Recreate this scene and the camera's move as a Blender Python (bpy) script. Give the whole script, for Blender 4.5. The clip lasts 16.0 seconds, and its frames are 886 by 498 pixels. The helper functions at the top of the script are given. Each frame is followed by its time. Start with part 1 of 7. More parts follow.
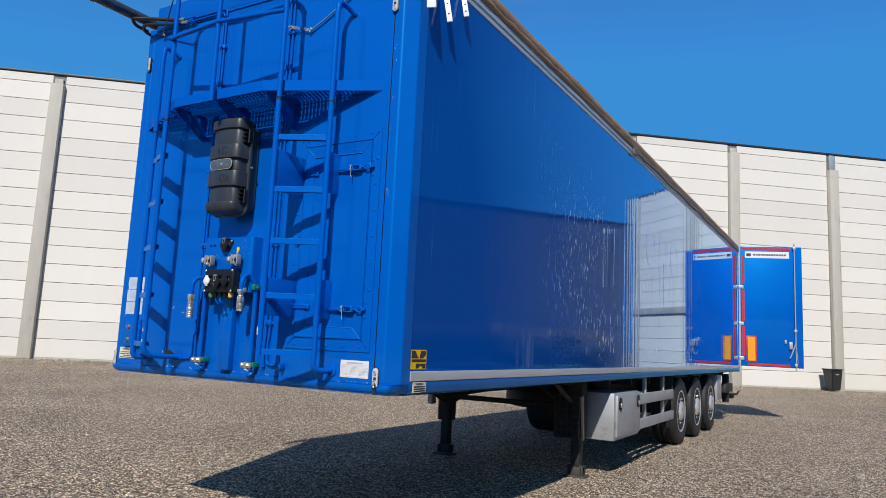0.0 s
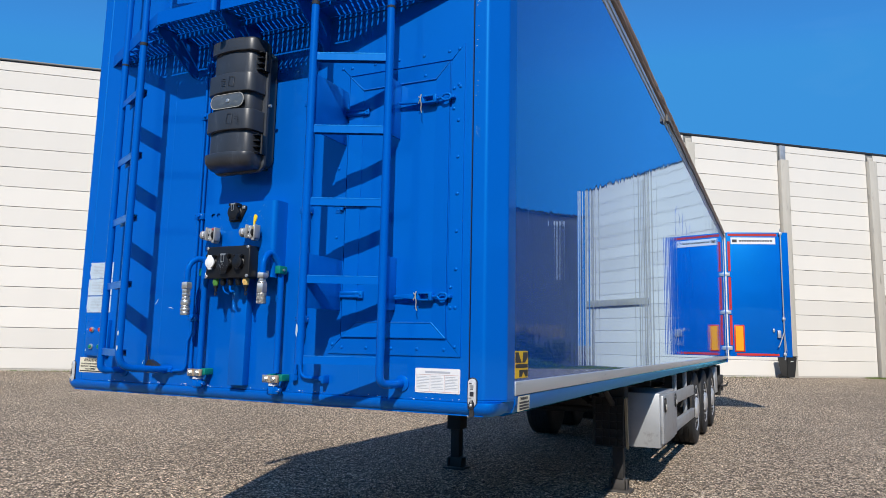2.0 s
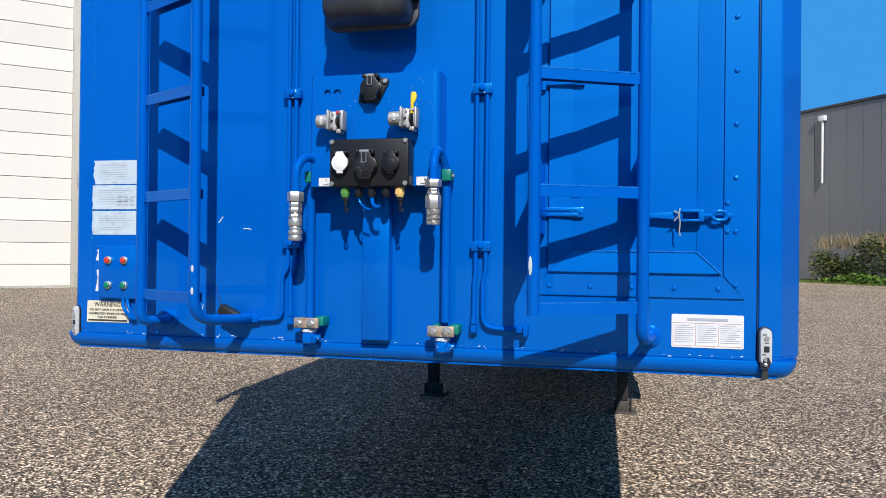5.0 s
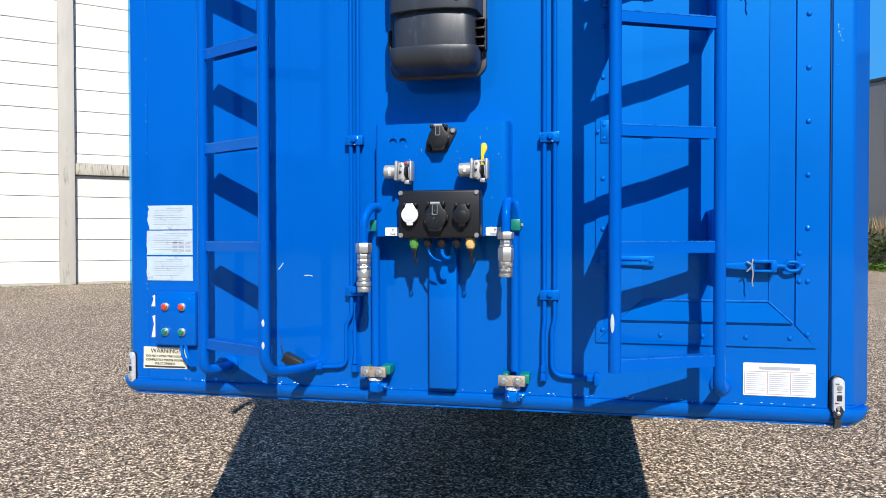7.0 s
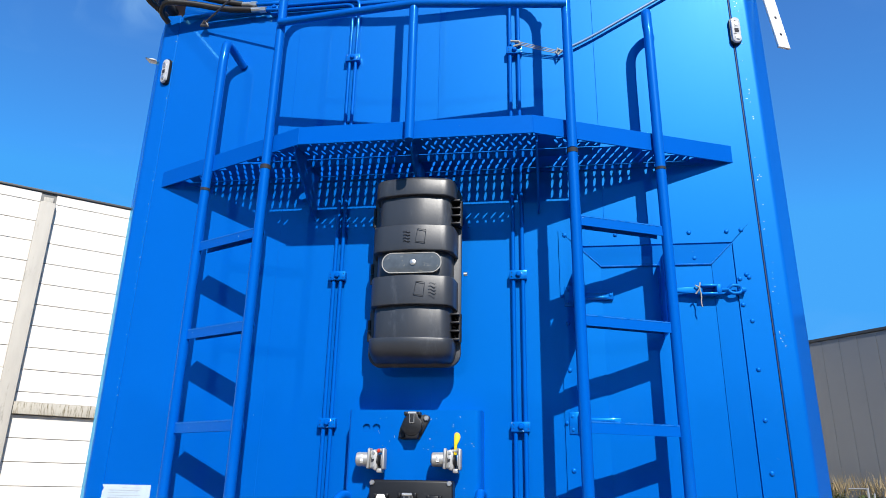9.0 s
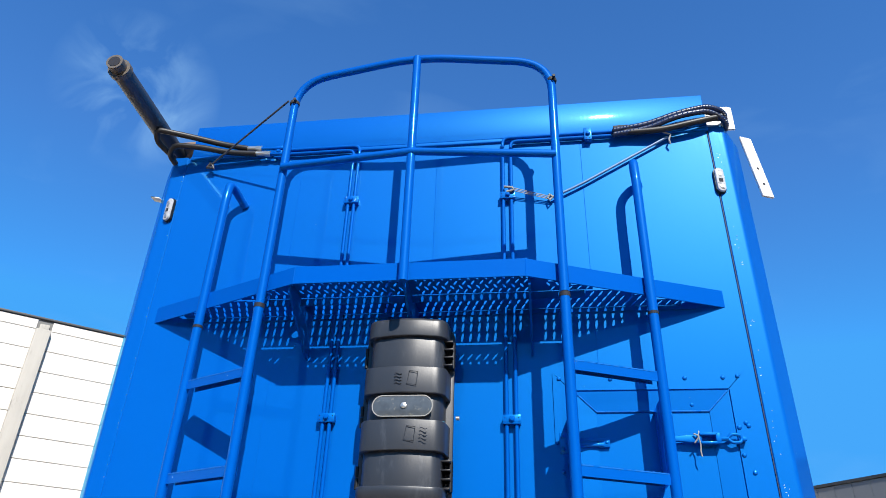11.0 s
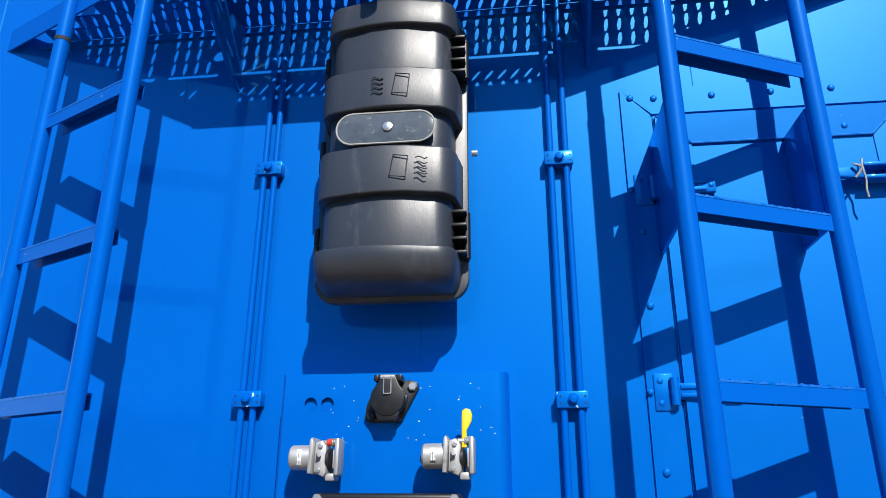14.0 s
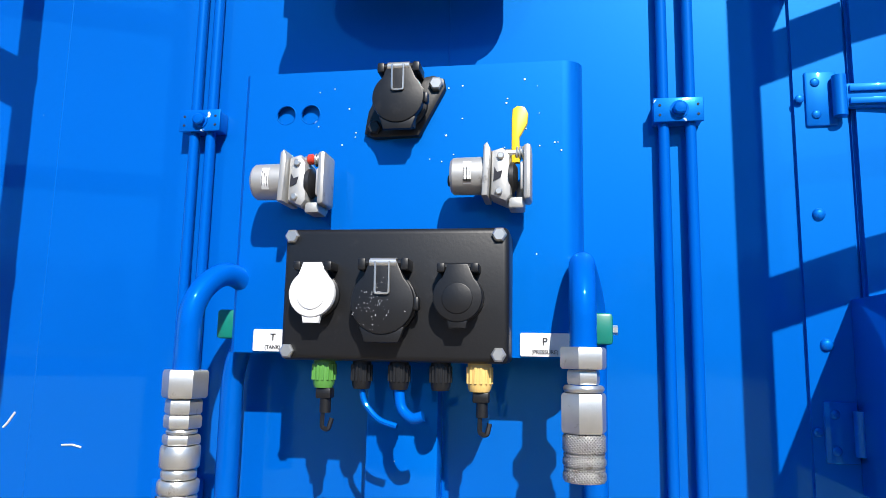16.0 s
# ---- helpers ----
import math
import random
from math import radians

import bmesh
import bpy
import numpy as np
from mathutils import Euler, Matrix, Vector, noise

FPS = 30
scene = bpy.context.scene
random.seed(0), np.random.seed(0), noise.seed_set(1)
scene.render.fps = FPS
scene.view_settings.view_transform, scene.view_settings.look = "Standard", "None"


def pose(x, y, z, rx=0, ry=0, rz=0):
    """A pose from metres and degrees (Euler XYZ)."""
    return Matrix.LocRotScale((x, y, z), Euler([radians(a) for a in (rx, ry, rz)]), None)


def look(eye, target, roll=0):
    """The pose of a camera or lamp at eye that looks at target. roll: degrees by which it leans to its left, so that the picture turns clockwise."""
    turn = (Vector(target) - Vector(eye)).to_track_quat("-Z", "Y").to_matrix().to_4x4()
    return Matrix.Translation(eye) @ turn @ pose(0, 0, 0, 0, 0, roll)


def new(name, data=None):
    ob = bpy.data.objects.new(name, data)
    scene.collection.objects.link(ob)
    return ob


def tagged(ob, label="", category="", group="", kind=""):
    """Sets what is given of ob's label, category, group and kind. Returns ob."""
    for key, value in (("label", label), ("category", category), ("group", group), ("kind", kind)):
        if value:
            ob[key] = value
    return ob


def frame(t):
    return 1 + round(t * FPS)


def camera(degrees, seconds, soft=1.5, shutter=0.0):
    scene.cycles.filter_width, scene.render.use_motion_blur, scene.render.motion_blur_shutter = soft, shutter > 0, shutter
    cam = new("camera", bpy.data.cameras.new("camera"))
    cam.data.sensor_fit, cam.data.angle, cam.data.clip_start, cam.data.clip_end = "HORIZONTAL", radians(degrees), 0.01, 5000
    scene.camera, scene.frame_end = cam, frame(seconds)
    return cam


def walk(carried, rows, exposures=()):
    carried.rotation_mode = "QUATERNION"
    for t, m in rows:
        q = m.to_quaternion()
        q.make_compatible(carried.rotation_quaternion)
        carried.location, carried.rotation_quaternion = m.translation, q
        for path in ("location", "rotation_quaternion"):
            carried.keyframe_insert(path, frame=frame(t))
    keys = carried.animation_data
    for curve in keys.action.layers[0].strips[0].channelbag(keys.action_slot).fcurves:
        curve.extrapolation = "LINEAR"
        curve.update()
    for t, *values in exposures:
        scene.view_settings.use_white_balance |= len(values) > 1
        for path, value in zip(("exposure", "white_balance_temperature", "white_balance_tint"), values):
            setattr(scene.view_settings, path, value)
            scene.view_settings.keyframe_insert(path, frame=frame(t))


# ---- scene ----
cam = camera(64.8, 16.0, soft=0.45)
PATH = [
    (0, (3.51, -3.308, 1.36), (2.504, -1.600, 1.629), 2.7),
    (0.5, (3.172, -3.058, 1.344), (2.164, -1.350, 1.601), -0.5),
    (1, (2.875, -2.906, 1.341), (1.883, -1.193, 1.629), 0.3),
    (1.5, (2.56, -2.781, 1.364), (1.689, -1.008, 1.677), 1.5),
    (2, (2.272, -2.63, 1.346), (1.417, -0.842, 1.612), 1.2),
    (2.5, (1.979, -2.451, 1.35), (1.149, -0.642, 1.55), -1.2),
    (3, (1.717, -2.377, 1.342), (0.890, -0.564, 1.517), 1.0),
    (3.5, (1.362, -2.305, 1.365), (0.680, -0.431, 1.516), 1.4),
    (4, (1.128, -2.261, 1.389), (0.484, -0.370, 1.480), 1.5),
    (4.2, (1.032, -2.222, 1.383), (0.429, -0.316, 1.452), 1.3),
    (6.3, (0.434, -2.231, 1.572), (0.106, -0.258, 1.532), 0.2),
    (6.5, (0.432, -2.237, 1.594), (0.107, -0.264, 1.551), 0.2),
    (7, (0.432, -2.277, 1.623), (0.026, -0.319, 1.591), -0.1),
    (7.5, (0.43, -2.322, 1.67), (0.045, -0.359, 1.636), -0.4),
    (8, (0.42, -2.348, 1.704), (0.086, -0.379, 1.813), -0.4),
    (8.5, (0.4, -2.359, 1.724), (0.093, -0.419, 2.1), -0.7),
    (9, (0.391, -2.378, 1.748), (0.116, -0.506, 2.398), 1.1),
    (9.5, (0.39, -2.398, 1.766), (0.131, -0.601, 2.611), 1.4),
    (9.7, (0.391, -2.4, 1.779), (0.136, -0.632, 2.684), 1.7),
    (11.8, (0.461, -2.35, 1.779), (0.189, -0.635, 2.777), 1.9),
    (12, (0.474, -2.306, 1.772), (0.185, -0.581, 2.747), 2.1),
    (12.5, (0.415, -2.147, 1.75), (0.123, -0.36, 2.604), 1.6),
    (13, (0.264, -1.89, 1.755), (0.045, -0.061, 2.535), 0.2),
    (13.5, (0.206, -1.688, 1.769), (0.048, 0.173, 2.486), -0.1),
    (14, (0.232, -1.409, 1.766), (0.0, 0.462, 2.436), 0.2),
    (14.5, (0.212, -1.214, 1.736), (-0.032, 0.703, 2.252), 0.8),
    (15, (0.133, -1.071, 1.704), (-0.077, 0.875, 2.116), 0.6),
    (15.5, (0.133, -0.977, 1.667), (-0.105, 0.979, 2.012), 0.5),
    (16, (0.161, -0.916, 1.633), (-0.164, 1.035, 1.925), 1.1),
]
walk(cam, [(t, look(eye, target, roll)) for t, eye, target, roll in PATH],
     exposures=[(0.0, 0.14), (1.5, 0.20), (2.5, 0.28), (4.2, 0.32), (6.5, 0.56), (9.0, 0.67), (12.4, 0.66), (13.0, 0.58), (13.5, 0.60), (14.5, 0.77), (16.0, 0.84)])

# ---- light ----
world = bpy.data.worlds.new("sky")
scene.world = world
world.use_nodes = True
SUN_TO = Vector((0.424, -1.122, 1.0)).normalized()
SUN_ELEV = math.asin(SUN_TO.z)
SUN_AZ = math.atan2(SUN_TO.x, SUN_TO.y)


def build_world():
    nt = world.node_tree
    bg = nt.nodes["Background"]
    sky = nt.nodes.new("ShaderNodeTexSky")
    sky.sky_type = "NISHITA"
    sky.sun_disc = False
    sky.sun_elevation, sky.sun_rotation = SUN_ELEV, SUN_AZ
    sky.air_density, sky.dust_density, sky.ozone_density = 1.0, 0.1, 3.0
    hs = nt.nodes.new("ShaderNodeHueSaturation")
    hs.inputs["Saturation"].default_value = 1.15
    hs.inputs["Hue"].default_value = 0.503
    nt.links.new(sky.outputs[0], hs.inputs["Color"])
    tc = nt.nodes.new("ShaderNodeTexCoord")
    mp = nt.nodes.new("ShaderNodeMapping")
    mp.inputs["Scale"].default_value = (2.2, 2.2, 7.0)
    nt.links.new(tc.outputs["Generated"], mp.inputs[0])
    wisp = nt.nodes.new("ShaderNodeTexNoise")
    wisp.inputs["Scale"].default_value, wisp.inputs["Detail"].default_value, wisp.inputs["Distortion"].default_value = 1.6, 9, 0.6
    nt.links.new(mp.outputs[0], wisp.inputs["Vector"])
    mr = nt.nodes.new("ShaderNodeMapRange")
    mr.inputs["From Min"].default_value, mr.inputs["From Max"].default_value = 0.56, 0.86
    mr.inputs["To Max"].default_value = 0.12
    nt.links.new(wisp.outputs["Fac"], mr.inputs["Value"])
    mx = nt.nodes.new("ShaderNodeMix")
    mx.data_type = "RGBA"
    mx.inputs["B"].default_value = (2.2, 3.9, 5.7, 1)
    dot = nt.nodes.new("ShaderNodeVectorMath")   # one small torn cloud low over the yard
    dot.operation = "DOT_PRODUCT"
    dot.inputs[1].default_value = (-0.497, 0.618, 0.609)
    nt.links.new(tc.outputs["Generated"], dot.inputs[0])
    near = nt.nodes.new("ShaderNodeMapRange")
    near.inputs["From Min"].default_value, near.inputs["From Max"].default_value = 0.9945, 0.9992
    nt.links.new(dot.outputs["Value"], near.inputs["Value"])
    puff = nt.nodes.new("ShaderNodeTexNoise")
    puff.inputs["Scale"].default_value, puff.inputs["Detail"].default_value, puff.inputs["Distortion"].default_value = 11, 8, 0.8
    nt.links.new(tc.outputs["Generated"], puff.inputs["Vector"])
    pm = nt.nodes.new("ShaderNodeMapRange")
    pm.inputs["From Min"].default_value, pm.inputs["From Max"].default_value, pm.inputs["To Max"].default_value = 0.46, 0.72, 0.45
    nt.links.new(puff.outputs["Fac"], pm.inputs["Value"])
    both = nt.nodes.new("ShaderNodeMath")
    both.operation = "MULTIPLY_ADD"
    nt.links.new(pm.outputs[0], both.inputs[0])
    nt.links.new(near.outputs[0], both.inputs[1])
    nt.links.new(mr.outputs[0], both.inputs[2])
    nt.links.new(both.outputs[0], mx.inputs["Factor"])
    tint = nt.nodes.new("ShaderNodeMix")
    tint.data_type, tint.blend_type = "RGBA", "MULTIPLY"
    tint.inputs["Factor"].default_value = 1.0
    tint.inputs["B"].default_value = (0.60, 0.98, 1.25, 1)
    nt.links.new(hs.outputs[0], tint.inputs["A"])
    even = nt.nodes.new("ShaderNodeMix")
    even.data_type, even.blend_type = "RGBA", "DARKEN"
    even.inputs["Factor"].default_value = 1.0
    even.inputs["B"].default_value = (0.33, 2.1, 5.2, 1)   # a dry, clear sky without a milky glow round the sun
    nt.links.new(tint.outputs["Result"], even.inputs["A"])
    nt.links.new(even.outputs["Result"], mx.inputs["A"])
    nt.links.new(mx.outputs["Result"], bg.inputs[0])
    bg.inputs[1].default_value = 0.117


build_world()
sun_data = bpy.data.lights.new("sun", "SUN")
sun_data.energy, sun_data.angle, sun_data.color = 5.0, radians(0.53), (1.0, 0.95, 0.88)
sun = new("sun", sun_data)
sun.matrix_world = look((0, 0, 30), Vector((0, 0, 30)) - SUN_TO)

# ---- materials ----
K = 0.78   # overall level of the base colours


def mat(name, col=(0.5, 0.5, 0.5), rough=0.5, metal=0.0, coat=0.0, var=0.12, scale=6.0, bump=0.0, bscale=120.0, spec=0.5,
        dirt=None, dirt_at=0.62, dirt_scale=3.0, stretch=(1, 1, 1), emit=None):
    col = [c * K for c in col]
    dirt = [c * K for c in dirt] if dirt else None
    m = bpy.data.materials.new(name)
    m.use_nodes = True
    nt = m.node_tree
    N, L = nt.nodes, nt.links
    b = N["Principled BSDF"]
    b.inputs["Roughness"].default_value = rough
    b.inputs["Metallic"].default_value = metal
    b.inputs["Specular IOR Level"].default_value = spec
    if coat:
        b.inputs["Coat Weight"].default_value = coat
        b.inputs["Coat Roughness"].default_value = 0.03
    tc = N.new("ShaderNodeTexCoord")
    mp = N.new("ShaderNodeMapping")
    mp.inputs["Scale"].default_value = stretch
    L.new(tc.outputs["Object"], mp.inputs[0])
    n1 = N.new("ShaderNodeTexNoise")
    n1.inputs["Scale"].default_value, n1.inputs["Detail"].default_value = scale, 6
    L.new(mp.outputs[0], n1.inputs["Vector"])
    ramp = N.new("ShaderNodeMix")
    ramp.data_type = "RGBA"
    ramp.inputs["A"].default_value = (*[c * (1 - var) for c in col], 1)
    ramp.inputs["B"].default_value = (*[min(1, c * (1 + var)) for c in col], 1)
    L.new(n1.outputs["Fac"], ramp.inputs["Factor"])
    out = ramp.outputs["Result"]
    if dirt:
        n2 = N.new("ShaderNodeTexNoise")
        n2.inputs["Scale"].default_value, n2.inputs["Detail"].default_value, n2.inputs["Roughness"].default_value = dirt_scale, 10, 0.7
        L.new(mp.outputs[0], n2.inputs["Vector"])
        cr = N.new("ShaderNodeValToRGB")
        cr.color_ramp.elements[0].position, cr.color_ramp.elements[1].position = dirt_at, min(1, dirt_at + 0.12)
        L.new(n2.outputs["Fac"], cr.inputs[0])
        mx = N.new("ShaderNodeMix")
        mx.data_type = "RGBA"
        mx.inputs["B"].default_value = (*dirt, 1)
        L.new(cr.outputs[0], mx.inputs["Factor"])
        L.new(out, mx.inputs["A"])
        out = mx.outputs["Result"]
    L.new(out, b.inputs["Base Color"])
    if bump:
        n3 = N.new("ShaderNodeTexNoise")
        n3.inputs["Scale"].default_value, n3.inputs["Detail"].default_value = bscale, 4
        L.new(mp.outputs[0], n3.inputs["Vector"])
        bp = N.new("ShaderNodeBump")
        bp.inputs["Strength"].default_value, bp.inputs["Distance"].default_value = bump, 0.004
        L.new(n3.outputs["Fac"], bp.inputs["Height"])
        L.new(bp.outputs[0], b.inputs["Normal"])
    if emit:
        b.inputs["Emission Color"].default_value = (*emit[0], 1)
        b.inputs["Emission Strength"].default_value = emit[1]
    return m


BLUE = (0.0, 0.073, 0.375)


def paint_blue(name, rough, wav, chips=0.79, grain=38, gloss=1.0, ior=1.66, flake=0.75, haze=0.0, bare=(0.45, 0.55, 0.62)):
    """Glossy blue trailer paint: orange-peel relief, a slow waviness of the sheet, tiny bare chips and a little dust."""
    m = bpy.data.materials.new(name)
    m.use_nodes = True
    nt = m.node_tree
    N, L = nt.nodes, nt.links
    b = N["Principled BSDF"]
    tc = N.new("ShaderNodeTexCoord")
    big = N.new("ShaderNodeTexNoise")
    big.inputs["Scale"].default_value, big.inputs["Detail"].default_value = 1.7, 5
    L.new(tc.outputs["Object"], big.inputs["Vector"])
    mx = N.new("ShaderNodeMix")
    mx.data_type = "RGBA"
    mx.inputs["A"].default_value = (*[c * 0.9 for c in BLUE], 1)
    mx.inputs["B"].default_value = (*[c * 1.08 for c in BLUE], 1)
    L.new(big.outputs["Fac"], mx.inputs["Factor"])
    fine = N.new("ShaderNodeTexNoise")
    fine.inputs["Scale"].default_value, fine.inputs["Detail"].default_value = grain, 2
    L.new(tc.outputs["Object"], fine.inputs["Vector"])
    cr = N.new("ShaderNodeValToRGB")
    cr.color_ramp.elements[0].position, cr.color_ramp.elements[1].position = chips, chips + 0.02
    L.new(fine.outputs["Fac"], cr.inputs[0])
    m2 = N.new("ShaderNodeMix")
    m2.data_type = "RGBA"
    m2.inputs["B"].default_value = (*bare, 1)
    L.new(cr.outputs[0], m2.inputs["Factor"])
    L.new(mx.outputs["Result"], m2.inputs["A"])
    L.new(m2.outputs["Result"], b.inputs["Base Color"])
    rr = N.new("ShaderNodeMapRange")
    rr.inputs["To Min"].default_value, rr.inputs["To Max"].default_value = rough * 0.4, rough * 1.7
    smp = N.new("ShaderNodeMapping")
    smp.inputs["Scale"].default_value, smp.inputs["Rotation"].default_value = (55, 1, 3.5), (0, 0.5, 0)
    L.new(tc.outputs["Object"], smp.inputs[0])
    swirl = N.new("ShaderNodeTexNoise")
    swirl.inputs["Scale"].default_value, swirl.inputs["Detail"].default_value, swirl.inputs["Distortion"].default_value = 1.5, 5, 1.2
    L.new(smp.outputs[0], swirl.inputs["Vector"])
    L.new(swirl.outputs["Fac"], rr.inputs["Value"])
    b.inputs["Roughness"].default_value = 0.49
    b.inputs["Specular IOR Level"].default_value = flake
    b.inputs["Specular Tint"].default_value = (0.0, 0.56, 1.0, 1)   # blue metallic flake under the clear coat
    b.inputs["Coat Weight"].default_value, b.inputs["Coat Roughness"].default_value = haze, 0.30
    clear = N.new("ShaderNodeBsdfGlossy")   # blue pearl clear coat
    clear.inputs["Color"].default_value = (0.15, 0.66, 1.0, 1)
    L.new(rr.outputs[0], clear.inputs["Roughness"])
    fres = N.new("ShaderNodeFresnel")
    fres.inputs["IOR"].default_value = ior
    amount = N.new("ShaderNodeMath")
    amount.operation = "MULTIPLY"
    amount.inputs[1].default_value = gloss
    L.new(fres.outputs[0], amount.inputs[0])
    layers = N.new("ShaderNodeMixShader")
    L.new(amount.outputs[0], layers.inputs[0])
    L.new(b.outputs[0], layers.inputs[1])
    L.new(clear.outputs[0], layers.inputs[2])
    L.new(layers.outputs[0], N["Material Output"].inputs["Surface"])
    peel = N.new("ShaderNodeTexNoise")
    peel.inputs["Scale"].default_value, peel.inputs["Detail"].default_value = 160, 2
    L.new(tc.outputs["Object"], peel.inputs["Vector"])
    b1 = N.new("ShaderNodeBump")
    b1.inputs["Strength"].default_value, b1.inputs["Distance"].default_value = 0.05, 0.001
    L.new(peel.outputs["Fac"], b1.inputs["Height"])
    wave = N.new("ShaderNodeTexNoise")
    wave.inputs["Scale"].default_value, wave.inputs["Detail"].default_value = 3.5, 1
    L.new(tc.outputs["Object"], wave.inputs["Vector"])
    b2 = N.new("ShaderNodeBump")
    b2.inputs["Strength"].default_value, b2.inputs["Distance"].default_value = wav, 0.01
    L.new(wave.outputs["Fac"], b2.inputs["Height"])
    L.new(b1.outputs[0], b2.inputs["Normal"])
    L.new(b2.outputs[0], b.inputs["Normal"])
    L.new(b2.outputs[0], clear.inputs["Normal"])
    return m


def paint_side(name, tone_up):
    """The long side: mirror-like blue sheet with upright ripples, dried runs and white scrapes."""
    m = bpy.data.materials.new(name)
    m.use_nodes = True
    nt = m.node_tree
    N, L = nt.nodes, nt.links
    b = N["Principled BSDF"]
    tc = N.new("ShaderNodeTexCoord")

    def noise_tex(sx, sy, sz, detail, rough=0.6):
        mp = N.new("ShaderNodeMapping")
        mp.inputs["Scale"].default_value = (sx, sy, sz)
        L.new(tc.outputs["Object"], mp.inputs[0])
        n = N.new("ShaderNodeTexNoise")
        n.inputs["Scale"].default_value, n.inputs["Detail"].default_value, n.inputs["Roughness"].default_value = 1, detail, rough
        L.new(mp.outputs[0], n.inputs["Vector"])
        return n.outputs["Fac"]

    def ramp(v, lo, hi):
        c = N.new("ShaderNodeMapRange")
        c.inputs["From Min"].default_value, c.inputs["From Max"].default_value = lo, hi
        L.new(v, c.inputs["Value"])
        return c.outputs[0]

    def times(a, c):
        t = N.new("ShaderNodeMath")
        t.operation = "MULTIPLY"
        L.new(a, t.inputs[0])
        L.new(c, t.inputs[1])
        return t.outputs[0]

    def blend(a, col, fac):
        x = N.new("ShaderNodeMix")
        x.data_type = "RGBA"
        if isinstance(a, bpy.types.NodeSocket):
            L.new(a, x.inputs["A"])
        else:
            x.inputs["A"].default_value = (*a, 1)
        x.inputs["B"].default_value = (*col, 1)
        L.new(fac, x.inputs["Factor"])
        return x.outputs["Result"]

    tone = noise_tex(1, 0.6, 0.5, 5)
    c = blend([k * 0.72 * tone_up for k in BLUE], [k * 0.86 * tone_up for k in BLUE], tone)
    runs = times(ramp(noise_tex(1, 24, 0.55, 3), 0.62, 0.76), ramp(noise_tex(1, 0.5, 1.4, 3), 0.46, 0.62))
    scr = times(ramp(noise_tex(1, 62, 9, 2), 0.638, 0.67), ramp(noise_tex(1, 0.8, 1.3, 3), 0.42, 0.56))
    c = blend(c, (0.10, 0.22, 0.45), times(runs, ramp(noise_tex(1, 60, 3, 4), 0.35, 0.9)))
    low = N.new("ShaderNodeSeparateXYZ")
    L.new(tc.outputs["Object"], low.inputs[0])
    c = blend(c, (0.75, 0.80, 0.84), times(times(scr, ramp(low.outputs["Z"], 3.4, 2.2)), ramp(low.outputs["Y"], 1.6, 3.4)))
    L.new(c, b.inputs["Base Color"])
    rr = N.new("ShaderNodeMapRange")
    rr.inputs["To Min"].default_value, rr.inputs["To Max"].default_value = 0.02, 0.12
    L.new(runs, rr.inputs["Value"])
    L.new(rr.outputs[0], b.inputs["Roughness"])
    b.inputs["Specular IOR Level"].default_value = 0.0
    facing = N.new("ShaderNodeLayerWeight")   # dusty gloss: dull when seen square on, mirror-like at a glancing angle
    facing.inputs["Blend"].default_value = 0.5
    amount = N.new("ShaderNodeMapRange")
    amount.inputs["From Min"].default_value, amount.inputs["From Max"].default_value = 0.54, 0.86
    amount.inputs["To Min"].default_value, amount.inputs["To Max"].default_value = 0.07, 0.86
    L.new(facing.outputs["Facing"], amount.inputs["Value"])
    clear = N.new("ShaderNodeBsdfGlossy")
    clear.inputs["Color"].default_value = (0.62, 0.80, 1.0, 1)
    L.new(rr.outputs[0], clear.inputs["Roughness"])
    layers = N.new("ShaderNodeMixShader")
    L.new(amount.outputs[0], layers.inputs[0])
    L.new(b.outputs[0], layers.inputs[1])
    L.new(clear.outputs[0], layers.inputs[2])
    L.new(layers.outputs[0], N["Material Output"].inputs["Surface"])
    rip = noise_tex(1, 9.5, 0.02, 1)
    b1 = N.new("ShaderNodeBump")
    b1.inputs["Strength"].default_value, b1.inputs["Distance"].default_value = 1.0, 0.0010
    L.new(rip, b1.inputs["Height"])
    slow = noise_tex(1, 1.6, 0.9, 1)
    b2 = N.new("ShaderNodeBump")
    b2.inputs["Strength"].default_value, b2.inputs["Distance"].default_value = 0.04, 0.02
    L.new(slow, b2.inputs["Height"])
    L.new(b1.outputs[0], b2.inputs["Normal"])
    L.new(b2.outputs[0], b.inputs["Normal"])
    L.new(b2.outputs[0], clear.inputs["Normal"])
    return m


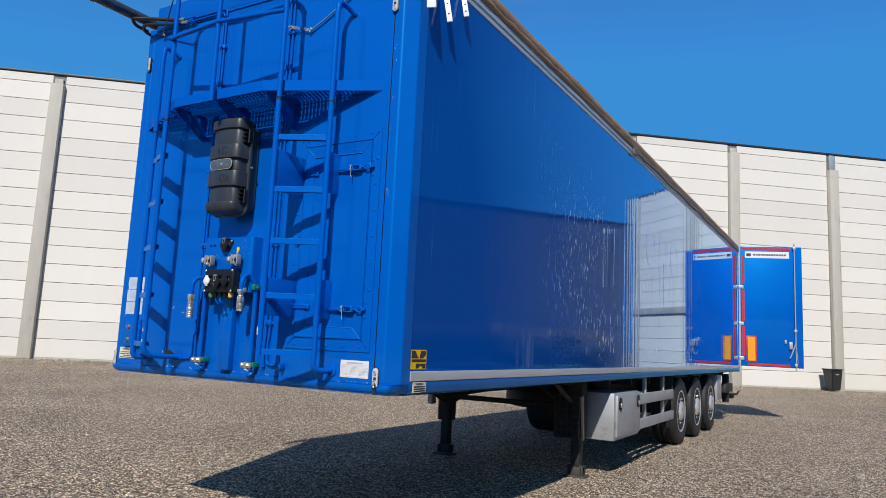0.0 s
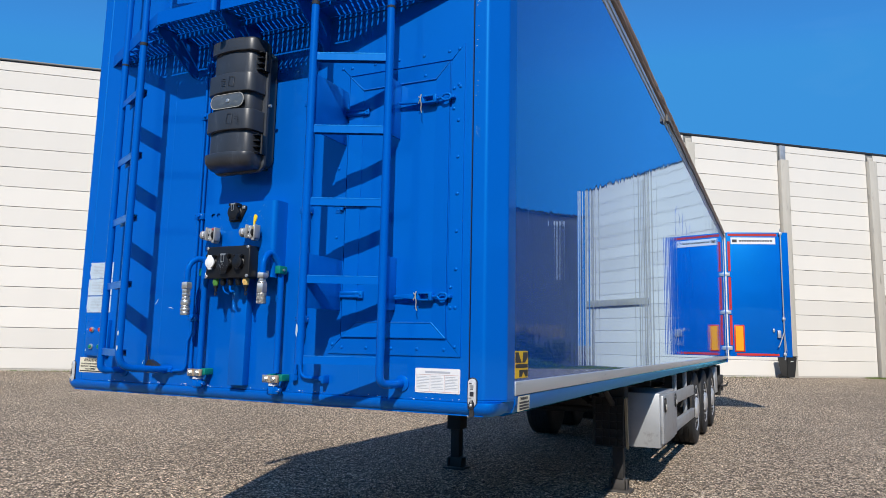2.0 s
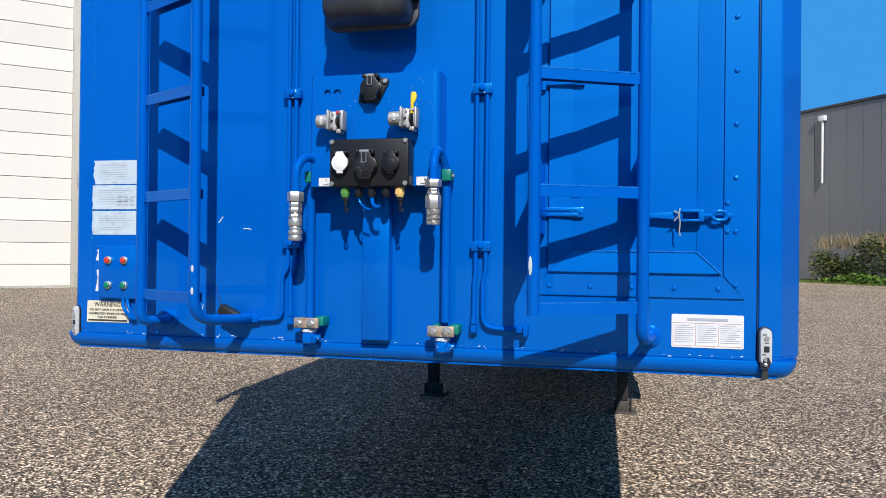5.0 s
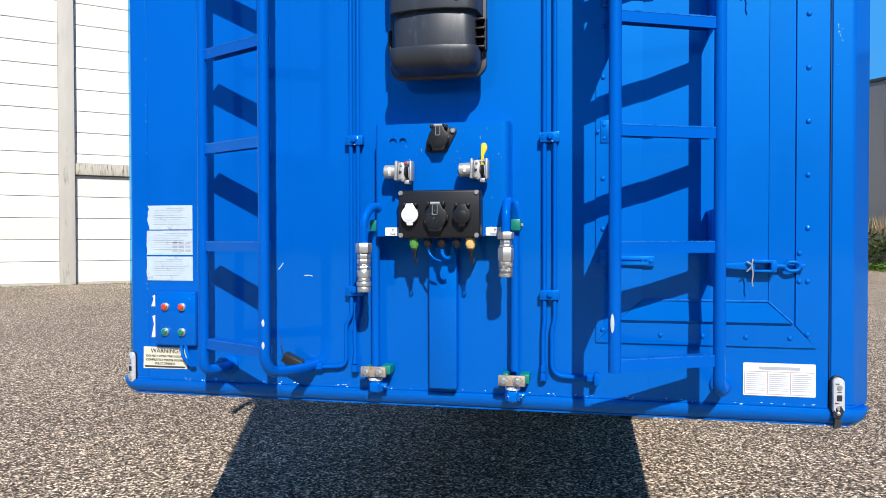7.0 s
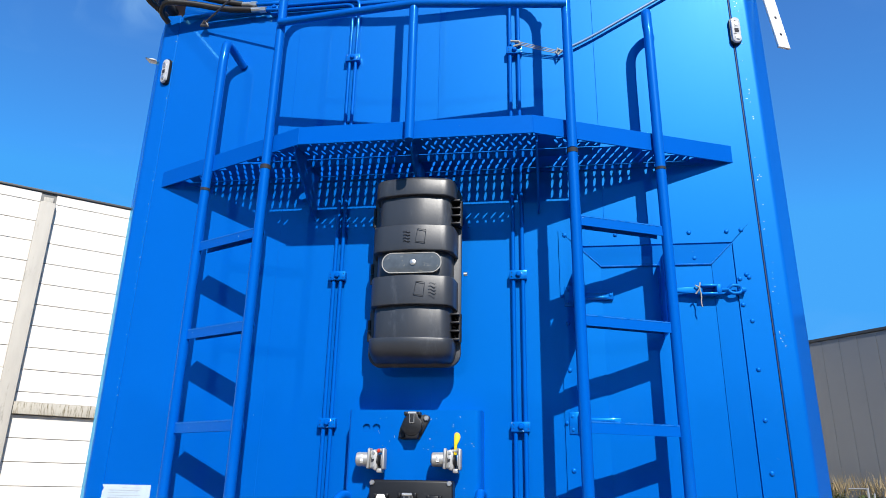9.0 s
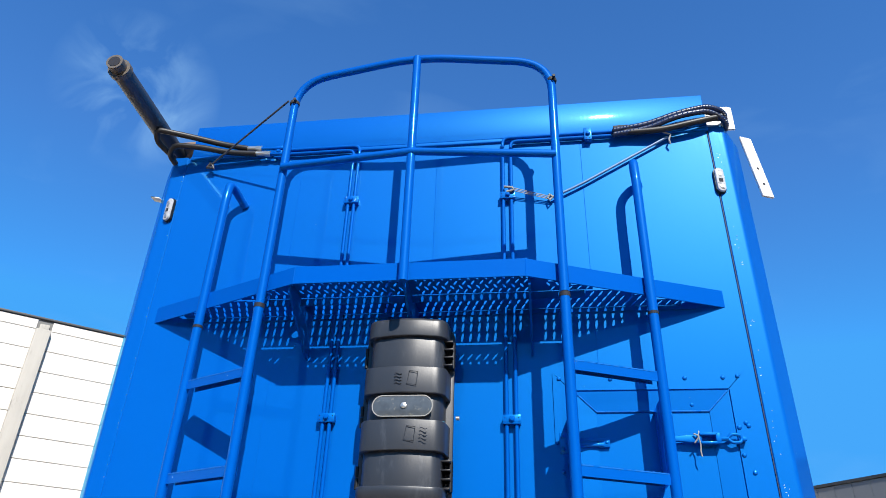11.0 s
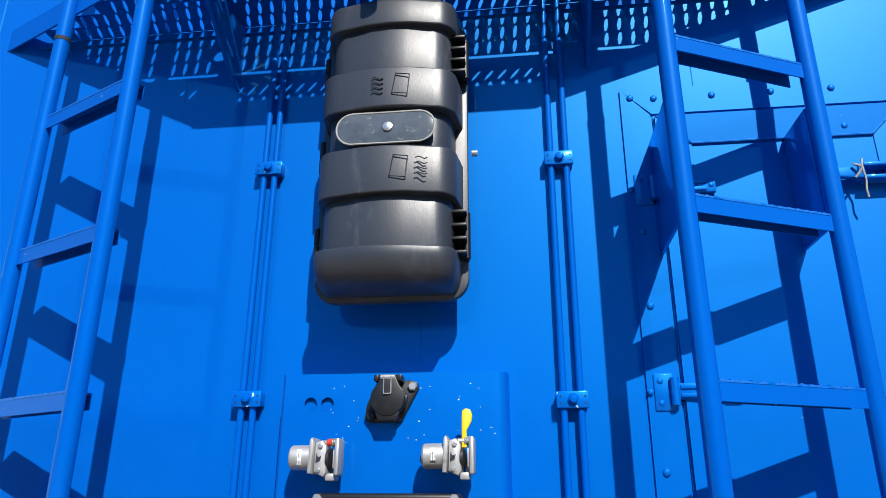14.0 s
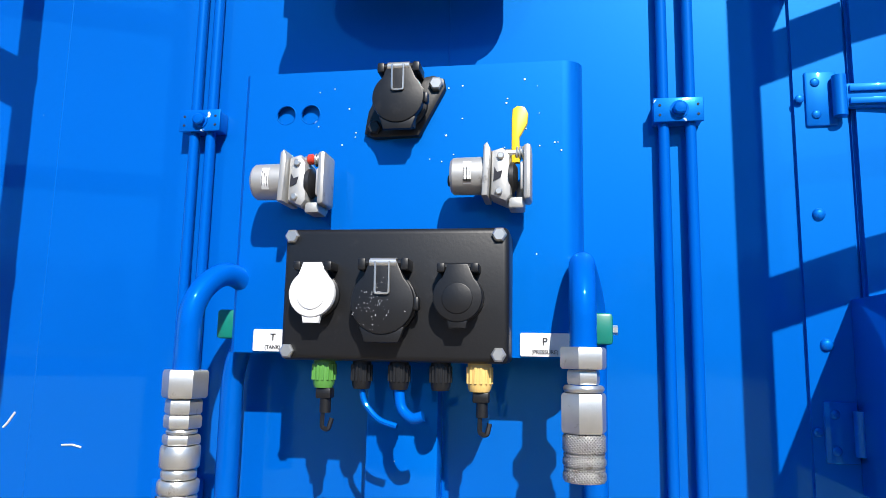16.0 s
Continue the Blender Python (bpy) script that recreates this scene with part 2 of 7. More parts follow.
def gravel_mat():
    """Worn tarmac with light chippings trodden in, paler and browner in patches."""
    m = bpy.data.materials.new("gravelled_tarmac")
    m.use_nodes = True
    nt = m.node_tree
    N, L = nt.nodes, nt.links
    b = N["Principled BSDF"]
    b.inputs["Roughness"].default_value = 0.9
    b.inputs["Specular IOR Level"].default_value = 0.25
    tc = N.new("ShaderNodeTexCoord")

    def vor(scale):
        v = N.new("ShaderNodeTexVoronoi")
        v.inputs["Scale"].default_value = scale
        L.new(tc.outputs["Object"], v.inputs["Vector"])
        return v

    def nz(scale, det):
        n = N.new("ShaderNodeTexNoise")
        n.inputs["Scale"].default_value, n.inputs["Detail"].default_value = scale, det
        L.new(tc.outputs["Object"], n.inputs["Vector"])
        return n

    v1, v2 = vor(76), vor(36)
    sep = N.new("ShaderNodeSeparateColor")
    L.new(v1.outputs["Color"], sep.inputs[0])
    cr = N.new("ShaderNodeValToRGB")
    e = cr.color_ramp.elements
    e[0].position, e[0].color = 0.0, (0.008, 0.0065, 0.005, 1)
    e[1].position, e[1].color = 1.0, (0.60, 0.51, 0.41, 1)
    for p, c in ((0.42, (0.045, 0.036, 0.028, 1)), (0.66, (0.115, 0.091, 0.068, 1)), (0.86, (0.25, 0.20, 0.15, 1))):
        k = e.new(p)
        k.color = c
    L.new(sep.outputs[0], cr.inputs[0])
    s2 = N.new("ShaderNodeSeparateColor")
    L.new(v2.outputs["Color"], s2.inputs[0])
    c2 = N.new("ShaderNodeMapRange")
    c2.inputs["From Min"].default_value, c2.inputs["From Max"].default_value = 0.83, 0.87
    L.new(s2.outputs[1], c2.inputs["Value"])
    dist = N.new("ShaderNodeMapRange")
    dist.inputs["From Min"].default_value, dist.inputs["From Max"].default_value = 0.5, 0.35
    L.new(v2.outputs["Distance"], dist.inputs["Value"])
    mul = N.new("ShaderNodeMath")
    mul.operation = "MULTIPLY"
    L.new(c2.outputs[0], mul.inputs[0])
    L.new(dist.outputs[0], mul.inputs[1])
    mx = N.new("ShaderNodeMix")
    mx.data_type = "RGBA"
    mx.inputs["B"].default_value = (0.42, 0.34, 0.26, 1)
    L.new(mul.outputs[0], mx.inputs["Factor"])
    L.new(cr.outputs[0], mx.inputs["A"])
    patch = nz(0.35, 6)
    pr = N.new("ShaderNodeMapRange")
    pr.inputs["From Min"].default_value, pr.inputs["From Max"].default_value = 0.3, 0.7
    pr.inputs["To Min"].default_value, pr.inputs["To Max"].default_value = 1.4, 2.05
    L.new(patch.outputs["Fac"], pr.inputs["Value"])
    mot = nz(15.0, 8)
    mot.inputs["Roughness"].default_value = 0.75
    mo = N.new("ShaderNodeMapRange")
    mo.inputs["From Min"].default_value, mo.inputs["From Max"].default_value = 0.32, 0.68
    mo.inputs["To Min"].default_value, mo.inputs["To Max"].default_value = 0.40, 1.60
    L.new(mot.outputs["Fac"], mo.inputs["Value"])
    both = N.new("ShaderNodeMath")
    both.operation = "MULTIPLY"
    L.new(pr.outputs[0], both.inputs[0])
    L.new(mo.outputs[0], both.inputs[1])
    warm = N.new("ShaderNodeMix")
    warm.data_type, warm.blend_type = "RGBA", "MULTIPLY"
    warm.inputs["Factor"].default_value = 1.0
    warm.inputs["B"].default_value = (1.04, 1.0, 0.93, 1)
    L.new(mx.outputs["Result"], warm.inputs["A"])
    sc = N.new("ShaderNodeVectorMath")
    sc.operation = "SCALE"
    L.new(warm.outputs["Result"], sc.inputs[0])
    L.new(both.outputs[0], sc.inputs["Scale"])
    L.new(sc.outputs[0], b.inputs["Base Color"])
    bp = N.new("ShaderNodeBump")
    bp.inputs["Strength"].default_value, bp.inputs["Distance"].default_value = 0.8, 0.006
    inv = N.new("ShaderNodeMath")
    inv.operation = "SUBTRACT"
    inv.inputs[0].default_value = 1.0
    L.new(v1.outputs["Distance"], inv.inputs[1])
    add = N.new("ShaderNodeMath")
    add.operation = "ADD"
    L.new(inv.outputs[0], add.inputs[0])
    L.new(sep.outputs[0], add.inputs[1])
    L.new(add.outputs[0], bp.inputs["Height"])
    L.new(bp.outputs[0], b.inputs["Normal"])
    return m


def leaf_mat(name, a, c):
    m = bpy.data.materials.new(name)
    m.use_nodes = True
    nt = m.node_tree
    N, L = nt.nodes, nt.links
    b = N["Principled BSDF"]
    b.inputs["Roughness"].default_value = 0.6
    b.inputs["Specular IOR Level"].default_value = 0.15
    g = N.new("ShaderNodeNewGeometry")
    mx = N.new("ShaderNodeMix")
    mx.data_type = "RGBA"
    mx.inputs["A"].default_value, mx.inputs["B"].default_value = (*[k * K for k in a], 1), (*[k * K for k in c], 1)
    L.new(g.outputs["Random Per Island"], mx.inputs["Factor"])
    L.new(mx.outputs["Result"], b.inputs["Base Color"])
    return m


def panel_mat():
    """Off-white wall slabs: each a shade of its own, with faint rain streaks and grime."""
    m = mat("white_wall_slab", (0.735, 0.70, 0.635), 0.75, var=0.03, scale=1.2, dirt=(0.66, 0.60, 0.50), dirt_at=0.66, dirt_scale=0.9,
            stretch=(0.7, 1, 0.25), bump=0.15, bscale=40)
    nt = m.node_tree
    N, L = nt.nodes, nt.links
    b = N["Principled BSDF"]
    src = b.inputs["Base Color"].links[0].from_socket
    info = N.new("ShaderNodeObjectInfo")
    mr = N.new("ShaderNodeMapRange")
    mr.inputs["To Min"].default_value, mr.inputs["To Max"].default_value = 0.93, 1.05
    L.new(info.outputs["Random"], mr.inputs["Value"])
    sc = N.new("ShaderNodeVectorMath")
    sc.operation = "SCALE"
    L.new(src, sc.inputs[0])
    L.new(mr.outputs[0], sc.inputs["Scale"])
    L.new(sc.outputs[0], b.inputs["Base Color"])
    return m


M_BLUE = paint_blue("blue_paint", 0.05, 0.014, chips=0.80, grain=85, haze=0.02)
# lighter blue for weld beads and step edges: wear plus their painted highlight
M_LIGHT_EDGE = paint_blue("light_edge_paint", 0.15, 0.0, chips=0.42, grain=60, gloss=0.3, bare=(0.01, 0.10, 0.40))
M_TUBE = paint_blue("blue_tube_paint", 0.07, 0.0, gloss=0.9, ior=1.5, flake=0.2)
M_RUNG = paint_blue("rung_paint", 0.2, 0.0, chips=0.76, grain=110, gloss=0.5, flake=0.35)
M_DECK = paint_blue("platform_paint", 0.12, 0.0, chips=0.80, grain=85, gloss=0.2, flake=0.1)
M_BARE = mat("bare_worn_steel", (0.62, 0.66, 0.70), 0.5, var=0.6, scale=90, dirt=(0.02, 0.10, 0.36), dirt_at=0.52, dirt_scale=70)
M_WEAR = paint_blue("chipped_edge_paint", 0.15, 0.0, chips=0.68, grain=85, gloss=0.5)
M_SIDE = paint_side("side_paint", 1.0)
M_BLACK = mat("black_plastic", (0.0085, 0.009, 0.0105), 0.42, spec=0.35, var=0.3, scale=14, dirt=(0.022, 0.022, 0.024), dirt_at=0.60, dirt_scale=18, bump=0.03, bscale=300)
M_BOX = mat("grey_black_plastic", (0.029, 0.034, 0.043), 0.40, spec=0.5, var=0.25, scale=9, dirt=(0.068, 0.076, 0.088), dirt_at=0.57, dirt_scale=9, stretch=(1.6, 1, 0.5), bump=0.04, bscale=260)
M_RUBBER = mat("rubber", (0.012, 0.012, 0.013), 0.48, var=0.3, scale=20, dirt=(0.032, 0.031, 0.03), dirt_at=0.62, dirt_scale=12, bump=0.1)
M_CHROME = mat("zinc_plated_steel", (0.62, 0.62, 0.59), 0.36, metal=0.8, var=0.22, scale=40, dirt=(0.30, 0.27, 0.22), dirt_at=0.60, dirt_scale=60, bump=0.03, bscale=500)
M_ALU = mat("cast_aluminium", (0.44, 0.44, 0.43), 0.50, metal=0.55, var=0.18, scale=30, dirt=(0.20, 0.19, 0.17), dirt_at=0.60, dirt_scale=45, bump=0.04, bscale=600)
def knurled():
    m = mat("knurled_steel", (0.50, 0.49, 0.45), 0.42, metal=0.8, var=0.2, scale=40, dirt=(0.22, 0.19, 0.14), dirt_at=0.55, dirt_scale=80)
    N, L = m.node_tree.nodes, m.node_tree.links
    tc = N.new("ShaderNodeTexCoord")
    out = None
    for turn in (0.75, -0.75):
        mp = N.new("ShaderNodeMapping")
        mp.inputs["Rotation"].default_value = (0, turn, 0)
        L.new(tc.outputs["Object"], mp.inputs[0])
        w = N.new("ShaderNodeTexWave")
        w.inputs["Scale"].default_value = 130
        L.new(mp.outputs[0], w.inputs["Vector"])
        if out is None:
            out = w.outputs["Fac"]
        else:
            k = N.new("ShaderNodeMath")
            k.operation = "MULTIPLY"
            L.new(out, k.inputs[0])
            L.new(w.outputs["Fac"], k.inputs[1])
            out = k.outputs[0]
    bp = N.new("ShaderNodeBump")
    bp.inputs["Strength"].default_value, bp.inputs["Distance"].default_value = 1.0, 0.0015
    L.new(out, bp.inputs["Height"])
    L.new(bp.outputs[0], N["Principled BSDF"].inputs["Normal"])
    return m


M_KNURL = knurled()
M_GALV = mat("galvanised_steel", (0.48, 0.50, 0.52), 0.42, metal=0.5, var=0.14, scale=7, dirt=(0.34, 0.34, 0.34), dirt_at=0.58, dirt_scale=5, bump=0.05)
M_STRIP = mat("dull_aluminium_strip", (0.60, 0.63, 0.66), 0.32, metal=0.5, var=0.12, scale=3, dirt=(0.34, 0.36, 0.4), dirt_at=0.6, dirt_scale=4, stretch=(1, 0.5, 6))
M_CHASSIS = mat("dirty_dark_chassis", (0.02, 0.019, 0.018), 0.7, var=0.4, scale=6, dirt=(0.085, 0.065, 0.05), dirt_at=0.58, dirt_scale=7, bump=0.2)
M_TARP = mat("weathered_brown_tarpaulin", (0.29, 0.19, 0.12), 0.75, var=0.45, scale=5, dirt=(0.36, 0.31, 0.26), dirt_at=0.56, dirt_scale=7, stretch=(1, 0.6, 2), bump=0.6, bscale=30)
M_HEM = mat("grey_tarpaulin_hem", (0.13, 0.12, 0.11), 0.65, var=0.3, scale=8, dirt=(0.10, 0.10, 0.09), dirt_at=0.55, dirt_scale=6, bump=0.5, bscale=25)
M_GREEN = mat("green_clamp_plastic", (0.0, 0.19, 0.14), 0.4, var=0.2, scale=40)
M_RUSTY = mat("rusty_clamp_plate", (0.46, 0.36, 0.26), 0.5, metal=0.4, var=0.3, scale=30, dirt=(0.26, 0.12, 0.05), dirt_at=0.52, dirt_scale=45)
M_WHITEP = mat("white_plastic", (0.80, 0.80, 0.79), 0.35, var=0.03)
M_WHITE = mat("white_label", (0.72, 0.73, 0.74), 0.45, var=0.06, scale=20, dirt=(0.5, 0.5, 0.5), dirt_at=0.66, dirt_scale=25)
M_LABEL = mat("faded_silver_label", (0.50, 0.60, 0.68), 0.4, var=0.12, scale=25, dirt=(0.34, 0.38, 0.43), dirt_at=0.55, dirt_scale=30)
M_CREAM = mat("cream_label", (0.72, 0.68, 0.52), 0.45, var=0.06, scale=25)
M_INK = mat("ink", (0.03, 0.03, 0.035), 0.6, var=0.1)
M_GREYINK = mat("faded_ink", (0.40, 0.43, 0.48), 0.6, var=0.1)
M_REDINK = mat("red_ink", (0.55, 0.30, 0.28), 0.6, var=0.1)
M_YELLOW = mat("yellow_plastic", (0.80, 0.55, 0.01), 0.4, var=0.1, scale=40)
M_SIGN = mat("yellow_sticker", (0.85, 0.52, 0.0), 0.4, var=0.06)
M_LIME = mat("green_gland_plastic", (0.09, 0.28, 0.05), 0.4, var=0.15, scale=60)
M_AMBER = mat("pale_yellow_gland_plastic", (0.75, 0.50, 0.16), 0.4, var=0.12, scale=60)
M_REDBTN = mat("red_button", (0.60, 0.045, 0.02), 0.35, var=0.1)
M_GRNBTN = mat("green_button", (0.0, 0.20, 0.10), 0.35, var=0.1)
M_LENS = mat("clear_lamp_lens", (0.52, 0.53, 0.54), 0.12, var=0.25, scale=90, coat=0.5, dirt=(0.22, 0.22, 0.23), dirt_at=0.60, dirt_scale=75)
M_RED = mat("red_reflective_tape", (0.50, 0.025, 0.02), 0.35, var=0.1)
M_ORANGE = mat("orange_marker_plate", (0.85, 0.33, 0.0), 0.4, var=0.06)
M_CORD = mat("pale_cord", (0.34, 0.34, 0.32), 0.8, var=0.2, scale=80)
M_HOLE = mat("dark_hole", (0.008, 0.01, 0.02), 0.8, var=0.1)
M_TYRE = mat("tyre_rubber", (0.018, 0.018, 0.018), 0.7, var=0.3, scale=9, dirt=(0.06, 0.055, 0.05), dirt_at=0.58, dirt_scale=8, bump=0.3)
M_RIM = mat("bright_wheel_alloy", (0.72, 0.72, 0.72), 0.36, metal=0.55, var=0.2, scale=8, dirt=(0.10, 0.09, 0.08), dirt_at=0.56, dirt_scale=9)
M_WALLW = panel_mat()
M_COLUMN = mat("weathered_concrete", (0.48, 0.45, 0.39), 0.85, var=0.12, scale=2.5, dirt=(0.27, 0.26, 0.22), dirt_at=0.58, dirt_scale=2.2, stretch=(2, 2, 0.4), bump=0.4, bscale=30)
M_BEAM = mat("stained_concrete", (0.46, 0.43, 0.36), 0.85, var=0.2, scale=3, dirt=(0.16, 0.13, 0.07), dirt_at=0.50, dirt_scale=3.5, stretch=(5, 2, 0.6), bump=0.4, bscale=30)
M_JOINT = mat("dark_joint", (0.20, 0.20, 0.19), 0.9, var=0.15)
M_DARKTRIM = mat("black_roof_trim", (0.03, 0.032, 0.035), 0.5, var=0.2)
M_DARKWALL = mat("dark_grey_cladding", (0.150, 0.160, 0.172), 0.34, var=0.08, scale=0.6, bump=0.03)
M_GREYWALL = mat("mid_grey_cladding", (0.16, 0.165, 0.17), 0.45, var=0.08, scale=0.6)
M_GROUND = gravel_mat()
M_STONE = leaf_mat("chippings", (0.05, 0.04, 0.03), (0.62, 0.53, 0.43))
M_GRASS = leaf_mat("grass", (0.07, 0.13, 0.02), (0.17, 0.20, 0.05))
M_LEAF = leaf_mat("leaves", (0.05, 0.085, 0.02), (0.16, 0.17, 0.055))
M_FARLEAF = leaf_mat("far_leaves", (0.010, 0.020, 0.008), (0.028, 0.040, 0.014))
M_CONE = mat("orange_cone_plastic", (0.85, 0.14, 0.02), 0.45, var=0.08)
M_BIN = mat("dark_bin_plastic", (0.02, 0.022, 0.024), 0.45, var=0.2)


# ---- shape helpers ----
def xf(bm, m):
    bmesh.ops.transform(bm, matrix=m, verts=bm.verts)
    return bm


def box(x0, x1, y0, y1, z0, z1, bev=0.0, seg=2):
    bm = bmesh.new()
    bmesh.ops.create_cube(bm, size=1, matrix=Matrix.Translation(((x0 + x1) / 2, (y0 + y1) / 2, (z0 + z1) / 2)) @ Matrix.Diagonal((x1 - x0, y1 - y0, z1 - z0, 1)))
    if bev:
        bmesh.ops.bevel(bm, geom=bm.edges[:], offset=bev, segments=seg, affect="EDGES", profile=0.5)
    return bm


def join(*bms):
    out = bmesh.new()
    for b in bms:
        me = bpy.data.meshes.new("tmp")
        b.to_mesh(me)
        out.from_mesh(me)
        bpy.data.meshes.remove(me)
        b.free()
    return out


def fillet(pts, r, n=5):
    pts = [Vector(p) for p in pts]
    out = [pts[0]]
    for a, b, c in zip(pts, pts[1:], pts[2:]):
        u, v = (a - b), (c - b)
        k = min(r, u.length * 0.48, v.length * 0.48)
        p, q = b + u.normalized() * k, b + v.normalized() * k
        for i in range(n + 1):
            t = i / n
            out.append(p.lerp(b, t).lerp(b.lerp(q, t), t))
    out.append(pts[-1])
    return out


def tube(pts, r, n=12, bend=0.0, steps=5, cap=True, radii=None):
    """A round bar along a line of points, its corners rounded by bend."""
    pts = fillet(pts, bend, steps) if bend and len(pts) > 2 else [Vector(p) for p in pts]
    n = 14 if 7 < n < 14 and r > 0.005 else n
    bm = bmesh.new()
    d0 = (pts[1] - pts[0]).normalized()
    side = d0.orthogonal().normalized()
    rings = []
    for i, p in enumerate(pts):
        d = (pts[min(i + 1, len(pts) - 1)] - pts[max(i - 1, 0)]).normalized()
        side = (side - d * side.dot(d)).normalized()
        up = d.cross(side)
        rr = radii[i] if radii else r
        rings.append([bm.verts.new(p + (side * math.cos(a) + up * math.sin(a)) * rr) for a in (2 * math.pi * k / n for k in range(n))])
    for a, b in zip(rings, rings[1:]):
        for k in range(n):
            bm.faces.new((a[k], a[(k + 1) % n], b[(k + 1) % n], b[k])).smooth = True
    if cap:
        bm.faces.new(rings[0][::-1])
        bm.faces.new(rings[-1])
    return bm


def lathe(profile, n=24, m=None, smooth=True):
    """Turned body about z: profile of (radius, height)."""
    bm = bmesh.new()
    rings = []
    for r, z in profile:
        rings.append([bm.verts.new((r * math.cos(2 * math.pi * k / n), r * math.sin(2 * math.pi * k / n), z)) for k in range(n)])
    for a, b in zip(rings, rings[1:]):
        for k in range(n):
            bm.faces.new((a[k], a[(k + 1) % n], b[(k + 1) % n], b[k])).smooth = smooth
    bm.faces.new(rings[0][::-1])
    bm.faces.new(rings[-1])
    return xf(bm, m) if m else bm


def plate(poly, d, m=None, bev=0.0):
    """A flat plate: polygon in x, z, pushed from y = 0 to y = -d."""
    bm = bmesh.new()
    a = [bm.verts.new((x, 0, z)) for x, z in poly]
    b = [bm.verts.new((x, -d, z)) for x, z in poly]
    n = len(poly)
    bm.faces.new(a)
    bm.faces.new(b[::-1])
    for k in range(n):
        bm.faces.new((a[(k + 1) % n], a[k], b[k], b[(k + 1) % n]))
    bmesh.ops.recalc_face_normals(bm, faces=bm.faces[:])
    if bev:
        front = [e for e in bm.edges if all(v.co.y < -d * 0.5 for v in e.verts)]
        bmesh.ops.bevel(bm, geom=front, offset=bev, segments=2, affect="EDGES", profile=0.5)
    return xf(bm, m) if m else bm


def rrect(x0, x1, z0, z1, r, n=4):
    out = []
    for cx, cz, a0 in ((x1 - r, z1 - r, 0), (x0 + r, z1 - r, 90), (x0 + r, z0 + r, 180), (x1 - r, z0 + r, 270)):
        for k in range(n + 1):
            a = radians(a0 + 90 * k / n)
            out.append((cx + r * math.cos(a), cz + r * math.sin(a)))
    return out


def disc(cx, cz, r, n=20):
    return [(cx + r * math.cos(2 * math.pi * k / n), cz + r * math.sin(2 * math.pi * k / n)) for k in range(n)]


def at(x, y, z):
    return Matrix.Translation((x, y, z))


OUT = Matrix.Rotation(radians(90), 4, "X")   # turns the z axis to -y, away from the front


def cut(bm, tools):
    """The solid less the tools."""
    def temp(b):
        me = bpy.data.meshes.new("tmp")
        b.to_mesh(me)
        b.free()
        ob = bpy.data.objects.new("tmp", me)
        scene.collection.objects.link(ob)
        return ob
    base, obs = temp(bm), [temp(b) for b in tools]
    for o in obs:
        md = base.modifiers.new("cut", "BOOLEAN")
        md.object, md.solver = o, "EXACT"
    me = bpy.data.meshes.new_from_object(base.evaluated_get(bpy.context.evaluated_depsgraph_get()))
    out = bmesh.new()
    out.from_mesh(me)
    for o in [base] + obs:
        bpy.data.objects.remove(o)
    return out


def mesh_ob(name, bm, material, smooth=None):
    me = bpy.data.meshes.new(name)
    bm.to_mesh(me)
    bm.free()
    me.materials.append(material)
    if smooth:
        me.set_sharp_from_angle(angle=radians(smooth))
        me.polygons.foreach_set("use_smooth", [True] * len(me.polygons))
        me.update()
    return new(name, me)


def part(name, bm, material, parent, label="", smooth=35):
    ob = mesh_ob(name, bm, material, smooth)
    ob.parent = parent
    if label:
        ob["label"] = label
    if name in ("print", "clamp_hole", "red_print", "scuff_marks", "chipped_paint"):
        ob["kind"] = "stuff"
    return ob


def piece(name, me, parent, m):
    ob = new(name, me)
    ob.parent = parent
    ob.matrix_basis = m
    return ob


def text_mesh(s, size, material_depth=0.0008):
    cu = bpy.data.curves.new("t", "FONT")
    cu.body, cu.size, cu.extrude, cu.align_x, cu.align_y = s, size, material_depth, "CENTER", "CENTER"
    ob = bpy.data.objects.new("t", cu)
    scene.collection.objects.link(ob)
    me = bpy.data.meshes.new_from_object(ob.evaluated_get(bpy.context.evaluated_depsgraph_get()))
    bpy.data.objects.remove(ob)
    bpy.data.curves.remove(cu)
    bm = bmesh.new()
    bm.from_mesh(me)
    bpy.data.meshes.remove(me)
    return bm


def thing(name, label, category, loc=(0, 0, 0), group="", kind=""):
    ob = new(name)
    ob.location = loc
    return tagged(ob, label, category, group, kind)

# ---- the trailer: body ----
trailer = thing("semi_trailer", "long glossy blue box trailer with ladders, parked on its landing legs", "trailer")

# front wall: one sheet behind, the bulkhead's sheets and header in front of it
FT = 3.865
front = part("front_wall", box(-1.14, 1.14, 0.0, 0.06, 1.10, 3.69, 0.003, 1), M_BLUE, trailer)
part("header_board", join(box(-1.125, 1.145, -0.004, 0.05, 3.694, FT, 0.004), box(-1.125, 1.145, -0.010, 0.02, 3.672, 3.690, 0.004)), M_BLUE, front)


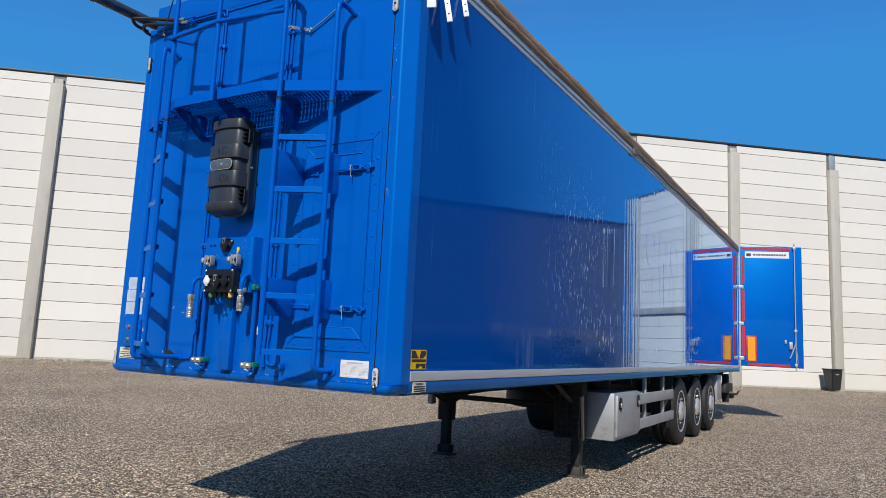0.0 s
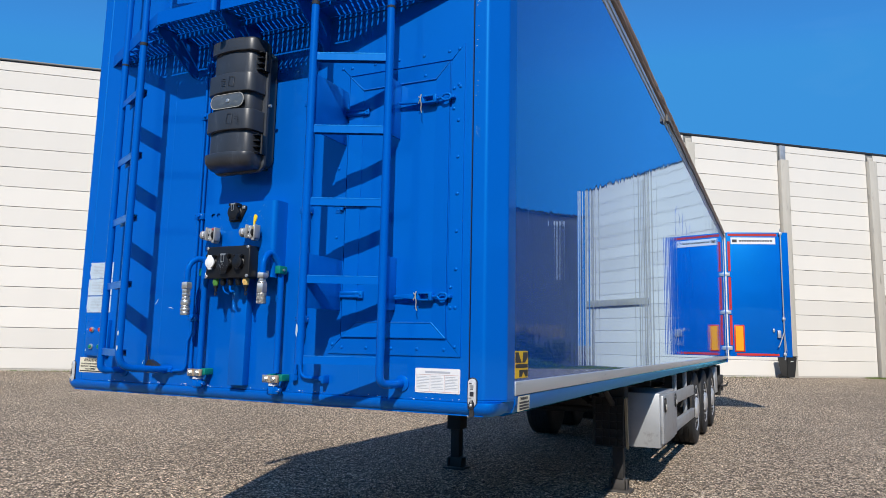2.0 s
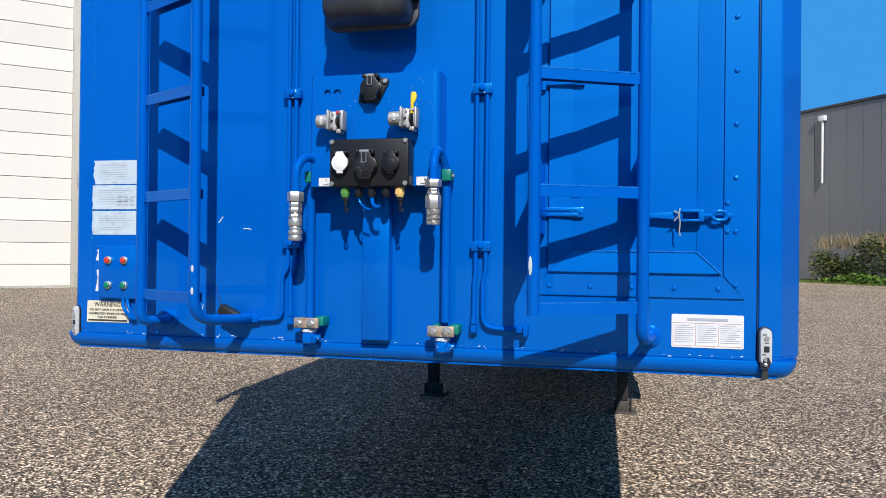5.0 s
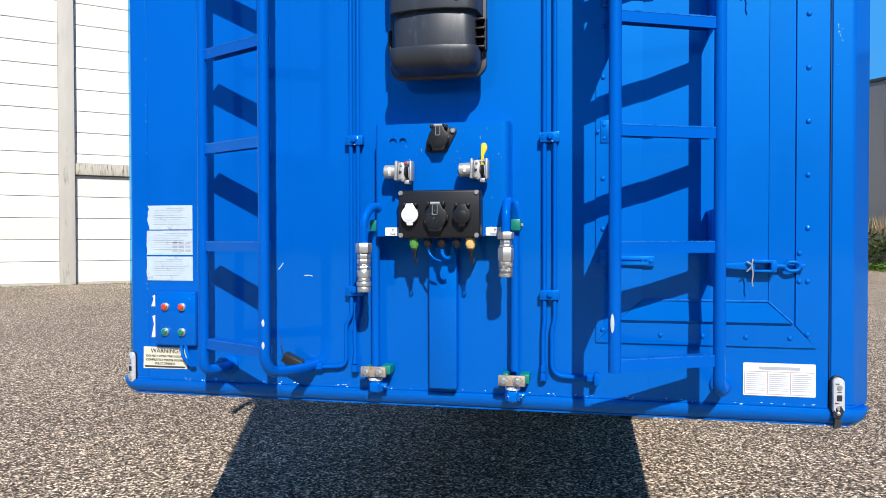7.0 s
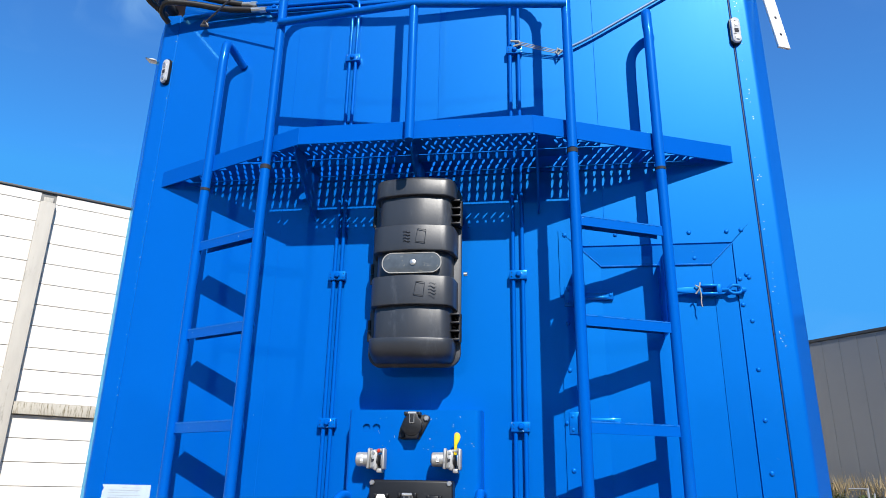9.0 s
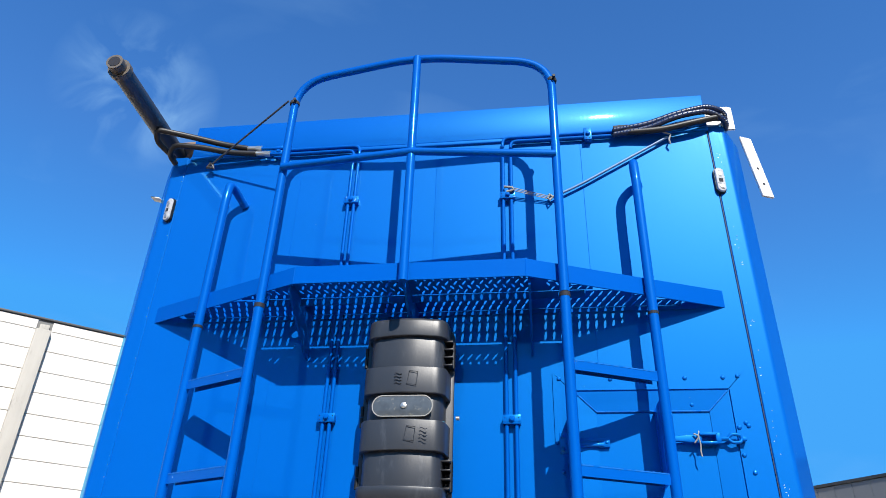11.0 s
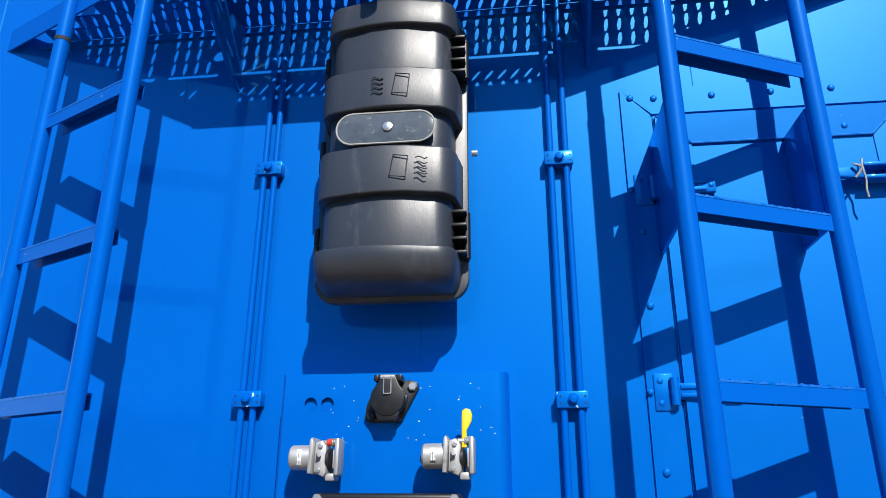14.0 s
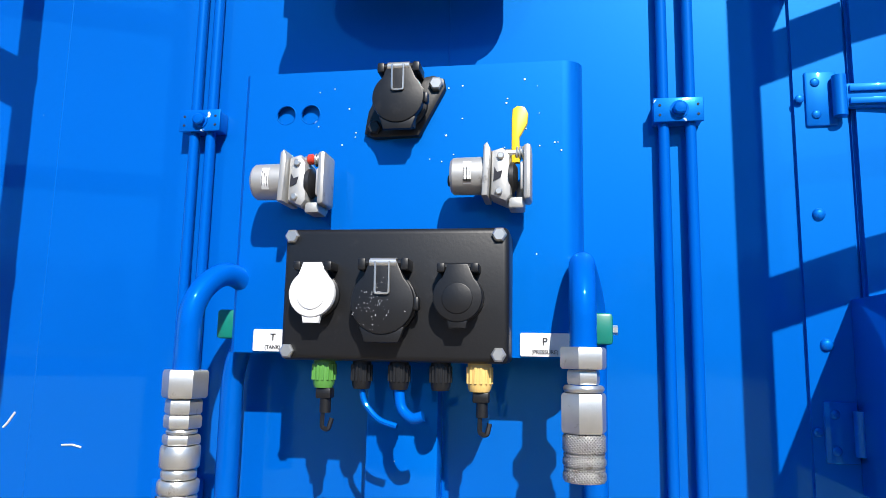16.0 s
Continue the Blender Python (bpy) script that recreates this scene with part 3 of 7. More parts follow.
def sill():
    prof = [(0.0, 1.11), (-0.006, 1.106), (-0.008, 1.095), (-0.006, 1.08), (0.006, 1.064), (0.03, 1.052), (0.12, 1.048), (0.12, 1.11)]
    bm = bmesh.new()
    half = [(1.2, 0.0, 0.0), (1.225, 0.005, 0.004), (1.243, 0.014, 0.014), (1.255, 0.026, 0.028), (1.262, 0.040, 0.045)]
    ends = [(-x, i, u) for x, i, u in half[::-1]] + half
    rows = []
    for x, i, u in ends:
        rows.append([bm.verts.new((x, y + i, min(z + u, 1.109) if z < 1.11 else z)) for y, z in prof])
    for a, b in zip(rows, rows[1:]):
        for k in range(len(prof)):
            bm.faces.new((a[k], b[k], b[(k + 1) % len(prof)], a[(k + 1) % len(prof)]))
    bm.faces.new(rows[0])
    bm.faces.new(rows[-1][::-1])
    bmesh.ops.recalc_face_normals(bm, faces=bm.faces[:])
    return bm


fs = part("front_sill", sill(), M_BLUE, trailer, "rounded blue steel sill with scraped edge")
part("scraped_edge", box(-1.20, 1.20, 0.010, 0.020, 1.0548, 1.0600), M_WEAR, fs)


def corner_post(s):
    inner = 1.144 if s > 0 else 1.1404
    sec = [(inner, 0.003), (inner + 0.003, 0.0), (1.193, 0.0)]
    for cx, cy, a0, a1 in ((1.196, 0.022, 0, 48), (1.254, 0.092, 48, 90)):   # a flat bevel between two rounded bends
        for k in range(6):
            a = radians(a0 + (a1 - a0) * k / 5)
            sec.append((cx + 0.022 * math.sin(a), cy - 0.022 * math.cos(a)))
        if a0 == 0:
            (px, py), (qx, qy) = sec[-1], (1.254 + 0.022 * math.sin(radians(48)), 0.092 - 0.022 * math.cos(radians(48)))
            sec += [(px + (qx - px) * f, py + (qy - py) * f) for f in (0.06, 0.94)]
    sec.append((1.276, 0.096))
    sec += [(1.276, 0.172), (inner, 0.172)]
    bm = bmesh.new()
    rows = []
    for z, k in ((1.062, 0.02), (1.085, 0.006), (1.115, 0), (1.117, 0.002), (1.120, 0.002), (1.122, 0), (3.60, 0), (3.695, 0)):
        rows.append([bm.verts.new((s * (x - (k if x > 1.2 else 0)), y + (k if y < 0.08 else 0), z - (0.06 * max(0, x - 1.2) / 0.075 if z > 3.69 else 0) + (min(max(0, x - 1.2) ** 2 * 9.0, 1.1145 - z) if z < 1.11 and y < 0.16 else 0))) for x, y in sec])
    n = len(sec)
    for a, b in zip(rows, rows[1:]):
        for k in range(n):
            bm.faces.new((a[k], a[(k + 1) % n], b[(k + 1) % n], b[k]))
    bm.faces.new(rows[0][::-1])
    bm.faces.new(rows[-1])
    bmesh.ops.recalc_face_normals(bm, faces=bm.faces[:])
    return bm


for s in (1, -1):
    part("corner_post", corner_post(s), M_BLUE, trailer)

# sides, floor, rails
REAR = 13.93
side = part("side_panel", box(1.215, 1.272, 0.172, REAR, 1.19, 3.76), M_SIDE, trailer, "mirror-glossy dark blue side with scratches and ghost lettering")
part("side_panel", box(-1.272, -1.215, 0.172, REAR, 1.19, 3.76), M_SIDE, trailer)
part("rear_frame", join(box(1.17, 1.282, REAR, REAR + 0.06, 1.05, 3.86, 0.006), box(-1.282, -1.17, REAR, REAR + 0.06, 1.05, 3.86, 0.006), box(-1.17, 1.17, REAR, REAR + 0.06, 1.05, 1.2, 0.006)), M_BLUE, trailer)
part("load_floor", box(-1.21, 1.21, 0.06, REAR, 1.07, 1.19), M_CHASSIS, trailer)
for s in (1, -1):
    part("side_strip", box(min(s * 1.262, s * 1.281), max(s * 1.262, s * 1.281), 0.176, REAR + 0.05, 1.133, 1.191, 0.003), M_STRIP, trailer, "dull aluminium strip along the side")
    bm = bmesh.new()
    prof = [(1.277, 1.131), (1.279, 1.10), (1.262, 1.062), (1.225, 1.046), (1.13, 1.046), (1.13, 1.131)]
    a = [bm.verts.new((s * x, 0.176, z)) for x, z in prof]
    b = [bm.verts.new((s * x, REAR + 0.05, z)) for x, z in prof]
    bm.faces.new(a)
    bm.faces.new(b[::-1])
    for k in range(6):
        bm.faces.new((a[(k + 1) % 6], a[k], b[k], b[(k + 1) % 6]))
    bmesh.ops.recalc_face_normals(bm, faces=bm.faces[:])
    part("bottom_rail", bm, M_BLUE, trailer)
    part("top_rail", join(box(min(s * 1.20, s * 1.288), max(s * 1.20, s * 1.288), 0.20, REAR + 0.05, 3.757, 3.80, 0.006), box(min(s * 1.21, s * 1.279), max(s * 1.21, s * 1.279), 0.20, REAR + 0.05, 3.715, 3.757, 0.004)), M_STRIP, trailer, "worn aluminium top rail")


def long_roll(x, z, y0, y1, r, seed, lump=0.005):
    rnd = random.Random(seed)
    pts, rad = [], []
    n = 90
    for i in range(n + 1):
        y = y0 + (y1 - y0) * i / n
        pts.append((x + rnd.uniform(-1, 1) * lump * 0.4, y, z + math.sin(i * 0.5) * lump * 0.5 + rnd.uniform(-1, 1) * lump * 0.4))
        rad.append(r * (1 + rnd.uniform(-0.03, 0.03)) * (0.75 if i in (0, n) else 1))
    return tube(pts, r, 12, radii=rad)


tarp = part("tarpaulin_roll", join(long_roll(1.235, 3.872, 0.62, REAR, 0.078, 3), long_roll(1.262, 3.835, 0.62, REAR, 0.045, 4)), M_TARP, trailer, "rolled brown weathered tarpaulin along the top edge")
part("roof_cover", box(-1.26, 1.20, 0.06, REAR, 3.80, 3.84, 0.01), M_TARP, trailer)


def hem():
    rnd = random.Random(9)
    bm = bmesh.new()
    top, low, back = [], [], []
    n = 160
    for i in range(n + 1):
        y = 4.85 + (REAR - 4.85) * i / n
        w = math.sin(i * 0.31) * 0.003 + rnd.uniform(-1, 1) * 0.001
        d = 0.062 + 0.008 * math.sin(i * 0.23) + rnd.uniform(-1, 1) * 0.003 + (0.05 if i < 3 else 0)
        top.append(bm.verts.new((1.30 + w * 0.3, y, 3.845)))
        low.append(bm.verts.new((1.306 + w + (0.012 if i < 2 else 0), y, 3.845 - d)))
        back.append(bm.verts.new((1.291 + w, y, 3.843 - d)))
    for r1, r2 in ((top, low), (low, back)):
        for k in range(n):
            bm.faces.new((r1[k], r1[k + 1], r2[k + 1], r2[k])).smooth = True
    for k in range(n):
        bm.faces.new((back[k], back[k + 1], top[k + 1], top[k])).smooth = True
    bm.faces.new((top[0], low[0], back[0]))
    bmesh.ops.recalc_face_normals(bm, faces=bm.faces[:])
    return bm


part("tarpaulin_hem", hem(), M_HEM, tarp, "loose frayed grey hem hanging from the roll")

# ghost lettering and decals on the side
g = text_mesh("ene", 1.05)
xf(g, at(1.2726, 6.55, 2.82) @ Matrix.Rotation(radians(90), 4, "Z") @ Matrix.Rotation(radians(90), 4, "X") @ Matrix.Diagonal((1.35, 1.1, 1, 1)))
M_GHOST = paint_side("ghost_letter_paint", 1.5)
g = join(g, *[plate([(y, z0), (y + w, z0), (y + w * 0.8, z1), (y, z1)], 0.0006, at(1.2726, 0, 0) @ Matrix.Rotation(radians(90), 4, "Z")) for y, w, z0, z1 in ((5.9, 0.05, 1.9, 2.6), (6.3, 0.03, 1.7, 2.5), (6.55, 0.06, 2.0, 2.6), (6.9, 0.03, 1.8, 2.5), (7.2, 0.05, 2.0, 2.6))])
part("ghost_lettering", g, M_GHOST, side, "faint ghost letters where a sticker was")
SIDE_OUT = Matrix.Rotation(radians(90), 4, "Z")   # plates of x, z turned to face +x, their x along y


def on_side(poly, d, x=1.2725):
    return plate(poly, d, at(x, 0, 0) @ SIDE_OUT)


sign = part("maker_sticker", on_side(rrect(0.178, 0.352, 1.203, 1.318, 0.004), 0.0015), M_SIGN, side, "yellow and black maker's sticker")
part("emblem", join(on_side([(0.185, 1.312), (0.225, 1.312), (0.245, 1.285), (0.265, 1.268), (0.185, 1.268)], 0.0024), on_side([(0.285, 1.312), (0.345, 1.312), (0.345, 1.292), (0.31, 1.268), (0.275, 1.268)], 0.0024),
                    on_side(rrect(0.188, 0.345, 1.246, 1.262, 0.002), 0.0024), on_side([(0.235, 1.237), (0.345, 1.237), (0.345, 1.208), (0.315, 1.208), (0.29, 1.228), (0.262, 1.208), (0.235, 1.208)], 0.0024)), M_INK, sign)
warn2 = part("warning_sticker", on_side([(0.195, 1.066), (0.345, 1.068), (0.35, 1.128), (0.2, 1.128)], 0.0015, 1.281), M_CREAM, side, "small cream warning sticker")
wt = text_mesh("! WARNING !", 0.017)
xf(wt, at(1.2832, 0.272, 1.117) @ Matrix.Rotation(radians(90), 4, "Z") @ Matrix.Rotation(radians(90), 4, "X"))
part("lettering", wt, M_INK, warn2)
part("print", join(*[on_side([(0.215, z), (0.335, z), (0.335, z + 0.008), (0.215, z + 0.008)], 0.0008, 1.2828) for z in (1.097, 1.084, 1.072)]), M_INK, warn2)

# ---- front wall: hatch ----
hatch = part("hatch", plate([(0.524, 1.360), (1.040, 1.360), (1.040, 2.562), (0.524, 2.562)], 0.004), M_BLUE, front)


def mitred(o, i, gap, d_out, d_in):
    """Four border sheets with mitred corners between rectangle o and rectangle i; depth out at the rim and in at the inner edge."""
    (ox0, oz0, ox1, oz1), (ix0, iz0, ix1, iz1) = o, i
    quads = [((ox0, oz0), (ox1, oz0), (ix1, iz0), (ix0, iz0)), ((ox1, oz0), (ox1, oz1), (ix1, iz1), (ix1, iz0)),
             ((ox1, oz1), (ox0, oz1), (ix0, iz1), (ix1, iz1)), ((ox0, oz1), (ox0, oz0), (ix0, iz0), (ix0, iz1))]
    out = []
    for qd in quads:
        cx, cz = sum(p[0] for p in qd) / 4, sum(p[1] for p in qd) / 4
        bm = bmesh.new()
        f, b = [], []
        for k, (x, z) in enumerate(qd):
            x += math.copysign(gap, cx - x) * (abs(cx - x) > 0.02)
            z += math.copysign(gap, cz - z) * (abs(cz - z) > 0.02)
            f.append(bm.verts.new((x, -(d_out if k < 2 else d_in), z)))
            b.append(bm.verts.new((x, 0.0, z)))
        bm.faces.new(f)
        for k in range(4):
            bm.faces.new((f[k], f[(k + 1) % 4], b[(k + 1) % 4], b[k]))
        bmesh.ops.recalc_face_normals(bm, faces=bm.faces[:])
        out.append(bm)
    return out


for bm in mitred((0.456, 1.288, 1.106, 2.634), (0.521, 1.356, 1.044, 2.566), 0.0015, 0.006, 0.006):
    part("hatch_frame", bm, M_BLUE, front, smooth=20)
for bm in mitred((0.526, 1.362, 1.038, 2.560), (0.60, 1.428, 0.968, 2.49), 0.0012, 0.012, 0.0065):
    part("hatch_border", bm, M_BLUE, hatch, smooth=20)
for a, b in (((0.60, -0.0075, 1.428), (0.968, -0.0075, 1.428)), ((0.60, -0.0075, 2.49), (0.968, -0.0075, 2.49)), ((0.968, -0.0075, 1.428), (1.036, -0.012, 1.364)), ((0.968, -0.0075, 2.49), (1.036, -0.012, 2.558)), ((0.60, -0.0075, 2.49), (0.53, -0.012, 2.558))):
    part("weld_bead", tube([a, b], 0.0028, 6), M_LIGHT_EDGE, hatch)

rivet_me = bpy.data.meshes.new("rivet")
rb = lathe([(0.0076, 0), (0.0076, 0.0015), (0.0065, 0.0034), (0.0042, 0.0047), (0.0015, 0.0052)], 14, OUT)
rb.to_mesh(rivet_me)
rb.free()
rivet_me.materials.append(M_BLUE)
for k in range(9):
    z = 1.33 + 0.160 * k
    piece("rivet", rivet_me, front, at(1.078, -0.0058, z))
    if k not in (1, 4, 7):
        piece("rivet", rivet_me, front, at(0.479, -0.0058, z))
for k in range(5):
    x = 0.53 + 0.125 * k
    piece("rivet", rivet_me, front, at(x, -0.0058, 1.318))
    piece("rivet", rivet_me, front, at(x, -0.0058, 2.606))
for x, z in ((1.055, 2.435), (1.055, 2.345), (1.055, 1.575), (1.055, 1.49), (1.085, 2.44), (0.915, 2.512)):
    piece("rivet", rivet_me, front, at(x, -0.0058, z))

for z in (2.385, 1.958, 1.548):
    h = part("hinge", join(box(0.470, 0.508, -0.010, -0.004, z - 0.036, z + 0.036, 0.003), tube([(0.508, -0.016, z - 0.026), (0.508, -0.016, z + 0.026)], 0.0085, 12)), M_BLUE, hatch)
    part("hinge_strap", join(box(0.51, 0.635, -0.018, -0.006, z - 0.016, z + 0.016, 0.003), box(0.518, 0.615, -0.0215, -0.017, z + 0.004, z + 0.012, 0.001), box(0.518, 0.615, -0.0215, -0.017, z - 0.012, z - 0.004, 0.001)), M_BLUE, h)
    for x, dz in ((0.482, 0.021), (0.482, -0.021), (0.463, 0.0), (0.60, 0.0), (0.625, 0.0)):
        piece("hinge_bolt", rivet_me, h, at(x, -0.010 if x < 0.5 else -0.018, z + dz) @ Matrix.Diagonal((0.75, 0.5, 0.75, 1)))

for z in (2.392, 1.536):
    la = part("latch", join(plate([(0.80, z - 0.004), (0.925, z - 0.014), (0.925, z + 0.014), (0.80, z + 0.006)], 0.012, at(0, -0.022, 0), 0.003),
                            box(0.92, 0.975, -0.04, -0.006, z + 0.010, z + 0.018, 0.002), box(0.92, 0.975, -0.04, -0.006, z - 0.018, z - 0.010, 0.002),
                            box(0.968, 0.985, -0.04, -0.012, z - 0.018, z + 0.018, 0.003)), M_BLUE, hatch, "over-centre latch")
    part("hook", join(tube([(0.985, -0.026, z), (1.01, -0.03, z)], 0.007, 8), tube([(1.005, -0.03, z), (1.018, -0.032, z + 0.014), (1.045, -0.03, z + 0.012), (1.05, -0.028, z), (1.045, -0.03, z - 0.012), (1.018, -0.032, z - 0.014), (1.006, -0.03, z)], 0.0055, 8, 0.012),
                      box(1.04, 1.066, -0.03, -0.006, z - 0.006, z + 0.006, 0.002)), M_BLUE, la)
    part("seal_cord", join(tube([(0.916, -0.045, z + 0.022), (0.912, -0.048, z), (0.917, -0.045, z - 0.02), (0.914, -0.043, z - 0.045), (0.917, -0.04, z - 0.060)], 0.0022, 6, 0.01),
                           tube([(0.90, -0.04, z + 0.014), (0.916, -0.048, z + 0.004), (0.90, -0.04, z - 0.016)], 0.0025, 6, 0.01)), M_CORD, la, "pale twisted seal cord")

for x in (-0.585, 0.012, 0.62):
    part("sheet_seam", tube([(x, 0.0008, 1.115), (x, 0.0008, 3.66)], 0.0015, 6), M_BLUE, front)
part("sheet_edge", box(-1.13, 1.135, -0.0022, 0.004, 1.1105, 1.1150), M_WEAR, front)
for x in (1.1415,):
    part("post_joint", box(x - 0.0011, x + 0.0011, -0.0006, 0.03, 1.112, 3.69), mat("dark_joint", (0.0, 0.012, 0.06), 0.6, var=0.2), front)

# paint flaked off along the corner posts
def flakes(seed, n, x0, x1, z0, z1, wide):
    rnd = random.Random(seed)
    out = []
    for _ in range(n):
        x, z, w, h = rnd.uniform(x0, x1), z0 + (z1 - z0) * rnd.random() ** 0.7, rnd.uniform(0.4, 1.0) * wide, rnd.uniform(0.0007, 0.0022)
        out.append(plate([(x - w, z - h * 0.3), (x - w * 0.2, z - h), (x + w, z + h * 0.2), (x + w * 0.3, z + h)], 0.0005, at(0, -0.0001, 0)))
    return join(*out)


part("chipped_paint", flakes(3, 40, -1.1462, -1.1425, 1.25, 3.62, 0.0016), M_WHITE, trailer, "row of chipped paint along the post seam")
part("chipped_paint", flakes(4, 40, 1.156, 1.174, 1.9, 3.60, 0.0032), M_WHITE, trailer, "scuffed bare paint on the corner post")
part("chipped_paint", flakes(5, 40, -1.0, 1.1, 1.112, 1.119, 0.006), M_WHITE, trailer, "paint chipped along the lower edge")

# ladder brackets on the hatch side
for x, y in ((0.512, -0.262), (0.792, -0.128)):
    for z0, z1 in ((2.235, 2.49), (1.478, 1.705)):
        part("ladder_bracket", box(x - 0.004, x + 0.004, y, -0.006, z0, z1, 0.002), M_BLUE, trailer)

# ---- ladders, platform, guard rail ----
def rung_bm(a, b):
    """A flat step of folded plate with a toothed top edge."""
    a, b = Vector(a), Vector(b)
    d = (b - a)
    L = d.length
    sec = [(-0.003, -0.033), (-0.003, 0.0), (0.039, 0.0), (0.039, -0.030), (0.036, -0.030), (0.036, -0.004), (0.0, -0.004), (0.0, -0.033)]
    bm = bmesh.new()
    ends = [[bm.verts.new((x, y, z)) for y, z in sec] for x in (0.013, L - 0.013)]
    for k in range(8):
        bm.faces.new((ends[0][k], ends[0][k - 1], ends[1][k - 1], ends[1][k]))
    for e in ends:
        for q in ((0, 1, 6, 7), (1, 2, 5, 6), (2, 3, 4, 5)):
            bm.faces.new([e[k] for k in q])
    bmesh.ops.recalc_face_normals(bm, faces=bm.faces[:])
    m = Matrix.Translation(a) @ Matrix.Rotation(math.atan2(d.y, d.x), 4, "Z")
    n = int(L / 0.019)
    # a thin lighter strip paints the highlight along the step's front edge
    teeth = join(box(0.018, L - 0.018, -0.0038, -0.0022, -0.0030, 0.0006), *[box(k * L / n + 0.003, k * L / n + 0.009, -0.003, 0.001, 0.0, 0.0022) for k in range(1, n - 1)])
    holes = join(*[xf(lathe([(0.0034, 0), (0.0034, 0.0006)], 8), at((k + 0.5) * L / n, y, -0.0049)) for k in range(1, n - 1) for y in (0.012, 0.025)])
    return xf(bm, m), xf(teeth, m), xf(holes, m)


RUNGS = (2.580, 2.256, 1.940, 1.612, 1.282)


def ladder(inner, outer, s):
    top = part("ladder", tube([(*inner, 2.80), (*inner, 1.246)] if s > 0 else [(*inner, 2.80), (*inner, 1.20), (inner[0] + 0.05, -0.11, 1.186), (inner[0] + 0.065, 0.0, 1.186)], 0.0176, 14, 0.07), M_TUBE, trailer, "steep blue steel access ladder")
    foot = [(*outer, 1.17), (outer[0] + 0.03, -0.05, 1.172), (outer[0] + 0.03, 0.0, 1.172)]
    part("stile", tube([(outer[0] + 0.03, 0.0, 3.405), (outer[0] + 0.012, -0.05, 3.435), (outer[0], outer[1] + 0.01, 3.452), (*outer, 3.36), *foot], 0.0176, 14, 0.05), M_TUBE, top)
    part("foot_flange", lathe([(0.034, 0), (0.034, 0.008), (0.028, 0.012)], 16, at(outer[0] + 0.03, 0.0, 1.172) @ OUT), M_TUBE, top)
    part("joint_gap", tube([(*inner, 2.796), (*inner, 2.812)], 0.0185, 14), M_HOLE, top)
    part("joint_gap", tube([(*outer, 2.786), (*outer, 2.796)], 0.0186, 14), M_HOLE, top)
    for z in RUNGS:
        a, b = ((*inner, z), (*outer, z)) if s > 0 else ((*outer, z), (*inner, z))
        step, teeth, holes = rung_bm(a, b)
        rung = part("rung", step, M_RUNG, top, smooth=20)
        part("tooth_edge", teeth, M_LIGHT_EDGE, rung, smooth=20)
        part("drain_holes", holes, M_HOLE, rung, smooth=None)["kind"] = "stuff"
    return top


IR, OR, IL, OL = (0.506, -0.277), (0.806, -0.138), (-0.556, -0.262), (-0.846, -0.124)
lad_r = ladder(IR, OR, 1)
lad_l = ladder(IL, OL, -1)
M_WORN = mat("bare_worn_paint", (0.5, 0.56, 0.6), 0.5, var=0.3, scale=60)
part("worn_patch", xf(lathe([(0.0062, 0), (0.004, 0.001)], 9, OUT), at(IR[0] - 0.006, IR[1] - 0.0164, 1.385) @ Matrix.Diagonal((1, 1, 4.6, 1))), M_WORN, lad_r)
for z in (1.36, 1.29):
    part("worn_patch", xf(lathe([(0.0055, 0), (0.0035, 0.001)], 7, OUT), at(IL[0] + 0.004, IL[1] - 0.0170, z) @ Matrix.Diagonal((1, 1, 2.3, 1)) @ Matrix.Rotation(z * 40, 4, "Y")), M_WORN, lad_l)

rail = part("guard_rail", tube([(*IL, 2.80), (IL[0], IL[1], 3.852), (-0.03, -0.335, 3.874), (IR[0], IR[1], 3.848), (*IR, 2.815)], 0.0165, 14, 0.15, 9), M_TUBE, trailer, "bent blue tube guard rail above the platform")
part("middle_post", tube([(-0.03, -0.337, 2.845), (-0.03, -0.337, 3.87)], 0.0165, 14), M_TUBE, rail)
part("knee_bar", tube([(IL[0], IL[1] - 0.02, 3.395), (-0.03, -0.345, 3.385), (IR[0], IR[1] - 0.01, 3.38)], 0.0150, 14), M_TUBE, rail)
for x, y, z in ((IL[0], IL[1], 3.735), (IR[0], IR[1], 3.75)):
    part("rail_clip", join(lathe([(0.0195, -0.008), (0.0215, 0.0), (0.0195, 0.008)], 14, at(x, y, z)), tube([(x + 0.008, y - 0.016, z), (x + 0.010, y - 0.033, z)], 0.006, 8)), M_CHASSIS, rail)

POLY = [(-1.104, 0.0), (-0.430, -0.300), (0.380, -0.300), (1.083, 0.0)]


def inside(x, y, m=0.0):
    if not (POLY[1][1] + m < y < -m):
        return False
    tl, tr = (x - POLY[0][0]) / (POLY[1][0] - POLY[0][0]), (x - POLY[3][0]) / (POLY[2][0] - POLY[3][0])
    ok_l = x > POLY[1][0] or y > POLY[1][1] * tl + m
    ok_r = x < POLY[2][0] or y > POLY[2][1] * tr + m
    return ok_l and ok_r


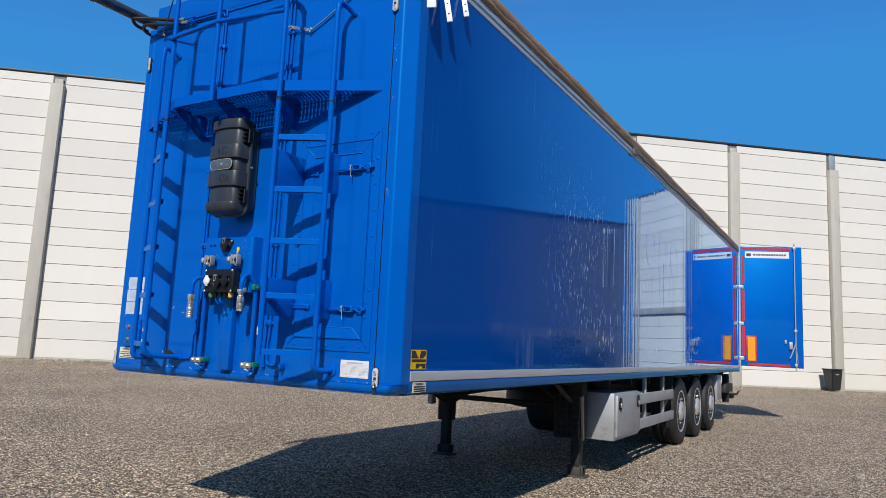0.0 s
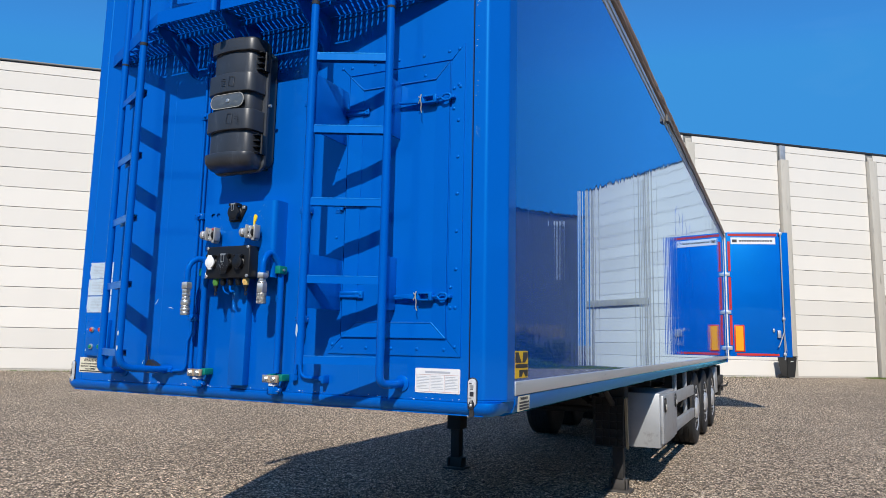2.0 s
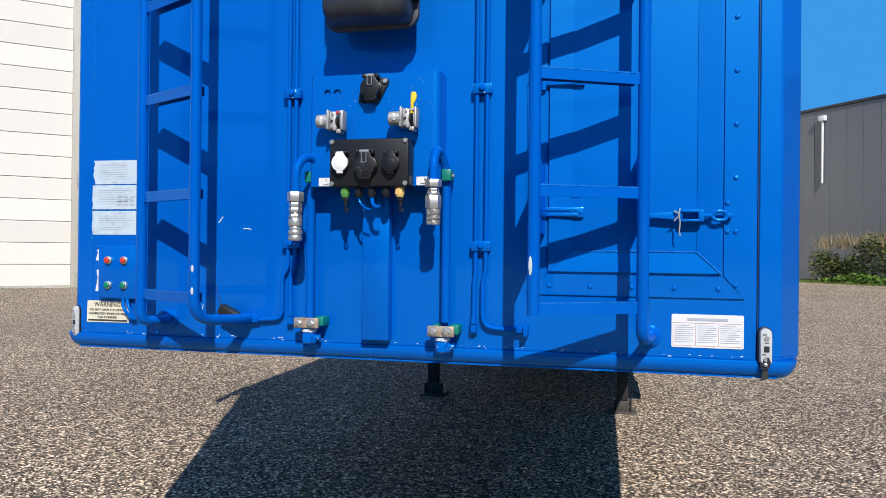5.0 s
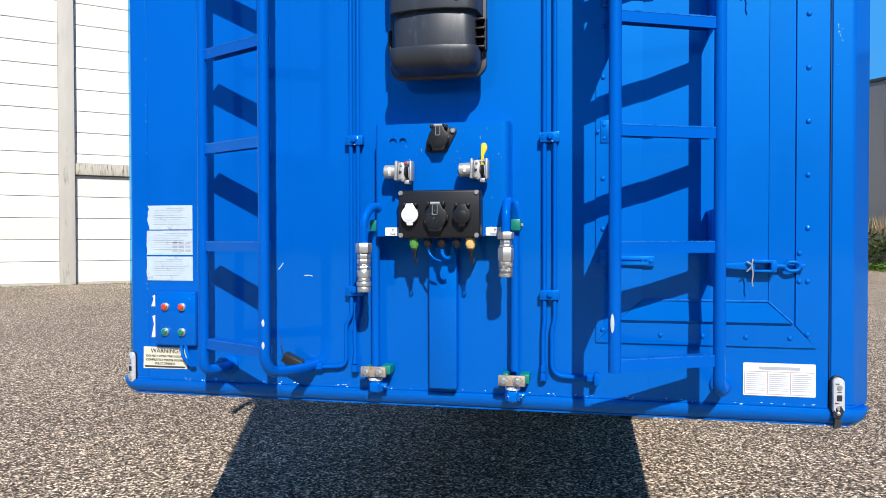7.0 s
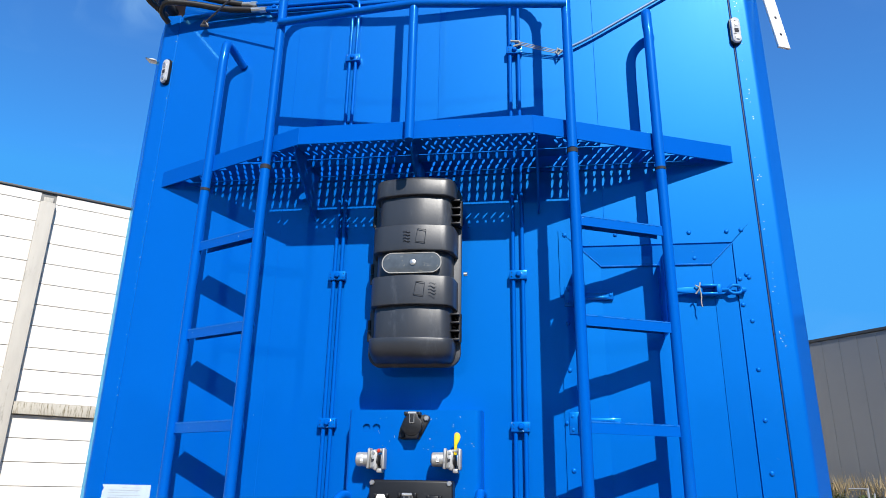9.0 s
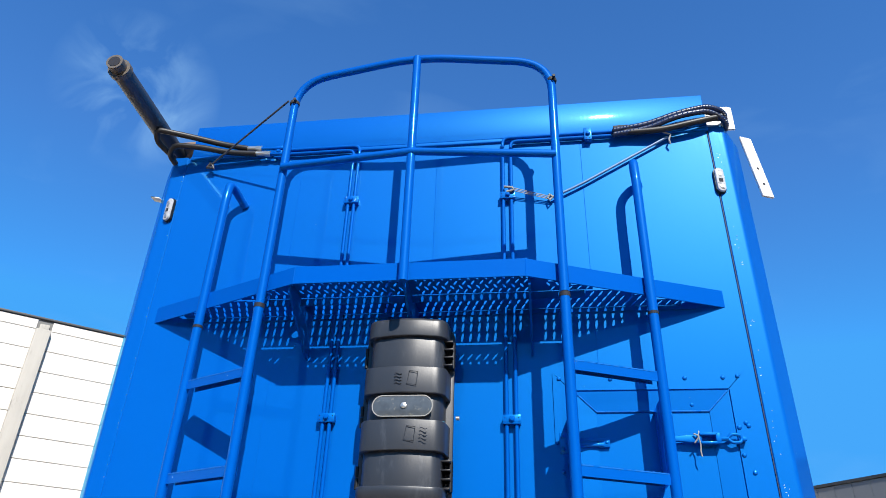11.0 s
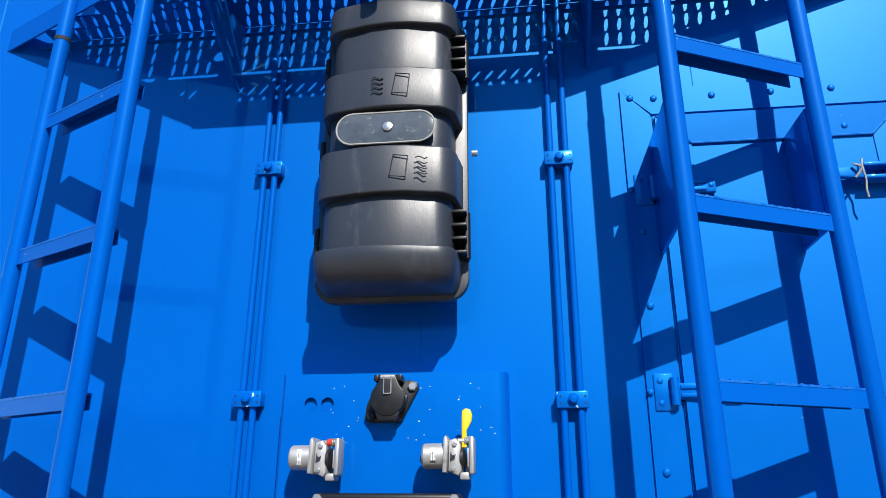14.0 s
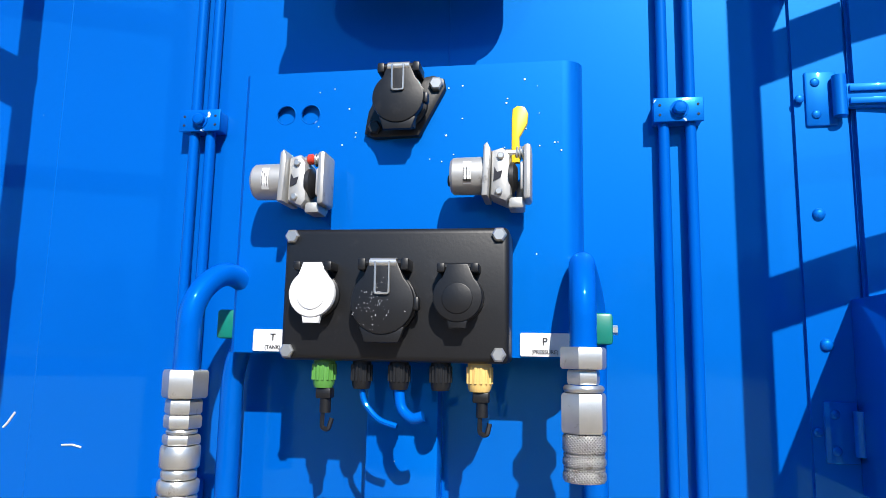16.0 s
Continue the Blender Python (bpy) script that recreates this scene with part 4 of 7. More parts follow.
def grating(y0, y1, rows, z):
    """A punched plank: long slanting holes in staggered rows, solid margins."""
    bm = bmesh.new()
    px = 0.0305
    n = int(2.2 / px)
    ph = (y1 - y0 - 0.014) / rows
    for r in range(rows):
        for k in range(n):
            cx, cy = -1.10 + (k + (0.5 if r % 2 else 0)) * px, y0 + 0.007 + (r + 0.5) * ph
            xa, xb, ya, yb = cx - px / 2, cx + px / 2, cy - ph / 2, cy + ph / 2
            if not (inside(xa, ya, 0.001) and inside(xb, ya, 0.001)):
                continue
            o = [(xa, ya), (cx, ya), (xb, ya), (xb, cy), (xb, yb), (cx, yb), (xa, yb), (xa, cy)]
            ov = [bm.verts.new((x, y, z)) for x, y in o]
            if not (inside(xa, ya, 0.012) and inside(xb, ya, 0.012)) or math.hypot(cx + 0.472, cy + 0.085) < 0.036 or abs(cx + 0.03) < 0.022 or abs(abs(cx + 0.02) - 0.44) < 0.03:
                bm.faces.new(ov)
                continue
            w, h, lean = px * 0.19, ph * 0.48, 0.0065 if r % 2 or rows < 4 else -0.004
            iv = [bm.verts.new((cx + ux * w - uy * lean, cy + uy * h, z)) for ux, uy in ((-0.5, -0.9), (0, -1), (0.6, -0.7), (0.9, 0.1), (0.6, 0.9), (0, 1), (-0.6, 0.7), (-0.9, -0.1))]
            for j in range(8):
                bm.faces.new((ov[j], ov[(j + 1) % 8], iv[(j + 1) % 8], iv[j]))
    bmesh.ops.remove_doubles(bm, verts=bm.verts, dist=0.0004)
    ext = bmesh.ops.extrude_face_region(bm, geom=bm.faces[:])
    bmesh.ops.translate(bm, vec=(0, 0, -0.003), verts=[v for v in ext["geom"] if isinstance(v, bmesh.types.BMVert)])
    bmesh.ops.recalc_face_normals(bm, faces=bm.faces[:])
    return bm


def edge_band(p, q, z0, z1, t=0.005):
    p, q = Vector((*p, 0)), Vector((*q, 0))
    d = q - p
    return xf(box(0, d.length, 0, t, z0, z1, 0.0012, 1), Matrix.Translation(p) @ Matrix.Rotation(math.atan2(d.y, d.x), 4, "Z"))


plat = part("platform", edge_band(POLY[1], (-0.03, -0.300), 2.868, 2.936), M_DECK, trailer, "blue catwalk platform of punched steel planks")
for a, b in ((POLY[0], POLY[1]), ((-0.026, -0.300), POLY[2]), (POLY[2], POLY[3])):
    part("edge_plate", edge_band(a, b, 2.868, 2.936), M_DECK, plat)
for y0, y1, rows in ((-0.2948, -0.150, 4), (-0.1495, -0.001, 3)):
    part("punched_plank", grating(y0, y1, rows, 2.884) if y0 < -0.2 else cut(grating(y0, y1, rows, 2.884), [lathe([(0.019, 2.87), (0.019, 2.90)], 20, at(-0.472, -0.085, 0))]), M_DECK, plat, smooth=None)
    part("plank_flange", join(box(-0.62 if y0 < -0.2 else -1.0, 0.58 if y0 < -0.2 else 0.98, y1 - 0.004 if y0 < -0.2 else y1 - 0.006, y1 if y0 < -0.2 else y1 - 0.001, 2.852 if y0 < -0.2 else 2.864, 2.8805), ), M_DECK, plat)
for x, d in ((-0.03, 0.285), (0.395, 0.275), (-0.445, 0.275)):
    part("gusset", plate([(0, 2.70), (0.03, 2.70), (d, 2.848), (d, 2.880), (0, 2.880)], 0.008, at(x, 0, 0) @ Matrix.Rotation(radians(-90), 4, "Z")), M_DECK, plat)

# ---- hydraulic and air lines on the front ----
lines = part("pipe_run", join(*[tube([(-0.67, -0.016, 3.668 + 0.022 * k), (-0.355 + 0.025 * k, -0.016, 3.668 + 0.022 * k), (-0.355 + 0.025 * k, -0.016, 1.45)], 0.0071, 10, 0.03) for k in (0, 1)],
                               tube([(-0.355, -0.016, 1.455), (-0.355, -0.016, 1.36), (-0.375, -0.016, 1.33), (-0.375, -0.016, 1.185), (-0.46, -0.016, 1.18)], 0.0072, 10, 0.03),
                               tube([(-0.330, -0.016, 1.455), (-0.329, -0.016, 1.37), (-0.345, -0.016, 1.33), (-0.342, -0.016, 1.21)], 0.0072, 10, 0.03)), M_TUBE, trailer, "pair of painted steel pipes clipped to the wall")
lines2 = part("pipe_run", join(*[tube([(0.78, -0.016, 3.665 + 0.02 * k), (0.296 + 0.033 * (1 - k), -0.016, 3.665 + 0.02 * k), (0.296 + 0.033 * (1 - k), -0.016, 1.45)], 0.0071, 10, 0.03) for k in (0, 1)],
                                tube([(0.296, -0.016, 1.455), (0.296, -0.016, 1.35), (0.292, -0.016, 1.32), (0.292, -0.016, 1.205)], 0.0072, 10, 0.03),
                                tube([(0.329, -0.016, 1.455), (0.329, -0.016, 1.36), (0.320, -0.016, 1.33), (0.320, -0.016, 1.18), (0.43, -0.016, 1.175)], 0.0072, 10, 0.04)), M_TUBE, trailer)


def clamp(x, z, parent, horizontal=False):
    """A two-part pipe clamp: block, cover plate with four small holes, one domed bolt."""
    m = at(x, 0, z) @ (Matrix.Rotation(radians(90), 4, "Y") if horizontal else Matrix.Identity(4))
    c = part("pipe_clamp", xf(join(box(-0.030, 0.030, -0.0235, 0, -0.015, 0.015, 0.003), box(-0.031, 0.031, -0.0285, -0.0245, -0.016, 0.016, 0.0015)), m), M_WEAR, parent)
    part("clamp_bolt", xf(join(lathe([(0.0115, 0), (0.0115, 0.0015)], 18, at(0.001, -0.0285, 0) @ OUT), lathe([(0.0085, 0.0015), (0.0085, 0.007), (0.0065, 0.009), (0.002, 0.0097)], 14, at(0.001, -0.0285, 0) @ OUT)), m), M_TUBE, c)
    part("clamp_hole", xf(join(*[plate(disc(dx, dz, 0.0017, 8), 0.0005, at(0, -0.0286, 0)) for dx in (-0.023, 0.024) for dz in (-0.007, 0.006)]), m), M_HOLE, c)


for z in (3.40, 2.474, 1.953, 1.443):
    clamp(-0.342, z, lines)
for z in (3.385, 2.462, 1.944, 1.440):
    clamp(0.313, z, lines2)
clamp(-0.70, 3.678, lines, True)
clamp(0.654, 3.675, lines2, True)
for x, z, p in ((-0.342, 1.195, lines), (0.292, 1.19, lines2)):
    part("pipe_nut", join(lathe([(0.011, 0), (0.011, 0.022)], 6, at(x, -0.016, z), False), lathe([(0.014, 0), (0.014, 0.024)], 6, at(x, -0.016, z - 0.026), False)), M_TUBE, p)
part("pipe_nut", join(lathe([(0.011, 0), (0.013, 0.004), (0.013, 0.035)], 6, at(0.425, -0.018, 1.175) @ Matrix.Rotation(radians(90), 4, "Y"), False), box(0.452, 0.468, -0.045, 0, 1.157, 1.193, 0.004)), M_TUBE, lines2)
part("pipe_nut", join(lathe([(0.013, 0), (0.013, 0.05)], 6, at(-0.51, -0.018, 1.18) @ Matrix.Rotation(radians(90), 4, "Y"), False), box(-0.515, -0.49, -0.05, -0.01, 1.165, 1.205, 0.004)), M_TUBE, lines)
part("black_plug", join(xf(box(-0.045, 0.03, -0.02, 0.02, -0.017, 0.017, 0.006), at(-0.545, -0.05, 1.20) @ Matrix.Rotation(radians(25), 4, "Y")), tube([(-0.575, -0.06, 1.21), (-0.60, -0.06, 1.30)], 0.0012, 5)), M_RUBBER, lines, "worn black rubber plug")

# bent hose pipes beside the socket panel and the straight risers below
for s, xa, xn, zt in ((-1, -0.262, -0.267, 1.722), (1, 0.204, 0.187, 1.735)):
    riser = part("riser_pipe", tube([(xa, -0.04, 1.195), (xa, -0.04, 1.62), (xa + (0.045 if s < 0 else 0.0), -0.05, 1.69), (xn + (0.02 if s < 0 else 0.0), -0.10, zt + 0.012), (xn, -0.15, zt - 0.03), (xn, -0.15, 1.60)], 0.0145, 14, 0.055, 7), M_TUBE, trailer, "blue pipe bent over to a hose coupling")
    z0 = 1.608 if s < 0 else 1.642
    stack = ([(0.026, 0.033, 6), (0.021, 0.018, 6), (0.0215, 0.016, 6), (0.018, 0.006, 18), (0.0215, 0.012, 6), (0.0225, 0.026, 18), (0.020, 0.012, 18), (0.0235, 0.016, 18), (0.022, 0.018, 18)] if s < 0 else
             [(0.0255, 0.024, 6), (0.018, 0.016, 6), (0.0215, 0.008, 18), (0.0245, 0.042, 6), (0.0225, 0.020, 18), (0.0215, 0.003, 18), (0.0225, 0.011, 18), (0.0215, 0.003, 18), (0.0225, 0.012, 18)])
    z = z0
    for r, hgt, n in stack:
        z -= hgt
        part("coupling_nut" if n == 6 else "coupling_sleeve", lathe([(r * 0.93, 0.0), (r, 0.0025), (r, hgt - 0.0035), (r * 0.93, hgt - 0.001)], n, at(xn, -0.15, z) @ Matrix.Rotation(0.3, 4, "Z"), n > 6), M_KNURL if s > 0 and n == 18 and z < 1.55 else M_CHROME, riser, "zinc-plated hydraulic coupling")
    gx = -0.254 if s < 0 else 0.212
    part("green_clamp", box(gx - 0.018, gx + 0.012, -0.075, -0.02, 1.645, 1.682, 0.004), M_GREEN, riser, "green plastic pipe clamp")
    part("clamp_bolt", lathe([(0.006, 0), (0.006, 0.007)], 6, at(gx + (0.012 if s > 0 else -0.018), -0.05, 1.663) @ Matrix.Rotation(radians(90 * s), 4, "Y"), False), M_CHROME, riser)
    vx, vz = (-0.259, 1.180) if s < 0 else (0.199, 1.168)
    v = part("clamp_block", box(vx - 0.046, vx + 0.040, -0.074, -0.060, vz - 0.017, vz + 0.017, 0.003), M_RUSTY, riser, "rust-stained clamp plate with two bolts")
    part("green_clamp", box(vx + 0.020, vx + 0.052, -0.058, 0.0, vz - 0.010, vz + 0.020, 0.004), M_GREEN, riser)
    part("green_clamp", box(vx - 0.036, vx - 0.014, -0.056, 0.0, vz - 0.010, vz + (0.016 if s < 0 else 0.021), 0.006), M_GREEN, riser)
    for dx in (-0.027, 0.017):
        part("bolt_head", join(lathe([(0.016, 0), (0.016, 0.003)], 16, at(vx + dx, -0.074, vz) @ OUT), lathe([(0.011, 0.003), (0.011, 0.010), (0.008, 0.012)], 6, at(vx + dx, -0.074, vz) @ OUT, False)), M_CHROME, v)
    part("elbow_fitting", join(lathe([(0.021, 0), (0.024, 0.004), (0.024, 0.02)], 14, at(vx - 0.002, -0.045, vz - 0.036)), lathe([(0.018, -0.006), (0.025, 0), (0.025, 0.028), (0.022, 0.032)], 6, at(vx - 0.002, -0.045, vz - 0.066), False), tube([(vx, -0.045, vz - 0.05), (vx + 0.036, -0.04, vz - 0.05)], 0.010, 8)), M_WEAR, riser)
    part("worn_patch", lathe([(0.0243, 0), (0.0243, 0.010)], 14, at(vx - 0.002, -0.0452, vz - 0.031)), M_BARE, riser)

# ---- socket panel ----
def panel_cover():
    """Bent sheet, open below: face at y = -0.09, both long edges rounded back to the wall."""
    sec = [(-0.245, 0.0), (-0.245, -0.084), (-0.239, -0.090)]
    for k in range(7):
        a = radians(90 * k / 6)
        sec.append((0.166 + 0.026 * math.sin(a), -0.064 - 0.026 * math.cos(a)))
    sec.append((0.192, 0.0))
    n = len(sec)
    ring = sec + [(x * 0.985 - 0.0005, min(0.0, y + 0.003)) for x, y in sec[::-1]]
    bm = bmesh.new()
    lo = [bm.verts.new((x, y, 1.628)) for x, y in ring]
    hi = [bm.verts.new((x, y, 1.990)) for x, y in ring]
    for k in range(2 * n):
        j = (k + 1) % (2 * n)
        bm.faces.new((lo[k], lo[j], hi[j], hi[k]))
    for k in range(n - 1):
        bm.faces.new((lo[k], lo[k + 1], lo[2 * n - 2 - k], lo[2 * n - 1 - k]))
    bm.faces.new(hi[:n])
    bmesh.ops.recalc_face_normals(bm, faces=bm.faces[:])
    return bm


sp = part("socket_panel", cut(panel_cover(), [lathe([(0.0125, 0), (0.0125, 0.04)], 24, at(x, -0.07, 1.933) @ OUT) for x in (-0.186, -0.153)]), M_BLUE, trailer, "raised blue sheet cover carrying sockets and couplings")
part("chipped_paint", join(*[plate(disc(random.Random(k).choice((-0.12, 0.02, 0.125, 0.14)) + random.Random(k + 50).uniform(-0.03, 0.03), random.Random(k + 90).uniform(1.86, 1.97), random.Random(k + 7).uniform(0.0006, 0.0014), 6), 0.0006, at(0, -0.0902, 0)) for k in range(34)]), M_WHITE, sp)
part("hole_backing", box(-0.205, -0.135, -0.082, -0.079, 1.912, 1.954), M_BLUE, sp)
part("hole_edge", join(*[tube([(x + 0.0128 * math.cos(2 * math.pi * k / 24), -0.0898, 1.933 + 0.0128 * math.sin(2 * math.pi * k / 24)) for k in range(25)], 0.0007, 5) for x in (-0.186, -0.153)]), M_TUBE, sp)
part("cable_channel", box(-0.078, 0.014, -0.045, 0.0, 1.128, 1.64, 0.004), M_BLUE, trailer)


def socket(x, z, y, r, kind, parent, off=0.019):
    """A round socket with a sprung lid on a narrow neck, hinged at the top."""
    colour = M_WHITEP if kind == "white" else M_BLACK
    yl = y - off
    body = part("socket", lathe([(r * 1.02, 0), (r * 0.98, 0.006), (r * 0.86, 0.008), (r * 0.86, off)], 24, at(x, y, z) @ OUT), M_BLACK, parent)
    wide = 1.0 if kind == "spring" else 0.62
    neck = [(x + r * 0.42, z + r * 1.32), (x - r * 0.42, z + r * 1.32)]
    start = [(x + r * math.cos(radians(a)), z + r * math.sin(radians(a))) for a in range(128, 413, 9)]
    tail = [(x - r * 0.72 * wide, z - r * 0.75), (x - r * 0.48 * wide - r * 0.05, z - r * 1.24), (x + r * 0.48 * wide + r * 0.05, z - r * 1.24), (x + r * 0.72 * wide, z - r * 0.75)]
    flap = part("socket_lid", join(plate(start + neck, 0.007, at(0, yl, 0), 0.002), plate(tail, 0.006, at(0, yl + 0.001, 0), 0.0015)), colour, body, "white flap lid" if kind == "white" else "black flap lid")
    part("lid_hinge", join(tube([(x - r * 0.78, yl - 0.002, z + r * 1.22), (x + r * 0.78, yl - 0.002, z + r * 1.22)], 0.0045, 10), *[box(x + k * r * 0.68 - 0.0045, x + k * r * 0.68 + 0.0045, yl - 0.008, y, z + r * 0.98, z + r * 1.36, 0.002) for k in (1, -1)]), M_BLACK, body)
    if kind == "spring":
        part("lid_spring", tube([(x - r * 0.22, yl - 0.010, z + r * 1.24), (x - r * 0.22, yl - 0.009, z + r * 0.25), (x + r * 0.22, yl - 0.009, z + r * 0.25), (x + r * 0.22, yl - 0.010, z + r * 1.24)], 0.0013, 6, 0.003), M_CHROME, body, "bright wire spring")
        part("spring_coil", lathe([(0.0055, -r * 0.42), (0.0055, r * 0.42)], 12, at(x, yl - 0.003, z + r * 1.22) @ Matrix.Rotation(radians(90), 4, "Y")), M_CHROME, body)
        part("side_lug", box(x + r * 0.96, x + r * 1.16, yl - 0.006, yl + 0.006, z - r * 0.26, z + r * 0.18, 0.003), M_BLACK, body)
        if parent is not jb:
            return body
        rnd = random.Random(31)
        part("scuff_marks", join(*[plate(disc(x + rnd.gauss(-0.2, 0.3) * r, z + rnd.gauss(-0.1, 0.4) * r, rnd.uniform(0.0002, 0.0006), 6), 0.0004, at(0, yl - 0.007, 0)) for _ in range(70)]), M_WHITE, body)
    else:
        part("lid_dish", plate(disc(x, z - r * 0.06, r * 0.62), 0.0016, at(0, yl - 0.0068, 0), 0.001), colour, body)
    return body


jb = part("junction_box", box(-0.153, 0.108, -0.152, -0.088, 1.621, 1.772, 0.007, 3), M_BLACK, trailer, "black plastic socket box with four corner bolts")
for x in (-0.144, 0.097):
    for z in (1.763, 1.631):
        part("corner_bolt", lathe([(0.0085, 0), (0.0085, 0.004), (0.0065, 0.006)], 6, at(x, -0.151, z) @ OUT, False), M_CHROME, jb)
socket(-0.110, 1.695, -0.150, 0.0265, "white", jb)
socket(-0.029, 1.686, -0.150, 0.0355, "spring", jb)
socket(0.054, 1.692, -0.150, 0.027, "black", jb)
for x, m, w in ((-0.107, M_LIME, 0.0128), (-0.062, M_BLACK, 0.0112), (-0.018, M_BLACK, 0.0118), (0.030, M_BLACK, 0.0118), (0.074, M_AMBER, 0.0138)):
    b = lathe([(w * 0.82, -0.032), (w * 0.95, -0.028), (w, -0.022), (w, -0.005), (w * 0.9, 0.003)], 16, at(x, -0.128, 1.622))
    gl = part("cable_gland", b, m, jb, {id(M_LIME): "green cable gland", id(M_AMBER): "pale yellow cable gland"}.get(id(m), ""))
    part("gland_rib", join(*[box(x + w * math.cos(a) - 0.0012, x + w * math.cos(a) + 0.0012, -0.128 + w * math.sin(a) - 0.0012, -0.128 + w * math.sin(a) + 0.0012, 1.599, 1.617) for a in (2 * math.pi * k / 14 for k in range(14))]), m, gl)
for x, m in ((-0.104, M_LIME), (0.077, M_AMBER)):
    part("drain_hook", join(box(x - 0.010, x + 0.008, -0.136, -0.12, 1.578, 1.590, 0.002), tube([(x, -0.128, 1.582), (x, -0.128, 1.562)], 0.0065, 8), tube([(x - 0.002, -0.130, 1.562), (x - 0.002, -0.132, 1.545), (x + 0.006, -0.132, 1.543), (x + 0.009, -0.13, 1.556)], 0.0028, 6, 0.006)), M_BLACK, jb)
part("cable_stub", tube([(-0.062, -0.128, 1.592), (-0.058, -0.130, 1.575), (-0.04, -0.134, 1.556), (-0.018, -0.134, 1.55)], 0.0034, 8, 0.01), M_TUBE, jb, "painted blue cable stub")
part("cable_stub", tube([(-0.018, -0.128, 1.592), (-0.014, -0.132, 1.568), (0.0, -0.136, 1.558), (0.012, -0.136, 1.562)], 0.0062, 8, 0.012), M_TUBE, jb)

s15 = part("flange_socket", plate([(-0.078, 1.902), (-0.066, 1.896), (-0.008, 1.897), (0.024, 1.958), (0.022, 1.970), (0.008, 1.975), (-0.06, 1.962), (-0.074, 1.93)], 0.010, at(0, -0.09, 0), 0.003), M_BLACK, trailer, "black seven-pin socket on a slanted flange")
socket(-0.029, 1.937, -0.098, 0.032, "spring", s15, 0.026)
part("flap_bar", join(*[plate([(x, 1.900), (x + 0.005, 1.900), (x + 0.005, 1.975), (x, 1.975)], 0.008, at(0, -0.116, 0), 0.002) for x in (-0.049, -0.014)]), M_BLACK, s15)
for x, z in ((0.013, 1.962), (-0.064, 1.908)):
    part("corner_bolt", lathe([(0.009, 0), (0.009, 0.006), (0.007, 0.008)], 6, at(x, -0.099, z) @ OUT, False), M_CHROME if x > 0 else M_BLACK, s15)


def wrap_patch(x0, x1, r, a0, a1, y, z):
    """A thin sheet wrapped on a barrel lying along x."""
    bm = bmesh.new()
    ring = [[bm.verts.new((x, y - rr * math.cos(t), z + rr * math.sin(t))) for t in (a0 + (a1 - a0) * k / 8 for k in range(9)) for rr in (r, r + 0.0004)] for x in (x0, x1)]
    for k in range(8):
        i = 2 * k
        bm.faces.new((ring[0][i + 1], ring[0][i + 3], ring[1][i + 3], ring[1][i + 1]))
        bm.faces.new((ring[0][i], ring[0][i + 1], ring[1][i + 1], ring[1][i]))
    bmesh.ops.recalc_face_normals(bm, faces=bm.faces[:])
    return bm


